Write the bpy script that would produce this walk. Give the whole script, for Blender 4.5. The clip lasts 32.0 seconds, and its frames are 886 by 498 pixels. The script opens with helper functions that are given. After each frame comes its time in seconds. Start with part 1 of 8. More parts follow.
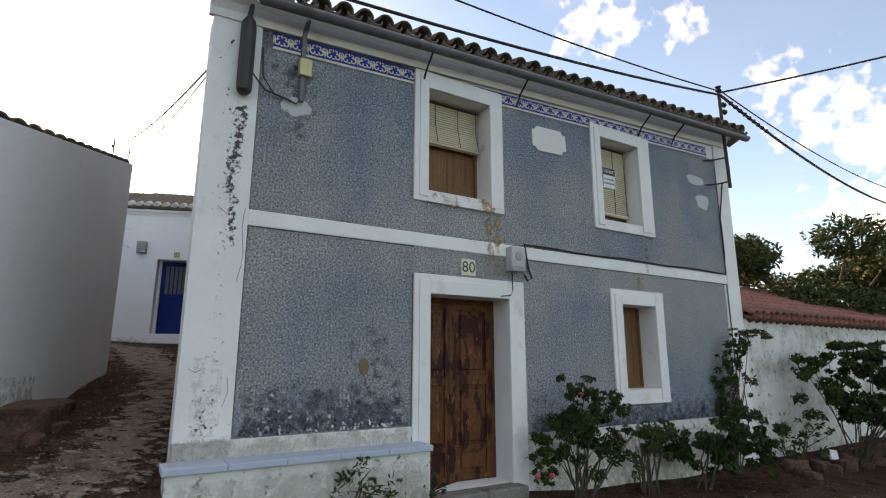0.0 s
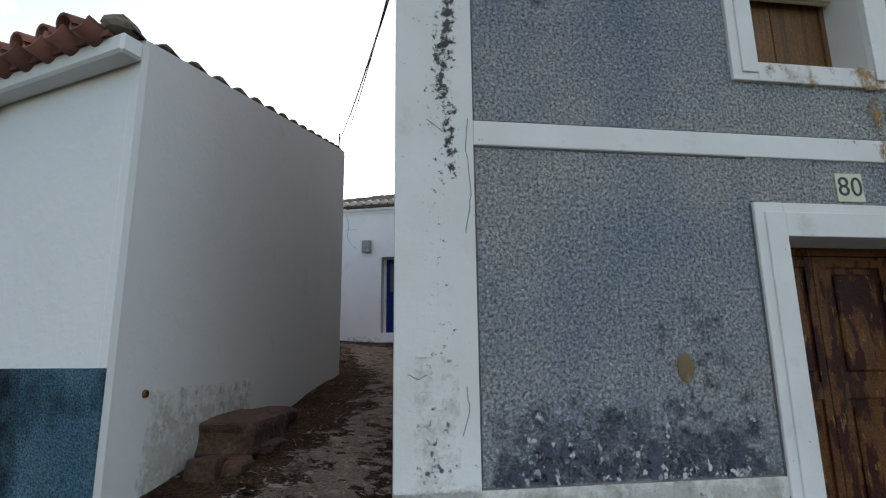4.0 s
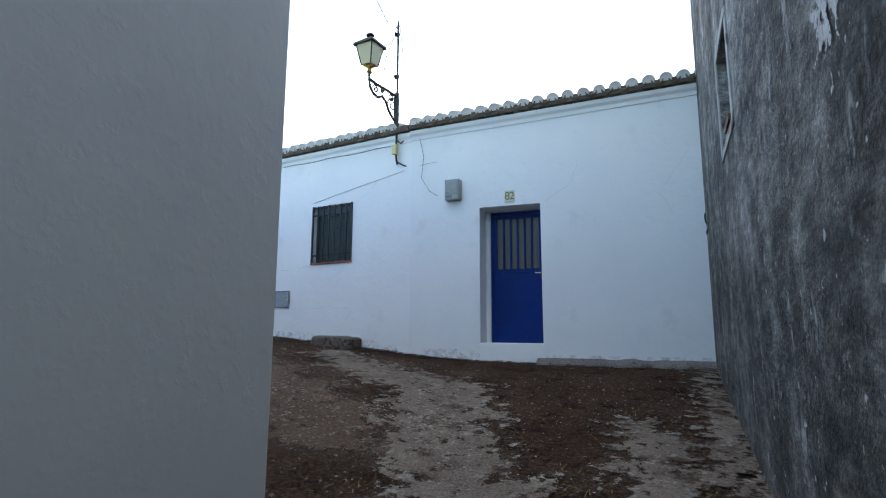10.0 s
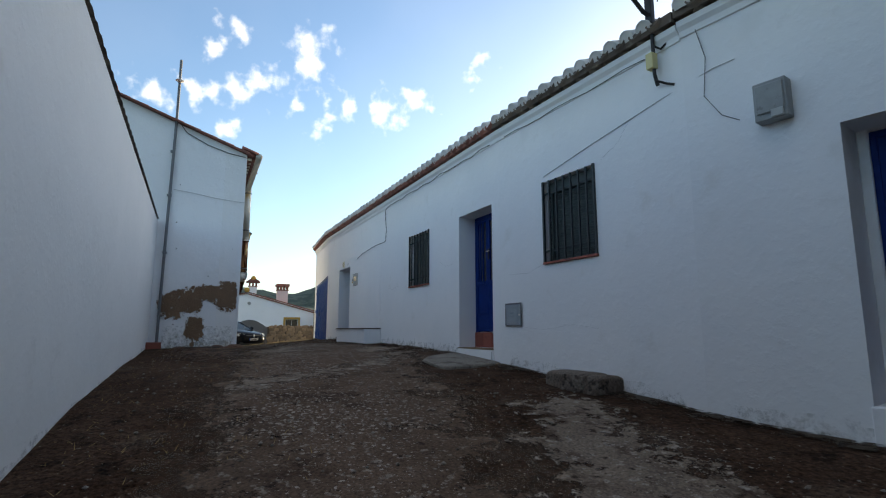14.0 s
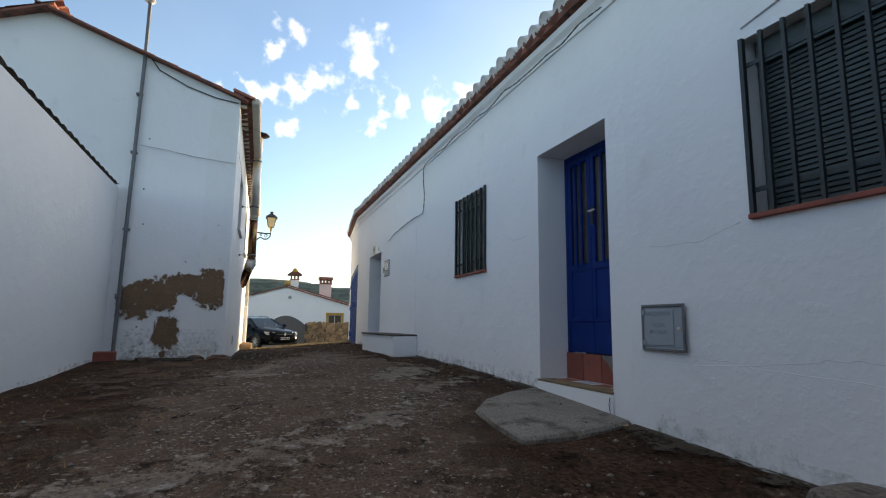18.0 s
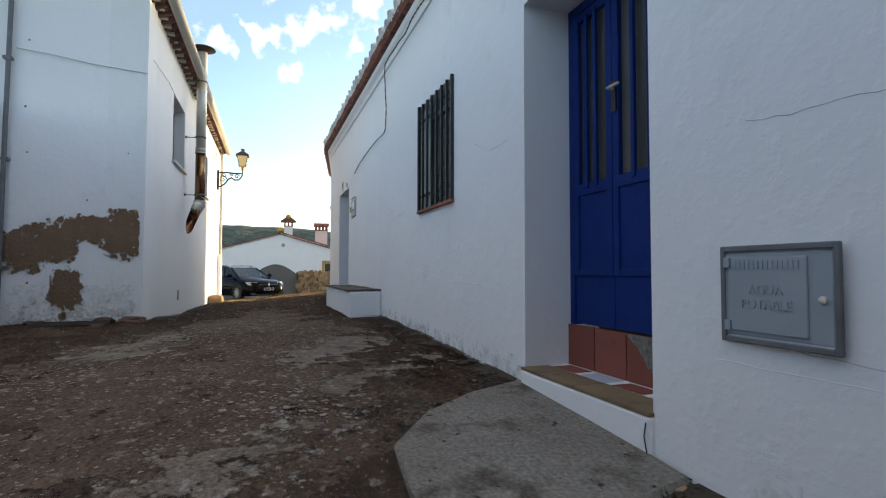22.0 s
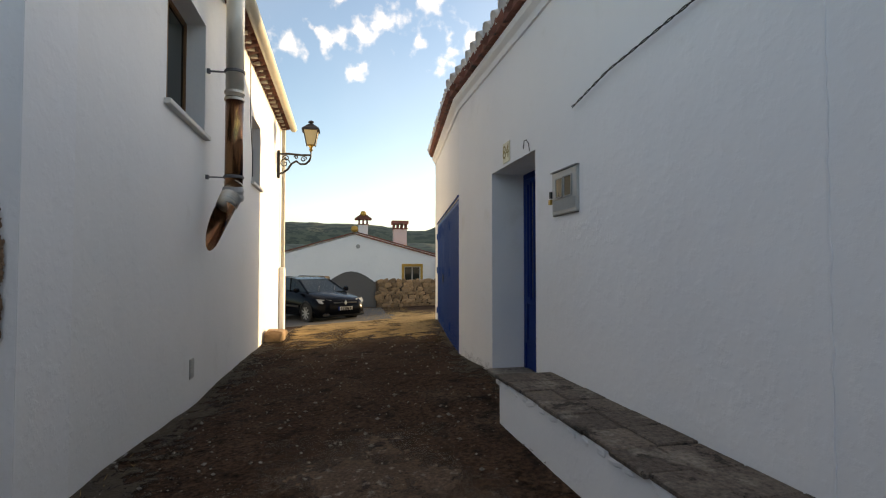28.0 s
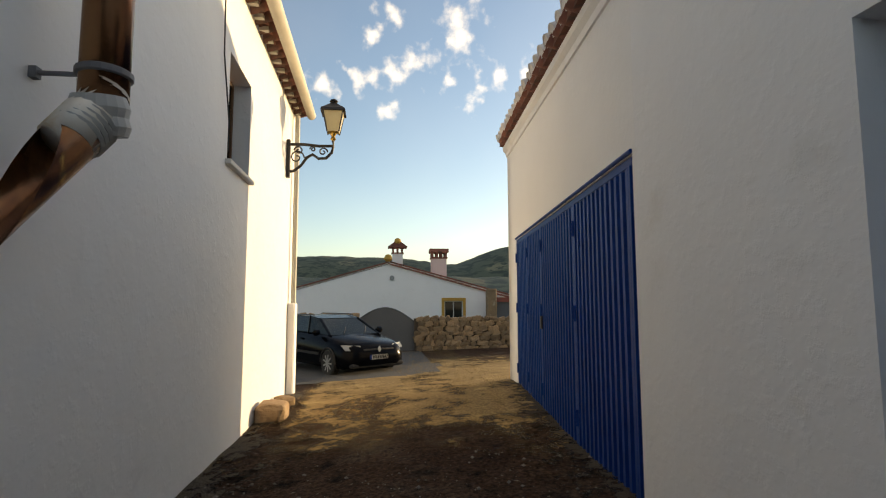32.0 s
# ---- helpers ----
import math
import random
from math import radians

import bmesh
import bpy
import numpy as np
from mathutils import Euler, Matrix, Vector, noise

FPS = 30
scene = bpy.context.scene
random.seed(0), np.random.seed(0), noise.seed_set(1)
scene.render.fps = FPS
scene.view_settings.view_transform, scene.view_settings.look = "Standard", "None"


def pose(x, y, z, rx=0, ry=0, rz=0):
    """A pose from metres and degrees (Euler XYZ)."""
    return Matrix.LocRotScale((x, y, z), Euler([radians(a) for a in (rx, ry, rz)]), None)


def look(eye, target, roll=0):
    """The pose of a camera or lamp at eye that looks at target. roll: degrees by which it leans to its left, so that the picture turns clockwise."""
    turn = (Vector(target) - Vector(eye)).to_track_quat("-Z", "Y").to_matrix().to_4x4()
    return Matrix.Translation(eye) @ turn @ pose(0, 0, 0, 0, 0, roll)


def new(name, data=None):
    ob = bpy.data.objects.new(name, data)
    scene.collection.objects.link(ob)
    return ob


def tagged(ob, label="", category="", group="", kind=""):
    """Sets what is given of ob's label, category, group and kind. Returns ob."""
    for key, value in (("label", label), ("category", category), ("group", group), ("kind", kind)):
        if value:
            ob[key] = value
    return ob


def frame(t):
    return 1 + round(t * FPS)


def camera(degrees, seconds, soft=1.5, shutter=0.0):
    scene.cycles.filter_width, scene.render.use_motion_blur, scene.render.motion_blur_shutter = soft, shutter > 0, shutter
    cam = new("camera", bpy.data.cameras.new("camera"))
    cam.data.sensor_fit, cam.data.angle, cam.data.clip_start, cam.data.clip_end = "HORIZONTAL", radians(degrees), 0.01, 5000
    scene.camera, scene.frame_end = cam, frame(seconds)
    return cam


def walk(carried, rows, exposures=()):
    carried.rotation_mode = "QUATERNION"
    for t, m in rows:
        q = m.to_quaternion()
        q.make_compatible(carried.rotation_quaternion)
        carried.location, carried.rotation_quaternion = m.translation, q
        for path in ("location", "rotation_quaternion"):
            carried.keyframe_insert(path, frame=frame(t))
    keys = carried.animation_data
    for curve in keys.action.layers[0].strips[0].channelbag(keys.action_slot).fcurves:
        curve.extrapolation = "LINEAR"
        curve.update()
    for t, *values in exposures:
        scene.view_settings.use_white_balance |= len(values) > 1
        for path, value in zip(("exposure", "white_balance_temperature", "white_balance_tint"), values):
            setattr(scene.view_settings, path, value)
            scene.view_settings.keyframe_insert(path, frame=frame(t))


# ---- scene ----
cam = camera(80.0, 32.0, 1.15)
PATH = [
    (0, (0.0, 0.0, 1.6), (0.133, 1.954, 2.007), 0.1),
    (0.5, (-0.101, 0.175, 1.615), (-0.031, 2.133, 2.017), 0.0),
    (1, (-0.175, 0.359, 1.646), (-0.179, 2.318, 2.049), -0.0),
    (1.5, (-0.24, 0.534, 1.634), (-0.324, 2.49, 2.044), -0.2),
    (2, (-0.242, 0.784, 1.619), (-0.433, 2.733, 2.026), -0.5),
    (2.5, (-0.265, 1.051, 1.596), (-0.576, 2.983, 2.005), -0.8),
    (3, (-0.399, 1.411, 1.592), (-0.837, 3.319, 2.001), -0.7),
    (3.5, (-0.568, 1.798, 1.595), (-1.109, 3.679, 2.005), -0.5),
    (4, (-0.79, 2.27, 1.597), (-1.428, 4.123, 1.998), -0.7),
    (4.5, (-1.078, 2.703, 1.595), (-1.803, 4.525, 1.984), -1.1),
    (6.5, (-2.331, 4.918, 1.727), (-3.223, 6.668, 2.105), 0.5),
    (7, (-2.552, 5.512, 1.824), (-3.453, 7.26, 2.191), 0.3),
    (7.5, (-2.747, 6.068, 1.902), (-3.653, 7.813, 2.266), 0.2),
    (8, (-2.909, 6.644, 2.053), (-3.822, 8.388, 2.406), 0.4),
    (8.5, (-2.983, 7.288, 2.173), (-3.912, 9.026, 2.518), 0.4),
    (9, (-3.104, 7.877, 2.256), (-4.074, 9.593, 2.595), 0.5),
    (9.5, (-3.201, 8.383, 2.42), (-4.232, 10.066, 2.744), 0.4),
    (10, (-3.265, 8.893, 2.546), (-4.373, 10.531, 2.845), 0.2),
    (10.5, (-3.335, 9.416, 2.66), (-4.571, 10.966, 2.928), -0.2),
    (11, (-3.432, 9.978, 2.739), (-4.802, 11.411, 3.002), -0.3),
    (11.5, (-3.565, 10.491, 2.737), (-5.048, 11.806, 3.005), -0.2),
    (12, (-3.753, 10.934, 2.759), (-5.348, 12.108, 3.037), 0.1),
    (12.5, (-4.038, 11.23, 2.757), (-5.724, 12.269, 3.04), 0.2),
    (13, (-4.35, 11.444, 2.776), (-6.097, 12.374, 3.065), 0.4),
    (13.5, (-4.766, 11.669, 2.839), (-6.551, 12.519, 3.136), 0.3),
    (14, (-5.165, 11.852, 2.885), (-6.978, 12.638, 3.191), -0.0),
    (14.5, (-5.602, 12.02, 2.96), (-7.433, 12.755, 3.288), -0.3),
    (15, (-6.056, 12.185, 3.0), (-7.902, 12.877, 3.338), -0.4),
    (15.5, (-6.539, 12.332, 3.045), (-8.395, 12.992, 3.389), -0.3),
    (17.5, (-8.417, 13.058, 3.132), (-10.297, 13.66, 3.455), 0.7),
    (18, (-8.781, 13.256, 3.12), (-10.667, 13.855, 3.406), 0.7),
    (18.5, (-9.132, 13.498, 3.133), (-11.024, 14.094, 3.387), 0.6),
    (19, (-9.441, 13.688, 3.125), (-11.339, 14.28, 3.341), 0.6),
    (19.5, (-9.688, 13.854, 3.133), (-11.589, 14.446, 3.319), 0.5),
    (20, (-9.921, 14.023, 3.137), (-11.824, 14.619, 3.293), 0.4),
    (20.5, (-10.095, 14.132, 3.146), (-12.002, 14.724, 3.273), 0.3),
    (21, (-10.263, 14.215, 3.16), (-12.172, 14.801, 3.266), 0.3),
    (21.5, (-10.421, 14.292, 3.167), (-12.332, 14.873, 3.263), 0.2),
    (22, (-10.615, 14.397, 3.2), (-12.529, 14.971, 3.284), 0.1),
    (22.5, (-10.836, 14.456, 3.242), (-12.752, 15.022, 3.321), 0.1),
    (23, (-11.229, 14.462, 3.316), (-13.149, 15.017, 3.389), 0.3),
    (23.5, (-11.661, 14.455, 3.372), (-13.585, 14.998, 3.425), 0.2),
    (24, (-12.128, 14.423, 3.467), (-14.059, 14.941, 3.507), 0.2),
    (24.5, (-12.608, 14.323, 3.527), (-14.55, 14.801, 3.564), 0.4),
    (25, (-13.062, 14.235, 3.563), (-15.009, 14.69, 3.59), 0.4),
    (25.5, (-13.543, 14.199, 3.661), (-15.497, 14.627, 3.681), 0.1),
    (27.5, (-15.852, 14.06, 3.741), (-17.821, 14.409, 3.788), 0.1),
    (28, (-16.37, 14.015, 3.783), (-18.34, 14.351, 3.847), 0.0),
    (28.5, (-16.887, 14.0, 3.808), (-18.859, 14.325, 3.894), -0.2),
    (29, (-17.37, 13.979, 3.797), (-19.344, 14.287, 3.892), -0.3),
    (29.5, (-17.855, 13.956, 3.835), (-19.83, 14.252, 3.937), -0.3),
    (30, (-18.376, 13.934, 3.852), (-20.352, 14.216, 3.969), -0.3),
    (30.5, (-18.862, 13.922, 3.814), (-20.839, 14.181, 3.966), -0.3),
    (31, (-19.323, 13.919, 3.823), (-21.301, 14.16, 4.002), 0.0),
    (31.5, (-19.845, 13.896, 3.837), (-21.823, 14.13, 4.025), 0.0),
    (32, (-20.323, 13.891, 3.809), (-22.301, 14.113, 4.0), -0.1),
]
EXPOSURE = [(0, 1.58, 9300, 21), (2, 1.66, 9400, 21), (4, 1.48, 8900, 19), (6.5, 2.0, 7950, 12), (9, 2.38, 7250, 9.5), (11.5, 1.64, 7000, 9), (14, 1.12, 7300, 9), (15.5, 1.08, 7400, 9), (19, 1.45, 8000, 11.5), (22, 1.63, 8050, 11.5), (24, 1.8, 8100, 11.5), (25, 1.52, 8300, 12), (26, 1.42, 8600, 13), (28, 1.16, 9100, 14.5), (30, 1.12, 9300, 14.5), (31, 1.18, 9200, 14.5), (32, 0.85, 9300, 13)]
walk(cam, [(t, look(eye, target, roll)) for t, eye, target, roll in PATH], EXPOSURE)

# ---- world, sun ----
SUN_AZ, SUN_EL = -32.0, 5.0
world = bpy.data.worlds.new("sky")
world.use_nodes = True
scene.world = world
wn, wl = world.node_tree.nodes, world.node_tree.links
wn.clear()
w_out, w_bg = wn.new("ShaderNodeOutputWorld"), wn.new("ShaderNodeBackground")
w_sky = wn.new("ShaderNodeTexSky")
w_sky.sky_type, w_sky.sun_disc = "NISHITA", False
w_sky.sun_elevation, w_sky.sun_rotation = radians(12.0), radians(SUN_AZ)
w_sky.air_density, w_sky.dust_density, w_sky.ozone_density = 1.0, 0.9, 3.2
w_bg.inputs["Strength"].default_value = 0.15
# clouds: compass bearing, height and half-width, in degrees
CLOUDS = [
    (-89.4, 23.7, 1.5), (-87.3, 25.2, 1.6), (-81.7, 28.9, 1.7), (-80.9, 26.6, 1.7), (-80.7, 24.8, 1.0), (-77.2, 23.3, 1.2), (-79.6, 22.3, 0.9), (-72.5, 23.4, 1.5), (-69.6, 24.4, 1.4),
    (-80.6, 20.8, 1.0), (-93.0, 23.1, 1.2), (-97.2, 22.6, 1.3), (-98.6, 21.4, 1.3), (-95.0, 24.2, 0.6), (-89.6, 29.3, 1.0), (-62.9, 27.2, 1.2), (-91.8, 27.3, 0.9), (-89.7, 20.2, 0.8), (-83.5, 22.9, 0.9),
    (21.5, 33.6, 2.3), (24.5, 32.6, 1.8), (30.6, 31.6, 1.5), (18.0, 32.2, 1.2), (38.6, 24.5, 2.2), (42.0, 21.5, 3.0), (46.0, 18.0, 3.6), (51.0, 17.0, 4.0), (45.0, 13.0, 3.4),
]
w_co = wn.new("ShaderNodeTexCoord")
w_n1, w_n2, w_n3 = (wn.new("ShaderNodeTexNoise") for _ in range(3))
for w_n, w_scale, w_detail in ((w_n1, 34.0, 8.0), (w_n2, 16.0, 4.0), (w_n3, 3.6, 7.0)):
    w_n.inputs["Scale"].default_value, w_n.inputs["Detail"].default_value = w_scale, w_detail
    wl.new(w_co.outputs["Generated"], w_n.inputs["Vector"])


def sky_math(op, a, b, c=None):
    m = wn.new("ShaderNodeMath")
    m.operation = op
    for k, v in enumerate((a, b, c)):
        if isinstance(v, (int, float)):
            m.inputs[k].default_value = v
        elif v is not None:
            wl.new(v, m.inputs[k])
    return m.outputs[0]


w_off, w_dir = wn.new("ShaderNodeVectorMath"), wn.new("ShaderNodeVectorMath")
w_off.operation = w_dir.operation = "MULTIPLY_ADD"
w_off.inputs[1].default_value, w_off.inputs[2].default_value = (0.07, 0.07, 0.045), (-0.035, -0.035, -0.0225)
w_dir.inputs[1].default_value = (1, 1, 1)
wl.new(w_n2.outputs["Color"], w_off.inputs[0])
wl.new(w_co.outputs["Generated"], w_dir.inputs[0])
wl.new(w_off.outputs[0], w_dir.inputs[2])
w_mask = None
for bearing, height, half in CLOUDS:
    b_, h_ = radians(bearing), radians(height)
    w_d = wn.new("ShaderNodeVectorMath")
    w_d.operation = "DISTANCE"
    w_d.inputs[1].default_value = (math.sin(b_) * math.cos(h_), math.cos(b_) * math.cos(h_), math.sin(h_))
    wl.new(w_dir.outputs[0], w_d.inputs[0])
    w_one = sky_math("MULTIPLY_ADD", w_d.outputs["Value"], -1 / radians(half * 1.15), 1.0)
    w_mask = w_one if w_mask is None else sky_math("MAXIMUM", w_mask, w_one)
w_mask = sky_math("ADD", w_mask, sky_math("MULTIPLY_ADD", w_n1.outputs["Fac"], 4.6, -2.5))
w_ramp, w_fill_veil, w_mix = wn.new("ShaderNodeMapRange"), wn.new("ShaderNodeMapRange"), wn.new("ShaderNodeMix")
w_ramp.interpolation_type = "SMOOTHSTEP"
w_ramp.inputs["From Min"].default_value, w_ramp.inputs["From Max"].default_value = -0.45, 2.0
w_ramp.inputs["To Max"].default_value = 0.92
w_fill_veil.inputs["From Min"].default_value, w_fill_veil.inputs["From Max"].default_value, w_fill_veil.inputs["To Max"].default_value = 0.36, 0.62, 0.3
wl.new(w_mask, w_ramp.inputs["Value"])
wl.new(w_n3.outputs["Fac"], w_fill_veil.inputs["Value"])
w_mix.data_type = "RGBA"
w_mix.inputs["B"].default_value = (7.5, 7.2, 6.8, 1)
# unseen veil of cloud overhead, added to warm and brighten the skylight
w_sep, w_high = wn.new("ShaderNodeSeparateXYZ"), wn.new("ShaderNodeMapRange")
wl.new(w_co.outputs["Generated"], w_sep.inputs[0])
wl.new(w_sep.outputs[2], w_high.inputs["Value"])
w_high.inputs["From Min"].default_value, w_high.inputs["From Max"].default_value = 0.55, 0.74
w_overhead_fill = sky_math("MULTIPLY", w_fill_veil.outputs[0], sky_math("MAXIMUM", w_high.outputs[0], 0.07))
wl.new(sky_math("MAXIMUM", w_ramp.outputs[0], w_overhead_fill), w_mix.inputs["Factor"])
wl.new(w_sky.outputs[0], w_mix.inputs["A"])
wl.new(w_mix.outputs["Result"], w_bg.inputs["Color"])
wl.new(w_bg.outputs[0], w_out.inputs["Surface"])

sun = new("sun", bpy.data.lights.new("sun", "SUN"))
sun.data.energy, sun.data.angle, sun.data.color = 3.0, radians(0.5), (1.0, 0.84, 0.6)
sun_way = Vector((math.sin(radians(SUN_AZ)) * math.cos(radians(SUN_EL)), math.cos(radians(SUN_AZ)) * math.cos(radians(SUN_EL)), math.sin(radians(SUN_EL))))
sun.matrix_world = look(sun_way * 50, (0, 0, 0))


# ---- materials ----
def material(name, c1, c2, scale=3.0, rough=0.9, bump=0.15, grain=60.0, stain=None, s_scale=1.2, s_from=0.55, s_to=0.7,
             stretch=(1, 1, 1), metal=0.0, fleck=None, f_scale=9.0, f_from=0.62, f_to=0.66, bump_dist=0.01, spec=0.5, vary=0.0, speck=None, fleck2=None, f2=(12.0, 0.6, 0.64), cover=None, pits=None):
    """Two tones by a broad noise, an optional stain and sharp-edged flecks, and a fine relief."""
    m = bpy.data.materials.new(name)
    m.use_nodes = True
    n, l = m.node_tree.nodes, m.node_tree.links
    b = n["Principled BSDF"]
    b.inputs["Roughness"].default_value, b.inputs["Metallic"].default_value = rough, metal
    b.inputs["Specular IOR Level"].default_value = spec
    co, mp = n.new("ShaderNodeTexCoord"), n.new("ShaderNodeMapping")
    mp.inputs["Scale"].default_value = stretch
    l.new(co.outputs["Object"], mp.inputs["Vector"])

    def noise_tex(sc, detail=6.0, vec=mp.outputs["Vector"], rg=0.6):
        t = n.new("ShaderNodeTexNoise")
        t.inputs["Scale"].default_value, t.inputs["Detail"].default_value, t.inputs["Roughness"].default_value = sc, detail, rg
        l.new(vec, t.inputs["Vector"])
        return t.outputs["Fac"]

    def span(src, a, c):
        r = n.new("ShaderNodeMapRange")
        r.inputs["From Min"].default_value, r.inputs["From Max"].default_value = a, c
        l.new(src, r.inputs["Value"])
        return r.outputs[0]

    def blend(fac, a, c):
        x = n.new("ShaderNodeMix")
        x.data_type = "RGBA"
        l.new(fac, x.inputs["Factor"])
        for key, v in (("A", a), ("B", c)):
            if isinstance(v, tuple):
                x.inputs[key].default_value = (*v, 1)
            else:
                l.new(v, x.inputs[key])
        return x.outputs["Result"]

    col = blend(span(noise_tex(scale), 0.3, 0.7), c1, c2)
    if vary:
        info, hue = n.new("ShaderNodeObjectInfo"), n.new("ShaderNodeHueSaturation")
        l.new(col, hue.inputs["Color"])
        mr = n.new("ShaderNodeMapRange")
        mr.inputs["To Min"].default_value, mr.inputs["To Max"].default_value = 1 - vary, 1 + vary
        l.new(info.outputs["Random"], mr.inputs["Value"])
        l.new(mr.outputs[0], hue.inputs["Value"])
        col = hue.outputs["Color"]
    if stain:
        col = blend(span(noise_tex(s_scale, 8.0), s_from, s_to), col, stain)
    if fleck:
        col = blend(span(noise_tex(f_scale, 9.0, rg=0.65), f_from, f_to), col, fleck)
    if fleck2:
        col = blend(span(noise_tex(f2[0], 6.0, co.outputs["Object"]), f2[1], f2[2]), col, fleck2)
    if speck:
        hs, mr2 = n.new("ShaderNodeHueSaturation"), n.new("ShaderNodeMapRange")
        mr2.inputs["From Min"].default_value, mr2.inputs["From Max"].default_value = 0.32, 0.68
        mr2.inputs["To Min"].default_value, mr2.inputs["To Max"].default_value = 1 - speck[1], 1 + speck[1]
        l.new(noise_tex(speck[0], 3.0, co.outputs["Object"]), mr2.inputs["Value"])
        l.new(mr2.outputs[0], hs.inputs["Value"])
        l.new(col, hs.inputs["Color"])
        col = hs.outputs["Color"]
    l.new(col, b.inputs["Base Color"])
    if cover:
        at, ad, mu = n.new("ShaderNodeAttribute"), n.new("ShaderNodeMath"), n.new("ShaderNodeMath")
        at.attribute_name = "cover"
        mu.operation, mu.inputs[1].default_value = "MULTIPLY_ADD", cover[1]
        mu.inputs[2].default_value = -0.5 * cover[1]
        l.new(noise_tex(cover[0], 8.0, rg=0.68), mu.inputs[0])
        l.new(mu.outputs[0], ad.inputs[0])
        l.new(at.outputs["Fac"], ad.inputs[1])
        l.new(span(ad.outputs[0], -cover[2], cover[2]), b.inputs["Alpha"])
    if bump:
        bp = n.new("ShaderNodeBump")
        bp.inputs["Strength"].default_value, bp.inputs["Distance"].default_value = bump, bump_dist
        l.new(noise_tex(grain, 4.0, co.outputs["Object"]), bp.inputs["Height"])
        if pits:
            bq = n.new("ShaderNodeBump")
            bq.inputs["Strength"].default_value, bq.inputs["Distance"].default_value = pits[3], pits[4]
            l.new(span(noise_tex(pits[0], 5.0, co.outputs["Object"]), pits[1], pits[2]), bq.inputs["Height"])
            l.new(bq.outputs[0], bp.inputs["Normal"])
        l.new(bp.outputs[0], b.inputs["Normal"])
    return m


def streaked_render(name):
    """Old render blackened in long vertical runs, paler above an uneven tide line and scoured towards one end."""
    m = bpy.data.materials.new(name)
    m.use_nodes = True
    n, l = m.node_tree.nodes, m.node_tree.links
    b = n["Principled BSDF"]
    b.inputs["Roughness"].default_value, b.inputs["Specular IOR Level"].default_value = 0.95, 0.12
    co, sep = n.new("ShaderNodeTexCoord"), n.new("ShaderNodeSeparateXYZ")
    l.new(co.outputs["Object"], sep.inputs[0])

    def tex(sc, detail, stretch=(1, 1, 1), rg=0.62):
        mp, t = n.new("ShaderNodeMapping"), n.new("ShaderNodeTexNoise")
        mp.inputs["Scale"].default_value = stretch
        t.inputs["Scale"].default_value, t.inputs["Detail"].default_value, t.inputs["Roughness"].default_value = sc, detail, rg
        l.new(co.outputs["Object"], mp.inputs["Vector"])
        l.new(mp.outputs["Vector"], t.inputs["Vector"])
        return t.outputs["Fac"]

    def span(src, a, c, lo=0.0, hi=1.0):
        r = n.new("ShaderNodeMapRange")
        for key, v in (("From Min", a), ("From Max", c), ("To Min", lo), ("To Max", hi)):
            r.inputs[key].default_value = v
        l.new(src, r.inputs["Value"])
        return r.outputs[0]

    def calc(op, a, c, d=0.0):
        x = n.new("ShaderNodeMath")
        x.operation = op
        for k, v in enumerate((a, c, d)):
            if isinstance(v, float):
                x.inputs[k].default_value = v
            else:
                l.new(v, x.inputs[k])
        return x.outputs[0]

    runs = n.new("ShaderNodeValToRGB")
    stops = ((0.28, (0.034, 0.034, 0.034)), (0.43, (0.085, 0.082, 0.078)), (0.54, (0.165, 0.16, 0.15)), (0.66, (0.29, 0.283, 0.27)), (0.76, (0.44, 0.435, 0.42)))
    while len(runs.color_ramp.elements) < len(stops):
        runs.color_ramp.elements.new(0.5)
    for el, (at, c) in zip(runs.color_ramp.elements, stops):
        el.position, el.color = at, (*c, 1)
    mix = calc("MULTIPLY_ADD", tex(8.0, 12.0, (0.5, 0.5, 1.0), 0.82), 0.55, calc("MULTIPLY", tex(1.3, 8.0, (1, 1, 0.85), 0.7), 0.45))
    l.new(calc("MULTIPLY_ADD", calc("SUBTRACT", mix, 0.5), 2.1, 0.46), runs.inputs[0])
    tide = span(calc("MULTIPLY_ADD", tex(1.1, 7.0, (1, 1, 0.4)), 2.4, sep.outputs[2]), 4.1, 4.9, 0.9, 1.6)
    scour = span(calc("MULTIPLY_ADD", tex(2.0, 8.0, (1, 1, 0.5), 0.7), 2.2, sep.outputs[0]), 12.15, 12.9, 0.0, 0.8)
    grain = span(tex(60.0, 3.0), 0.3, 0.7, 0.6, 1.4)
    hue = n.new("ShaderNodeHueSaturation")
    pale = n.new("ShaderNodeMix")
    pale.data_type = "RGBA"
    pale.inputs["B"].default_value = (0.36, 0.345, 0.315, 1)
    l.new(calc("MULTIPLY", scour, span(tex(11.0, 6.0), 0.36, 0.6)), pale.inputs["Factor"])
    l.new(runs.outputs[0], pale.inputs["A"])
    l.new(pale.outputs["Result"], hue.inputs["Color"])
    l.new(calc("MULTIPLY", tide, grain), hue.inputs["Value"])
    fl = n.new("ShaderNodeMix")
    fl.data_type = "RGBA"
    fl.inputs["B"].default_value = (0.40, 0.40, 0.39, 1)
    l.new(span(tex(19.0, 7.0, (1, 1, 0.85), 0.7), 0.665, 0.69), fl.inputs["Factor"])
    l.new(hue.outputs["Color"], fl.inputs["A"])
    l.new(fl.outputs["Result"], b.inputs["Base Color"])
    bp = n.new("ShaderNodeBump")
    bp.inputs["Strength"].default_value, bp.inputs["Distance"].default_value = 0.9, 0.02
    l.new(tex(30.0, 6.0), bp.inputs["Height"])
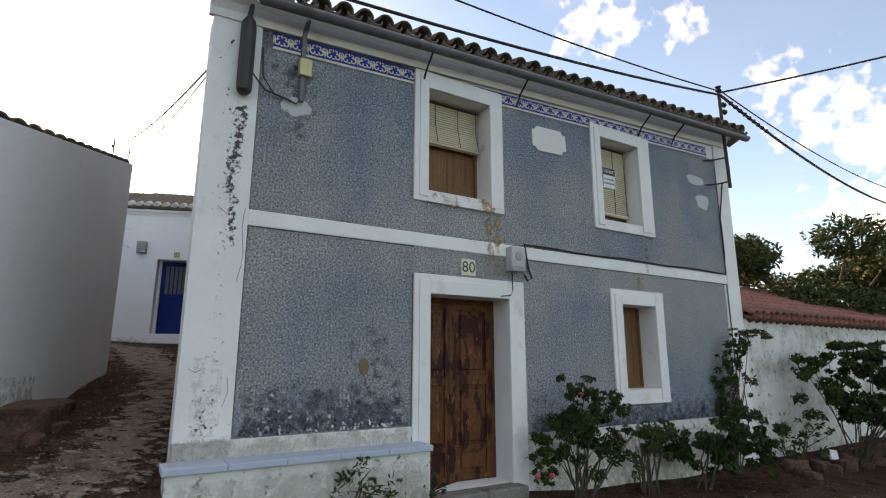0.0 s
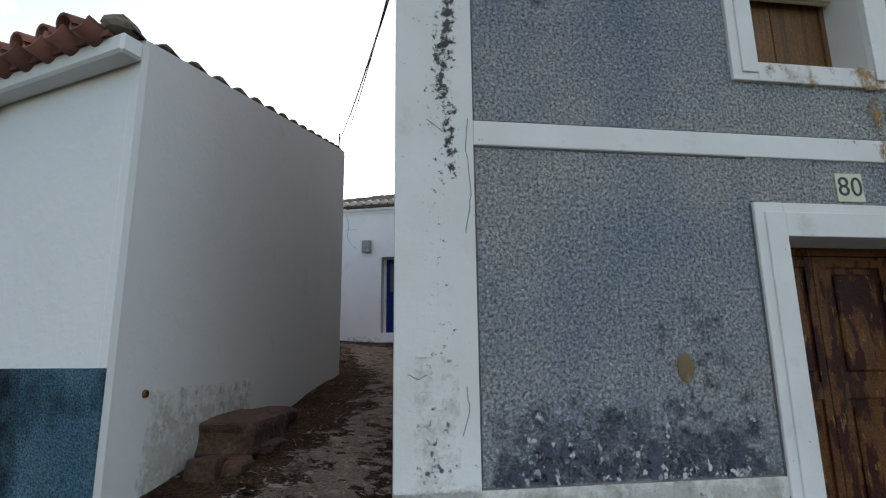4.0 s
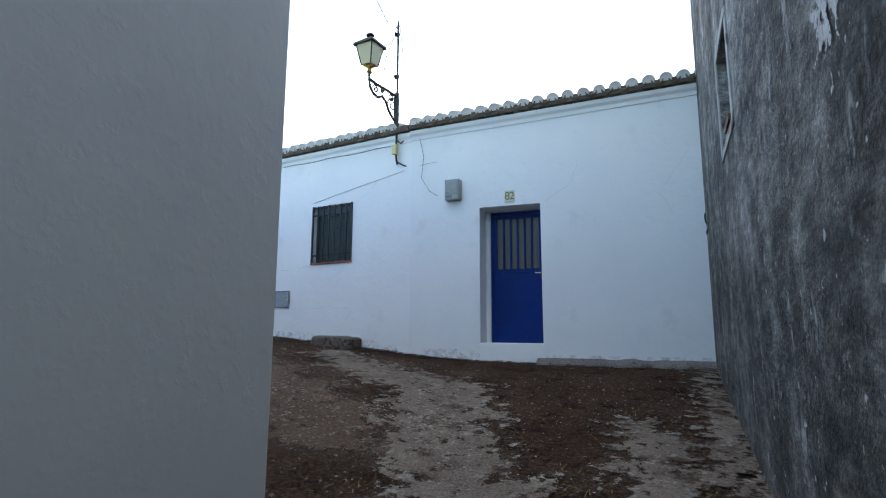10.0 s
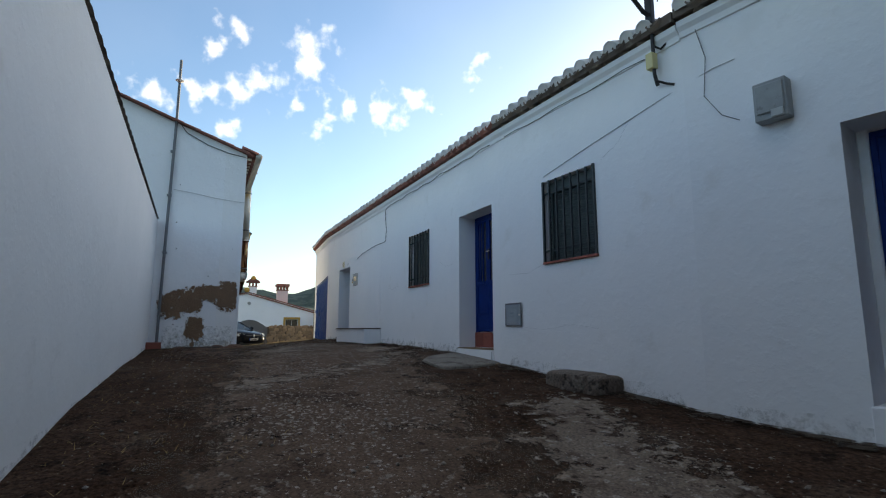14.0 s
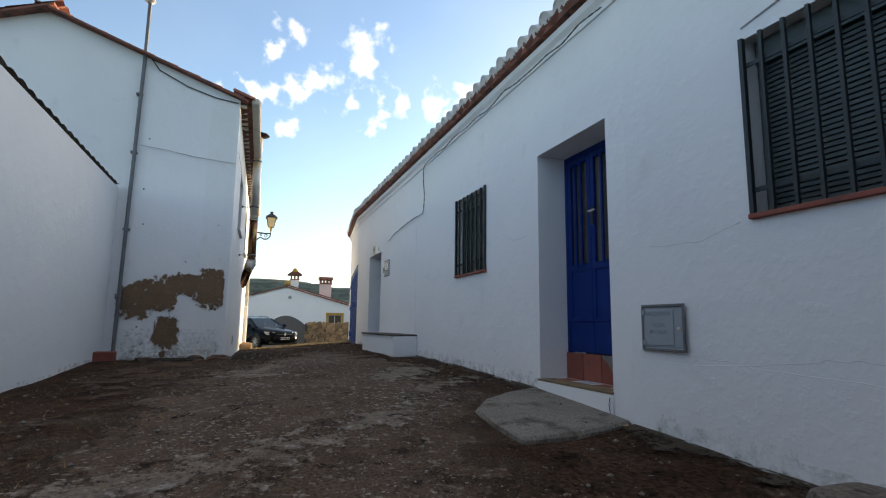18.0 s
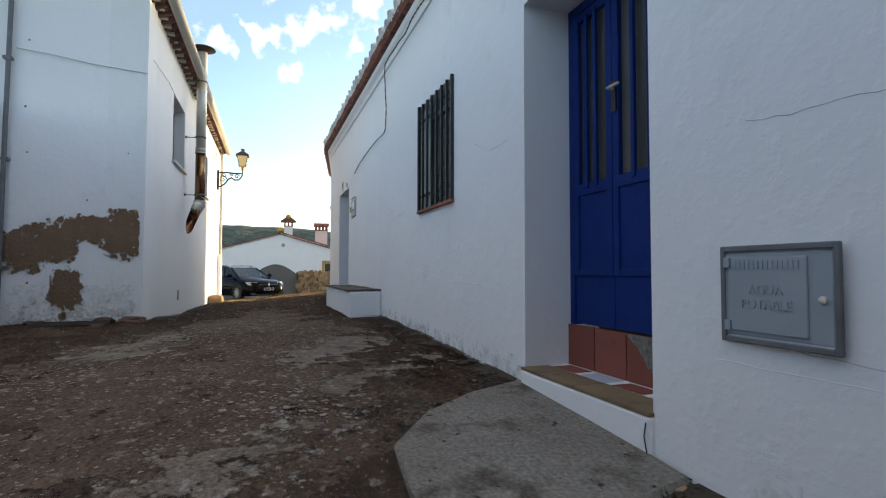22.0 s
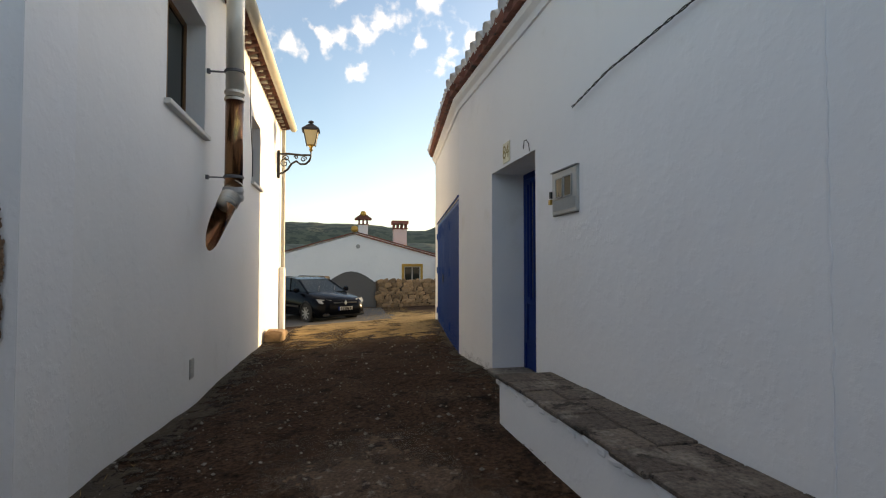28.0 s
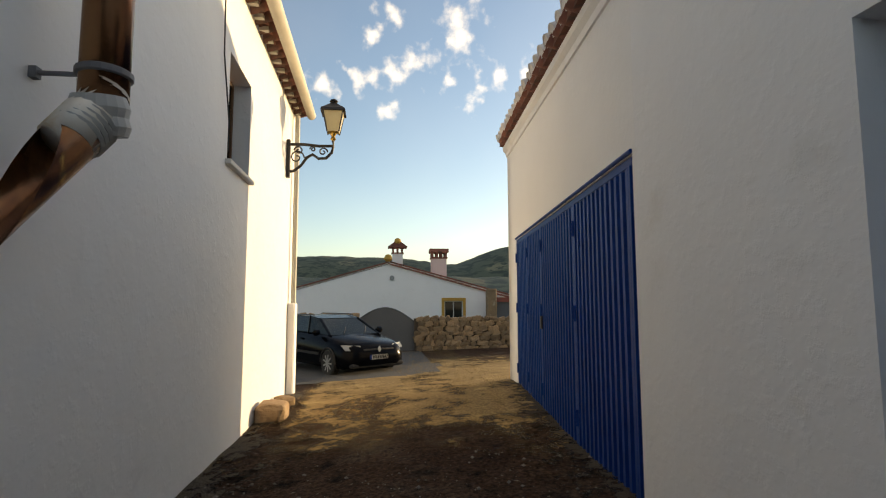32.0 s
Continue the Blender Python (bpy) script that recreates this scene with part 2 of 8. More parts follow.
    l.new(bp.outputs[0], b.inputs["Normal"])
    return m


def lichen_spots(name):
    """Round pale crusts of lichen, each of its own size; the attribute cover says how thick they stand."""
    m = bpy.data.materials.new(name)
    m.use_nodes = True
    n, l = m.node_tree.nodes, m.node_tree.links
    b = n["Principled BSDF"]
    b.inputs["Roughness"].default_value, b.inputs["Specular IOR Level"].default_value = 0.95, 0.08
    co, at = n.new("ShaderNodeTexCoord"), n.new("ShaderNodeAttribute")
    at.attribute_name = "cover"

    def calc(op, a, c, d=0.0):
        x = n.new("ShaderNodeMath")
        x.operation = op
        for k, v in enumerate((a, c, d)):
            if isinstance(v, float):
                x.inputs[k].default_value = v
            else:
                l.new(v, x.inputs[k])
        return x.outputs[0]

    def tex(sc, detail=4.0):
        t = n.new("ShaderNodeTexNoise")
        t.inputs["Scale"].default_value, t.inputs["Detail"].default_value = sc, detail
        l.new(co.outputs["Object"], t.inputs["Vector"])
        return t

    warp = n.new("ShaderNodeVectorMath")
    warp.operation = "MULTIPLY_ADD"
    warp.inputs[1].default_value = (0.05, 0.05, 0.0)
    l.new(tex(22.0).outputs["Color"], warp.inputs[0])
    l.new(co.outputs["Object"], warp.inputs[2])
    best = None
    for sc, size in ((13.0, 0.42), (27.0, 0.36)):
        v, rgb = n.new("ShaderNodeTexVoronoi"), n.new("ShaderNodeSeparateColor")
        v.inputs["Scale"].default_value = sc
        v.voronoi_dimensions = "2D"
        l.new(warp.outputs[0], v.inputs["Vector"])
        l.new(v.outputs["Color"], rgb.inputs[0])
        radius = calc("MULTIPLY", calc("ADD", rgb.outputs[0], at.outputs["Fac"]), size)
        one = calc("SUBTRACT", radius, v.outputs["Distance"])
        best = one if best is None else calc("MAXIMUM", best, one)
    best = calc("ADD", best, calc("MULTIPLY_ADD", tex(70.0).outputs["Fac"], 0.36, -0.18))
    al = n.new("ShaderNodeMapRange")
    al.inputs["From Min"].default_value, al.inputs["From Max"].default_value, al.inputs["To Max"].default_value = 0.0, 0.05, 0.92
    l.new(best, al.inputs["Value"])
    l.new(al.outputs[0], b.inputs["Alpha"])
    mx = n.new("ShaderNodeMix")
    mx.data_type = "RGBA"
    mx.inputs["A"].default_value, mx.inputs["B"].default_value = (0.42, 0.375, 0.33, 1), (0.23, 0.19, 0.158, 1)
    l.new(tex(8.0).outputs["Fac"], mx.inputs["Factor"])
    l.new(mx.outputs["Result"], b.inputs["Base Color"])
    return m


MW = {}
MW["white"] = material("whitewash", (0.85, 0.85, 0.845), (0.80, 0.805, 0.81), 0.8, 0.85, 0.3, 2.6, (0.75, 0.75, 0.74), 2.2, 0.6, 0.85, bump_dist=0.035, fleck2=(0.77, 0.765, 0.75), f2=(2.0, 0.60, 0.7), pits=(11.0, 0.5, 0.85, 0.16, 0.02))
MW["white2"] = material("whitewash_smooth", (0.83, 0.825, 0.81), (0.77, 0.77, 0.76), 0.5, 0.8, 0.32, 2.2, (0.72, 0.71, 0.69), 1.4, 0.62, 0.85, bump_dist=0.035, fleck2=(0.76, 0.755, 0.74), f2=(2.0, 0.62, 0.7), pits=(9.0, 0.52, 0.85, 0.15, 0.02))
MW["trimwhite"] = material("limewashed_trim", (0.80, 0.785, 0.76), (0.70, 0.68, 0.645), 1.5, 0.85, 0.4, 18.0, (0.52, 0.48, 0.42), 2.4, 0.6, 0.78, fleck=(0.24, 0.22, 0.19), f_scale=16.0, f_from=0.675, f_to=0.70)
MW["mould"] = material("mouldy_limewash", (0.72, 0.70, 0.66), (0.58, 0.555, 0.50), 1.6, 0.9, 0.5, 22.0, (0.33, 0.30, 0.235), 1.8, 0.49, 0.68, fleck=(0.08, 0.075, 0.062), f_scale=9.0, f_from=0.575, f_to=0.64)
MW["blue_render"] = material("blue_grey_roughcast", (0.60, 0.595, 0.58), (0.69, 0.68, 0.655), 0.8, 0.95, 1.0, 50.0, (0.37, 0.45, 0.545), 0.55, 0.42, 0.62, bump_dist=0.09, spec=0.1, speck=(46.0, 0.62), fleck=(0.17, 0.18, 0.21), f_scale=66.0, f_from=0.55, f_to=0.64, fleck2=(0.74, 0.73, 0.71), f2=(44.0, 0.56, 0.64), pits=(24.0, 0.3, 0.7, 1.0, 0.06))
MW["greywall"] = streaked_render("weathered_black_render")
MW["dado"] = material("blue_dado_roughcast", (0.055, 0.155, 0.215), (0.10, 0.22, 0.28), 2.0, 0.9, 1.0, 60.0, (0.02, 0.036, 0.05), 1.2, 0.5, 0.66, bump_dist=0.04, spec=0.1, speck=(60.0, 0.6))
MW["ground"] = material("mossy_earth", (0.042, 0.0225, 0.0142), (0.074, 0.045, 0.030), 1.3, 1.0, 1.0, 14.0, (0.108, 0.08, 0.061), 0.9, 0.56, 0.68, fleck=(0.015, 0.009, 0.007), f_scale=3.6, f_from=0.53, f_to=0.66, bump_dist=0.06, spec=0.06, speck=(30.0, 0.6), fleck2=(0.17, 0.148, 0.125), f2=(17.0, 0.655, 0.675), pits=(4.0, 0.3, 0.7, 0.7, 0.05))
MW["chips"] = lichen_spots("pale_lichen_crusts")
MW["bench_top"] = material("mossy_brick_tile", (0.13, 0.105, 0.085), (0.085, 0.065, 0.052), 3.0, 0.95, 0.9, 30.0, (0.19, 0.165, 0.14), 4.0, 0.54, 0.64, bump_dist=0.02, fleck=(0.03, 0.022, 0.016), f_scale=6.0, f_from=0.58, f_to=0.62, vary=0.25, speck=(40.0, 0.4))
MW["concrete"] = material("old_concrete", (0.24, 0.225, 0.205), (0.16, 0.145, 0.13), 1.8, 0.95, 0.9, 30.0, (0.085, 0.065, 0.05), 2.2, 0.55, 0.68, bump_dist=0.02, spec=0.1, fleck=(0.05, 0.04, 0.032), f_scale=9.0, f_from=0.62, f_to=0.66, speck=(40.0, 0.35))
MW["slab_concrete"] = material("pale_slab_concrete", (0.24, 0.222, 0.195), (0.18, 0.162, 0.14), 1.6, 0.95, 0.7, 35.0, (0.10, 0.085, 0.07), 3.0, 0.54, 0.66, bump_dist=0.015, spec=0.1, fleck=(0.05, 0.04, 0.032), f_scale=16.0, f_from=0.62, f_to=0.66, speck=(50.0, 0.3))
MW["concrete_worn"] = material("worn_concrete_skin", (0.215, 0.175, 0.143), (0.14, 0.109, 0.086), 2.4, 0.95, 0.9, 30.0, (0.062, 0.042, 0.031), 2.6, 0.53, 0.64, bump_dist=0.03, spec=0.1, fleck=(0.26, 0.235, 0.208), f_scale=9.0, f_from=0.58, f_to=0.62, speck=(45.0, 0.4), fleck2=(0.036, 0.025, 0.018), f2=(8.0, 0.59, 0.65), cover=(4.5, 7.0, 0.2))
MW["lane_concrete"] = material("mossed_lane_concrete", (0.128, 0.089, 0.065), (0.078, 0.051, 0.036), 1.6, 0.95, 0.9, 22.0, (0.05, 0.031, 0.022), 1.5, 0.55, 0.68, bump_dist=0.03, spec=0.08, fleck=(0.20, 0.17, 0.143), f_scale=13.0, f_from=0.57, f_to=0.62, speck=(45.0, 0.45), fleck2=(0.03, 0.02, 0.015), f2=(7.5, 0.60, 0.66), cover=(2.2, 5.0, 0.5))
MW["rust_moss"] = material("rusty_moss", (0.075, 0.033, 0.015), (0.045, 0.022, 0.012), 5.0, 1.0, 1.0, 25.0, bump_dist=0.04, speck=(40.0, 0.5), cover=(3.0, 6.0, 0.5))
MW["asphalt"] = material("asphalt", (0.05, 0.05, 0.052), (0.075, 0.073, 0.07), 1.2, 0.95, 0.6, 120.0)
MW["tile_red"] = material("red_clay_tile", (0.27, 0.10, 0.07), (0.20, 0.08, 0.06), 6.0, 0.9, 0.4, 40.0, (0.08, 0.055, 0.045), 5.0, 0.5, 0.7, vary=0.3)
MW["tile_dark"] = material("lichened_clay_tile", (0.17, 0.125, 0.095), (0.10, 0.08, 0.065), 5.0, 0.95, 0.5, 40.0, (0.26, 0.22, 0.16), 7.0, 0.55, 0.75, vary=0.3)
MW["tile_white"] = material("limewashed_clay_tile", (0.74, 0.72, 0.69), (0.62, 0.58, 0.54), 6.0, 0.9, 0.4, 40.0, (0.3, 0.22, 0.17), 6.0, 0.6, 0.75, vary=0.12)
MW["door_wood"] = material("peeling_varnished_wood", (0.155, 0.058, 0.02), (0.10, 0.034, 0.013), 5.0, 0.6, 0.5, 45.0, (0.043, 0.011, 0.008), 3.2, 0.50, 0.54, (2.0, 2.0, 0.6), spec=0.2, fleck=(0.22, 0.11, 0.04), f_scale=9.0, f_from=0.6, f_to=0.64, speck=(70.0, 0.35))
MW["shutter_wood"] = material("brown_shutter_wood", (0.22, 0.10, 0.034), (0.13, 0.055, 0.02), 7.0, 0.7, 0.4, 50.0, (0.085, 0.036, 0.016), 3.0, 0.54, 0.68, (5.0, 5.0, 0.25), speck=(60.0, 0.25))
MW["blind_back"] = material("dark_blind_gap", (0.10, 0.075, 0.04), (0.07, 0.05, 0.03), 5.0, 0.9, 0.0)
MW["blind"] = material("cream_slat_blind", (0.62, 0.55, 0.38), (0.52, 0.45, 0.30), 5.0, 0.7, 0.1, 50.0)
MW["blue"] = material("blue_gloss_paint", (0.001, 0.026, 0.165), (0.001, 0.021, 0.135), 2.0, 0.5, 0.12, 30.0, spec=0.15, speck=(14.0, 0.1))
MW["garage_blue"] = material("garage_blue_paint", (0.002, 0.040, 0.20), (0.002, 0.048, 0.23), 1.0, 0.5, 0.1, 30.0, spec=0.15, speck=(10.0, 0.12))
MW["glass_dark"] = material("ribbed_dark_glass", (0.105, 0.095, 0.08), (0.03, 0.029, 0.028), 26.0, 0.3, 0.5, 90.0, stretch=(1, 1, 0.02))
MW["grille"] = material("dark_green_iron", (0.018, 0.026, 0.027), (0.026, 0.032, 0.033), 8.0, 0.5, 0.2, 60.0)
MW["slat"] = material("dark_shutter_slat", (0.065, 0.088, 0.086), (0.05, 0.07, 0.07), 4.0, 0.5, 0.1, 60.0)
MW["iron"] = material("black_iron", (0.016, 0.014, 0.013), (0.026, 0.022, 0.02), 8.0, 0.55, 0.3, 50.0)
MW["rust"] = material("heat_stained_pipe", (0.30, 0.15, 0.065), (0.15, 0.05, 0.026), 3.0, 0.24, 0.15, 40.0, (0.06, 0.02, 0.014), 2.4, 0.5, 0.6, (1.6, 1.6, 0.5), 0.75, fleck=(0.62, 0.42, 0.14), f_scale=4.0, f_from=0.58, f_to=0.68)
MW["steel"] = material("heat_tinted_steel", (0.74, 0.71, 0.64), (0.66, 0.60, 0.50), 3.0, 0.38, 0.1, 40.0, (0.56, 0.40, 0.20), 2.0, 0.56, 0.7, (2, 2, 0.6), metal=0.45)
MW["zinc"] = material("grey_zinc_gutter", (0.17, 0.175, 0.185), (0.12, 0.12, 0.125), 4.0, 0.6, 0.2, 40.0, (0.09, 0.07, 0.055), 3.0, 0.55, 0.7)
MW["gutter_cream"] = material("cream_gutter", (0.52, 0.49, 0.41), (0.44, 0.41, 0.34), 4.0, 0.6, 0.2, 40.0)
MW["cable"] = material("black_cable", (0.016, 0.016, 0.016), (0.03, 0.03, 0.03), 20.0, 0.6, 0.0)
MW["cable_white"] = material("painted_cable", (0.6, 0.6, 0.6), (0.4, 0.4, 0.4), 9.0, 0.7, 0.0)
MW["box_grey"] = material("grey_plastic_box", (0.33, 0.34, 0.33), (0.25, 0.26, 0.25), 6.0, 0.6, 0.1, 60.0, (0.13, 0.12, 0.11), 8.0, 0.6, 0.7)
MW["box_white"] = material("pale_plastic_box", (0.46, 0.46, 0.43), (0.38, 0.38, 0.36), 4.0, 0.5, 0.05, 60.0)
MW["box_blue"] = material("painted_cabinet", (0.33, 0.37, 0.40), (0.28, 0.32, 0.35), 3.0, 0.55, 0.1, 60.0)
MW["plate"] = material("cream_ceramic", (0.66, 0.62, 0.45), (0.60, 0.56, 0.40), 9.0, 0.35, 0.0)
MW["ink"] = material("black_glaze", (0.02, 0.02, 0.022), (0.03, 0.03, 0.03), 9.0, 0.5, 0.0)
MW["olive_ink"] = material("ochre_glaze", (0.22, 0.16, 0.03), (0.2, 0.15, 0.03), 9.0, 0.5, 0.0)
MW["azul"] = material("cobalt_glaze", (0.012, 0.036, 0.30), (0.009, 0.024, 0.22), 12.0, 0.45, 0.1, 30.0, vary=0.15, spec=0.25)
MW["azwhite"] = material("ivory_glaze", (0.70, 0.64, 0.48), (0.62, 0.56, 0.42), 9.0, 0.4, 0.0, spec=0.25)
MW["ledge"] = material("pale_blue_slab", (0.42, 0.48, 0.56), (0.36, 0.42, 0.5), 2.0, 0.8, 0.2, 40.0, (0.22, 0.2, 0.17), 4.0, 0.6, 0.75)
MW["terracotta"] = material("terracotta_tile", (0.30, 0.085, 0.055), (0.24, 0.065, 0.045), 3.0, 0.75, 0.3, 50.0, (0.12, 0.055, 0.05), 3.0, 0.6, 0.7, vary=0.15)
MW["steptile"] = material("ochre_step_tile", (0.25, 0.17, 0.09), (0.2, 0.14, 0.08), 6.0, 0.8, 0.5, 80.0, (0.1, 0.07, 0.05), 3.0, 0.55, 0.7, vary=0.12)
MW["brown_plaster"] = material("bare_clay_plaster", (0.24, 0.145, 0.085), (0.18, 0.11, 0.068), 3.0, 0.95, 0.8, 30.0, (0.30, 0.21, 0.14), 5.0, 0.6, 0.7, bump_dist=0.03, fleck=(0.62, 0.58, 0.52), f_scale=8.0, f_from=0.67, f_to=0.69, cover=(8.0, 5.5, 0.03))
MW["rock"] = material("brown_stone", (0.125, 0.060, 0.038), (0.07, 0.037, 0.026), 3.0, 0.95, 0.9, 18.0, (0.18, 0.125, 0.09), 4.0, 0.58, 0.7, bump_dist=0.04, vary=0.2, speck=(30.0, 0.4))
MW["rock_gold"] = material("ochre_rubble_stone", (0.33, 0.22, 0.12), (0.22, 0.14, 0.085), 2.0, 0.95, 0.8, 14.0, (0.40, 0.32, 0.22), 3.0, 0.56, 0.7, bump_dist=0.03, vary=0.4)
MW["mortar"] = material("clay_mortar", (0.10, 0.07, 0.045), (0.065, 0.045, 0.03), 4.0, 0.95, 0.6, 30.0)
MW["gate"] = material("grey_metal_gate", (0.10, 0.105, 0.11), (0.085, 0.09, 0.095), 2.0, 0.5, 0.1, 40.0)
MW["ochre"] = material("ochre_paint", (0.50, 0.28, 0.05), (0.44, 0.25, 0.05), 3.0, 0.8, 0.2, 40.0)
MW["pink"] = material("pale_pink_limewash", (0.62, 0.50, 0.47), (0.56, 0.46, 0.44), 2.0, 0.85, 0.2, 30.0)
MW["carpaint"] = material("black_car_paint", (0.002, 0.0025, 0.004), (0.003, 0.0035, 0.005), 2.0, 0.18, 0.0, spec=0.06)
MW["tyre"] = material("tyre_rubber", (0.014, 0.014, 0.014), (0.02, 0.02, 0.02), 9.0, 0.9, 0.3, 60.0)
MW["rim"] = material("alloy_rim", (0.45, 0.45, 0.46), (0.38, 0.38, 0.39), 5.0, 0.35, 0.0, metal=0.7)
MW["carglass"] = material("car_glass", (0.010, 0.016, 0.014), (0.016, 0.022, 0.02), 2.0, 0.06, 0.0, spec=0.22)
MW["lamp_clear"] = material("headlamp_glass", (0.32, 0.33, 0.32), (0.25, 0.26, 0.26), 8.0, 0.3, 0.0, spec=0.2)
MW["leaf"] = material("dark_green_leaf", (0.020, 0.036, 0.011), (0.045, 0.068, 0.020), 2.5, 0.7, 0.0, spec=0.2)
MW["leaf_olive"] = material("olive_green_leaf", (0.036, 0.052, 0.017), (0.09, 0.108, 0.038), 0.8, 0.7, 0.0, spec=0.2)
MW["bark"] = material("grey_brown_bark", (0.09, 0.065, 0.045), (0.06, 0.045, 0.035), 9.0, 0.95, 0.7, 30.0)
MW["flower"] = material("pink_petal", (0.5, 0.06, 0.10), (0.42, 0.05, 0.08), 9.0, 0.7, 0.0)
MW["straw"] = material("dry_straw_grass", (0.32, 0.22, 0.08), (0.22, 0.15, 0.06), 2.0, 0.95, 0.0)
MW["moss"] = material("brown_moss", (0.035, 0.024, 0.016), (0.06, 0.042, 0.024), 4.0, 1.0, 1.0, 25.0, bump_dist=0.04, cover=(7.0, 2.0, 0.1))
MW["hill"] = material("wooded_hillside", (0.042, 0.062, 0.042), (0.075, 0.09, 0.055), 0.012, 1.0, 0.0, stain=(0.14, 0.135, 0.08), s_scale=0.02, s_from=0.56, s_to=0.62, fleck=(0.022, 0.036, 0.026), f_scale=0.11, f_from=0.49, f_to=0.54)
MW["lantern"] = material("cream_lantern_glass", (0.62, 0.52, 0.30), (0.55, 0.46, 0.27), 3.0, 0.3, 0.0)
MW["brass"] = material("dull_brass", (0.5, 0.32, 0.08), (0.4, 0.26, 0.07), 6.0, 0.35, 0.0, metal=0.9)
MW["mailbox"] = material("cream_mailbox_paint", (0.60, 0.52, 0.25), (0.54, 0.47, 0.23), 3.0, 0.45, 0.05, 40.0)
# brown glass colour with part of a yellowish reflection mixed in
MW["amber_glass"] = material("meter_glass_painted_reflection", (0.085, 0.072, 0.04), (0.055, 0.046, 0.026), 6.0, 0.12, 0.0)
MW["paper"] = material("white_paper_sign", (0.75, 0.75, 0.74), (0.7, 0.7, 0.69), 3.0, 0.8, 0.0)
MW["marble"] = material("white_stone_plaque", (0.72, 0.70, 0.66), (0.64, 0.62, 0.57), 2.0, 0.7, 0.2, 30.0)
MW["black_mould"] = material("black_mould_stain", (0.045, 0.043, 0.04), (0.1, 0.095, 0.088), 9.0, 1.0, 0.0, cover=(22.0, 6.0, 0.3))
MW["rust_stain"] = material("rust_run_stain", (0.46, 0.24, 0.07), (0.36, 0.20, 0.085), 9.0, 0.95, 0.5, 50.0, speck=(42.0, 0.5), cover=(11.0, 4.0, 0.6))
MW["dark_render"] = material("damp_dark_roughcast", (0.07, 0.08, 0.105), (0.13, 0.145, 0.18), 5.0, 0.95, 1.0, 48.0, bump_dist=0.03, fleck=(0.02, 0.02, 0.024), f_scale=30.0, f_from=0.53, f_to=0.6, spec=0.1, fleck2=(0.4, 0.42, 0.44), f2=(16.0, 0.6, 0.64), cover=(7.0, 6.0, 0.9))
# dark tone for grime and for shade painted into joints and cracks
MW["grime"] = material("grime_and_joint_shade", (0.07, 0.068, 0.065), (0.16, 0.155, 0.15), 14.0, 1.0, 0.6, 60.0)
MW["cement"] = material("grey_cement_daub", (0.50, 0.51, 0.51), (0.42, 0.43, 0.43), 4.0, 0.95, 0.5, 30.0, cover=(9.0, 3.0, 0.08))
MW["dirty_white"] = material("damp_limewash", (0.58, 0.545, 0.47), (0.66, 0.63, 0.57), 4.0, 0.95, 0.5, 25.0, (0.3, 0.25, 0.18), 6.0, 0.6, 0.72, cover=(9.0, 6.0, 1.6))
MW["dirty_trim"] = material("flaking_trim", (0.46, 0.45, 0.43), (0.36, 0.35, 0.33), 5.0, 0.95, 0.5, 25.0, (0.16, 0.15, 0.14), 6.0, 0.55, 0.62)
MW["white_flake"] = material("flaking_whitewash", (0.60, 0.60, 0.59), (0.46, 0.46, 0.45), 9.0, 0.95, 0.5, 30.0, stretch=(1, 1, 0.8), speck=(50.0, 0.2), cover=(15.0, 9.0, 0.12))
MW["white_run"] = material("pale_lime_run", (0.42, 0.415, 0.40), (0.30, 0.30, 0.29), 6.0, 0.95, 0.4, 30.0, stretch=(1.4, 1.4, 0.6), cover=(3.5, 9.0, 0.5))
# sandy earth, its tone raised to golden to carry the low sun
MW["dry_earth"] = material("sandy_earth_painted_sun", (0.36, 0.245, 0.12), (0.25, 0.17, 0.085), 1.5, 1.0, 0.9, 18.0, (0.44, 0.31, 0.15), 2.0, 0.55, 0.68, bump_dist=0.04, spec=0.05, speck=(30.0, 0.4), cover=(2.5, 4.0, 0.5))
MW["brown_wood_plug"] = material("brown_wood_plug", (0.12, 0.06, 0.03), (0.08, 0.04, 0.022), 20.0, 0.8, 0.0)
MW["slate"] = material("dark_slate_slab", (0.024, 0.020, 0.018), (0.042, 0.034, 0.029), 3.0, 0.9, 0.6, 25.0, (0.07, 0.053, 0.04), 3.0, 0.58, 0.7, bump_dist=0.02, spec=0.1)
MW["numplate"] = material("white_number_plate", (0.7, 0.7, 0.7), (0.66, 0.66, 0.66), 3.0, 0.4, 0.0)


# ---- building helpers ----
def part(name, bm, mat, parent=None, label="", bevel=0.0, smooth=False):
    """Links a bmesh as one mesh object, under a thing or a part where one is given."""
    if bevel:
        bmesh.ops.bevel(bm, geom=bm.edges[:], offset=bevel, segments=1, affect="EDGES")
    bmesh.ops.recalc_face_normals(bm, faces=bm.faces[:])
    me = bpy.data.meshes.new(name)
    bm.to_mesh(me)
    bm.free()
    for m in mat if isinstance(mat, (list, tuple)) else (mat,):
        me.materials.append(MW[m])
    if smooth:
        for p in me.polygons:
            p.use_smooth = True
    ob = new(name, me)
    if parent:
        ob.parent = parent
    if label:
        ob["label"] = label
    return ob


def piece(name, me, m, parent):
    """One more object on a shared mesh."""
    ob = new(name, me)
    ob.parent = parent
    ob.matrix_local = m
    return ob


def empty(name, m, label, category, group="", kind=""):
    ob = new(name)
    ob.matrix_world = m
    ob.empty_display_size = 0.1
    return tagged(ob, label, category, group, kind)


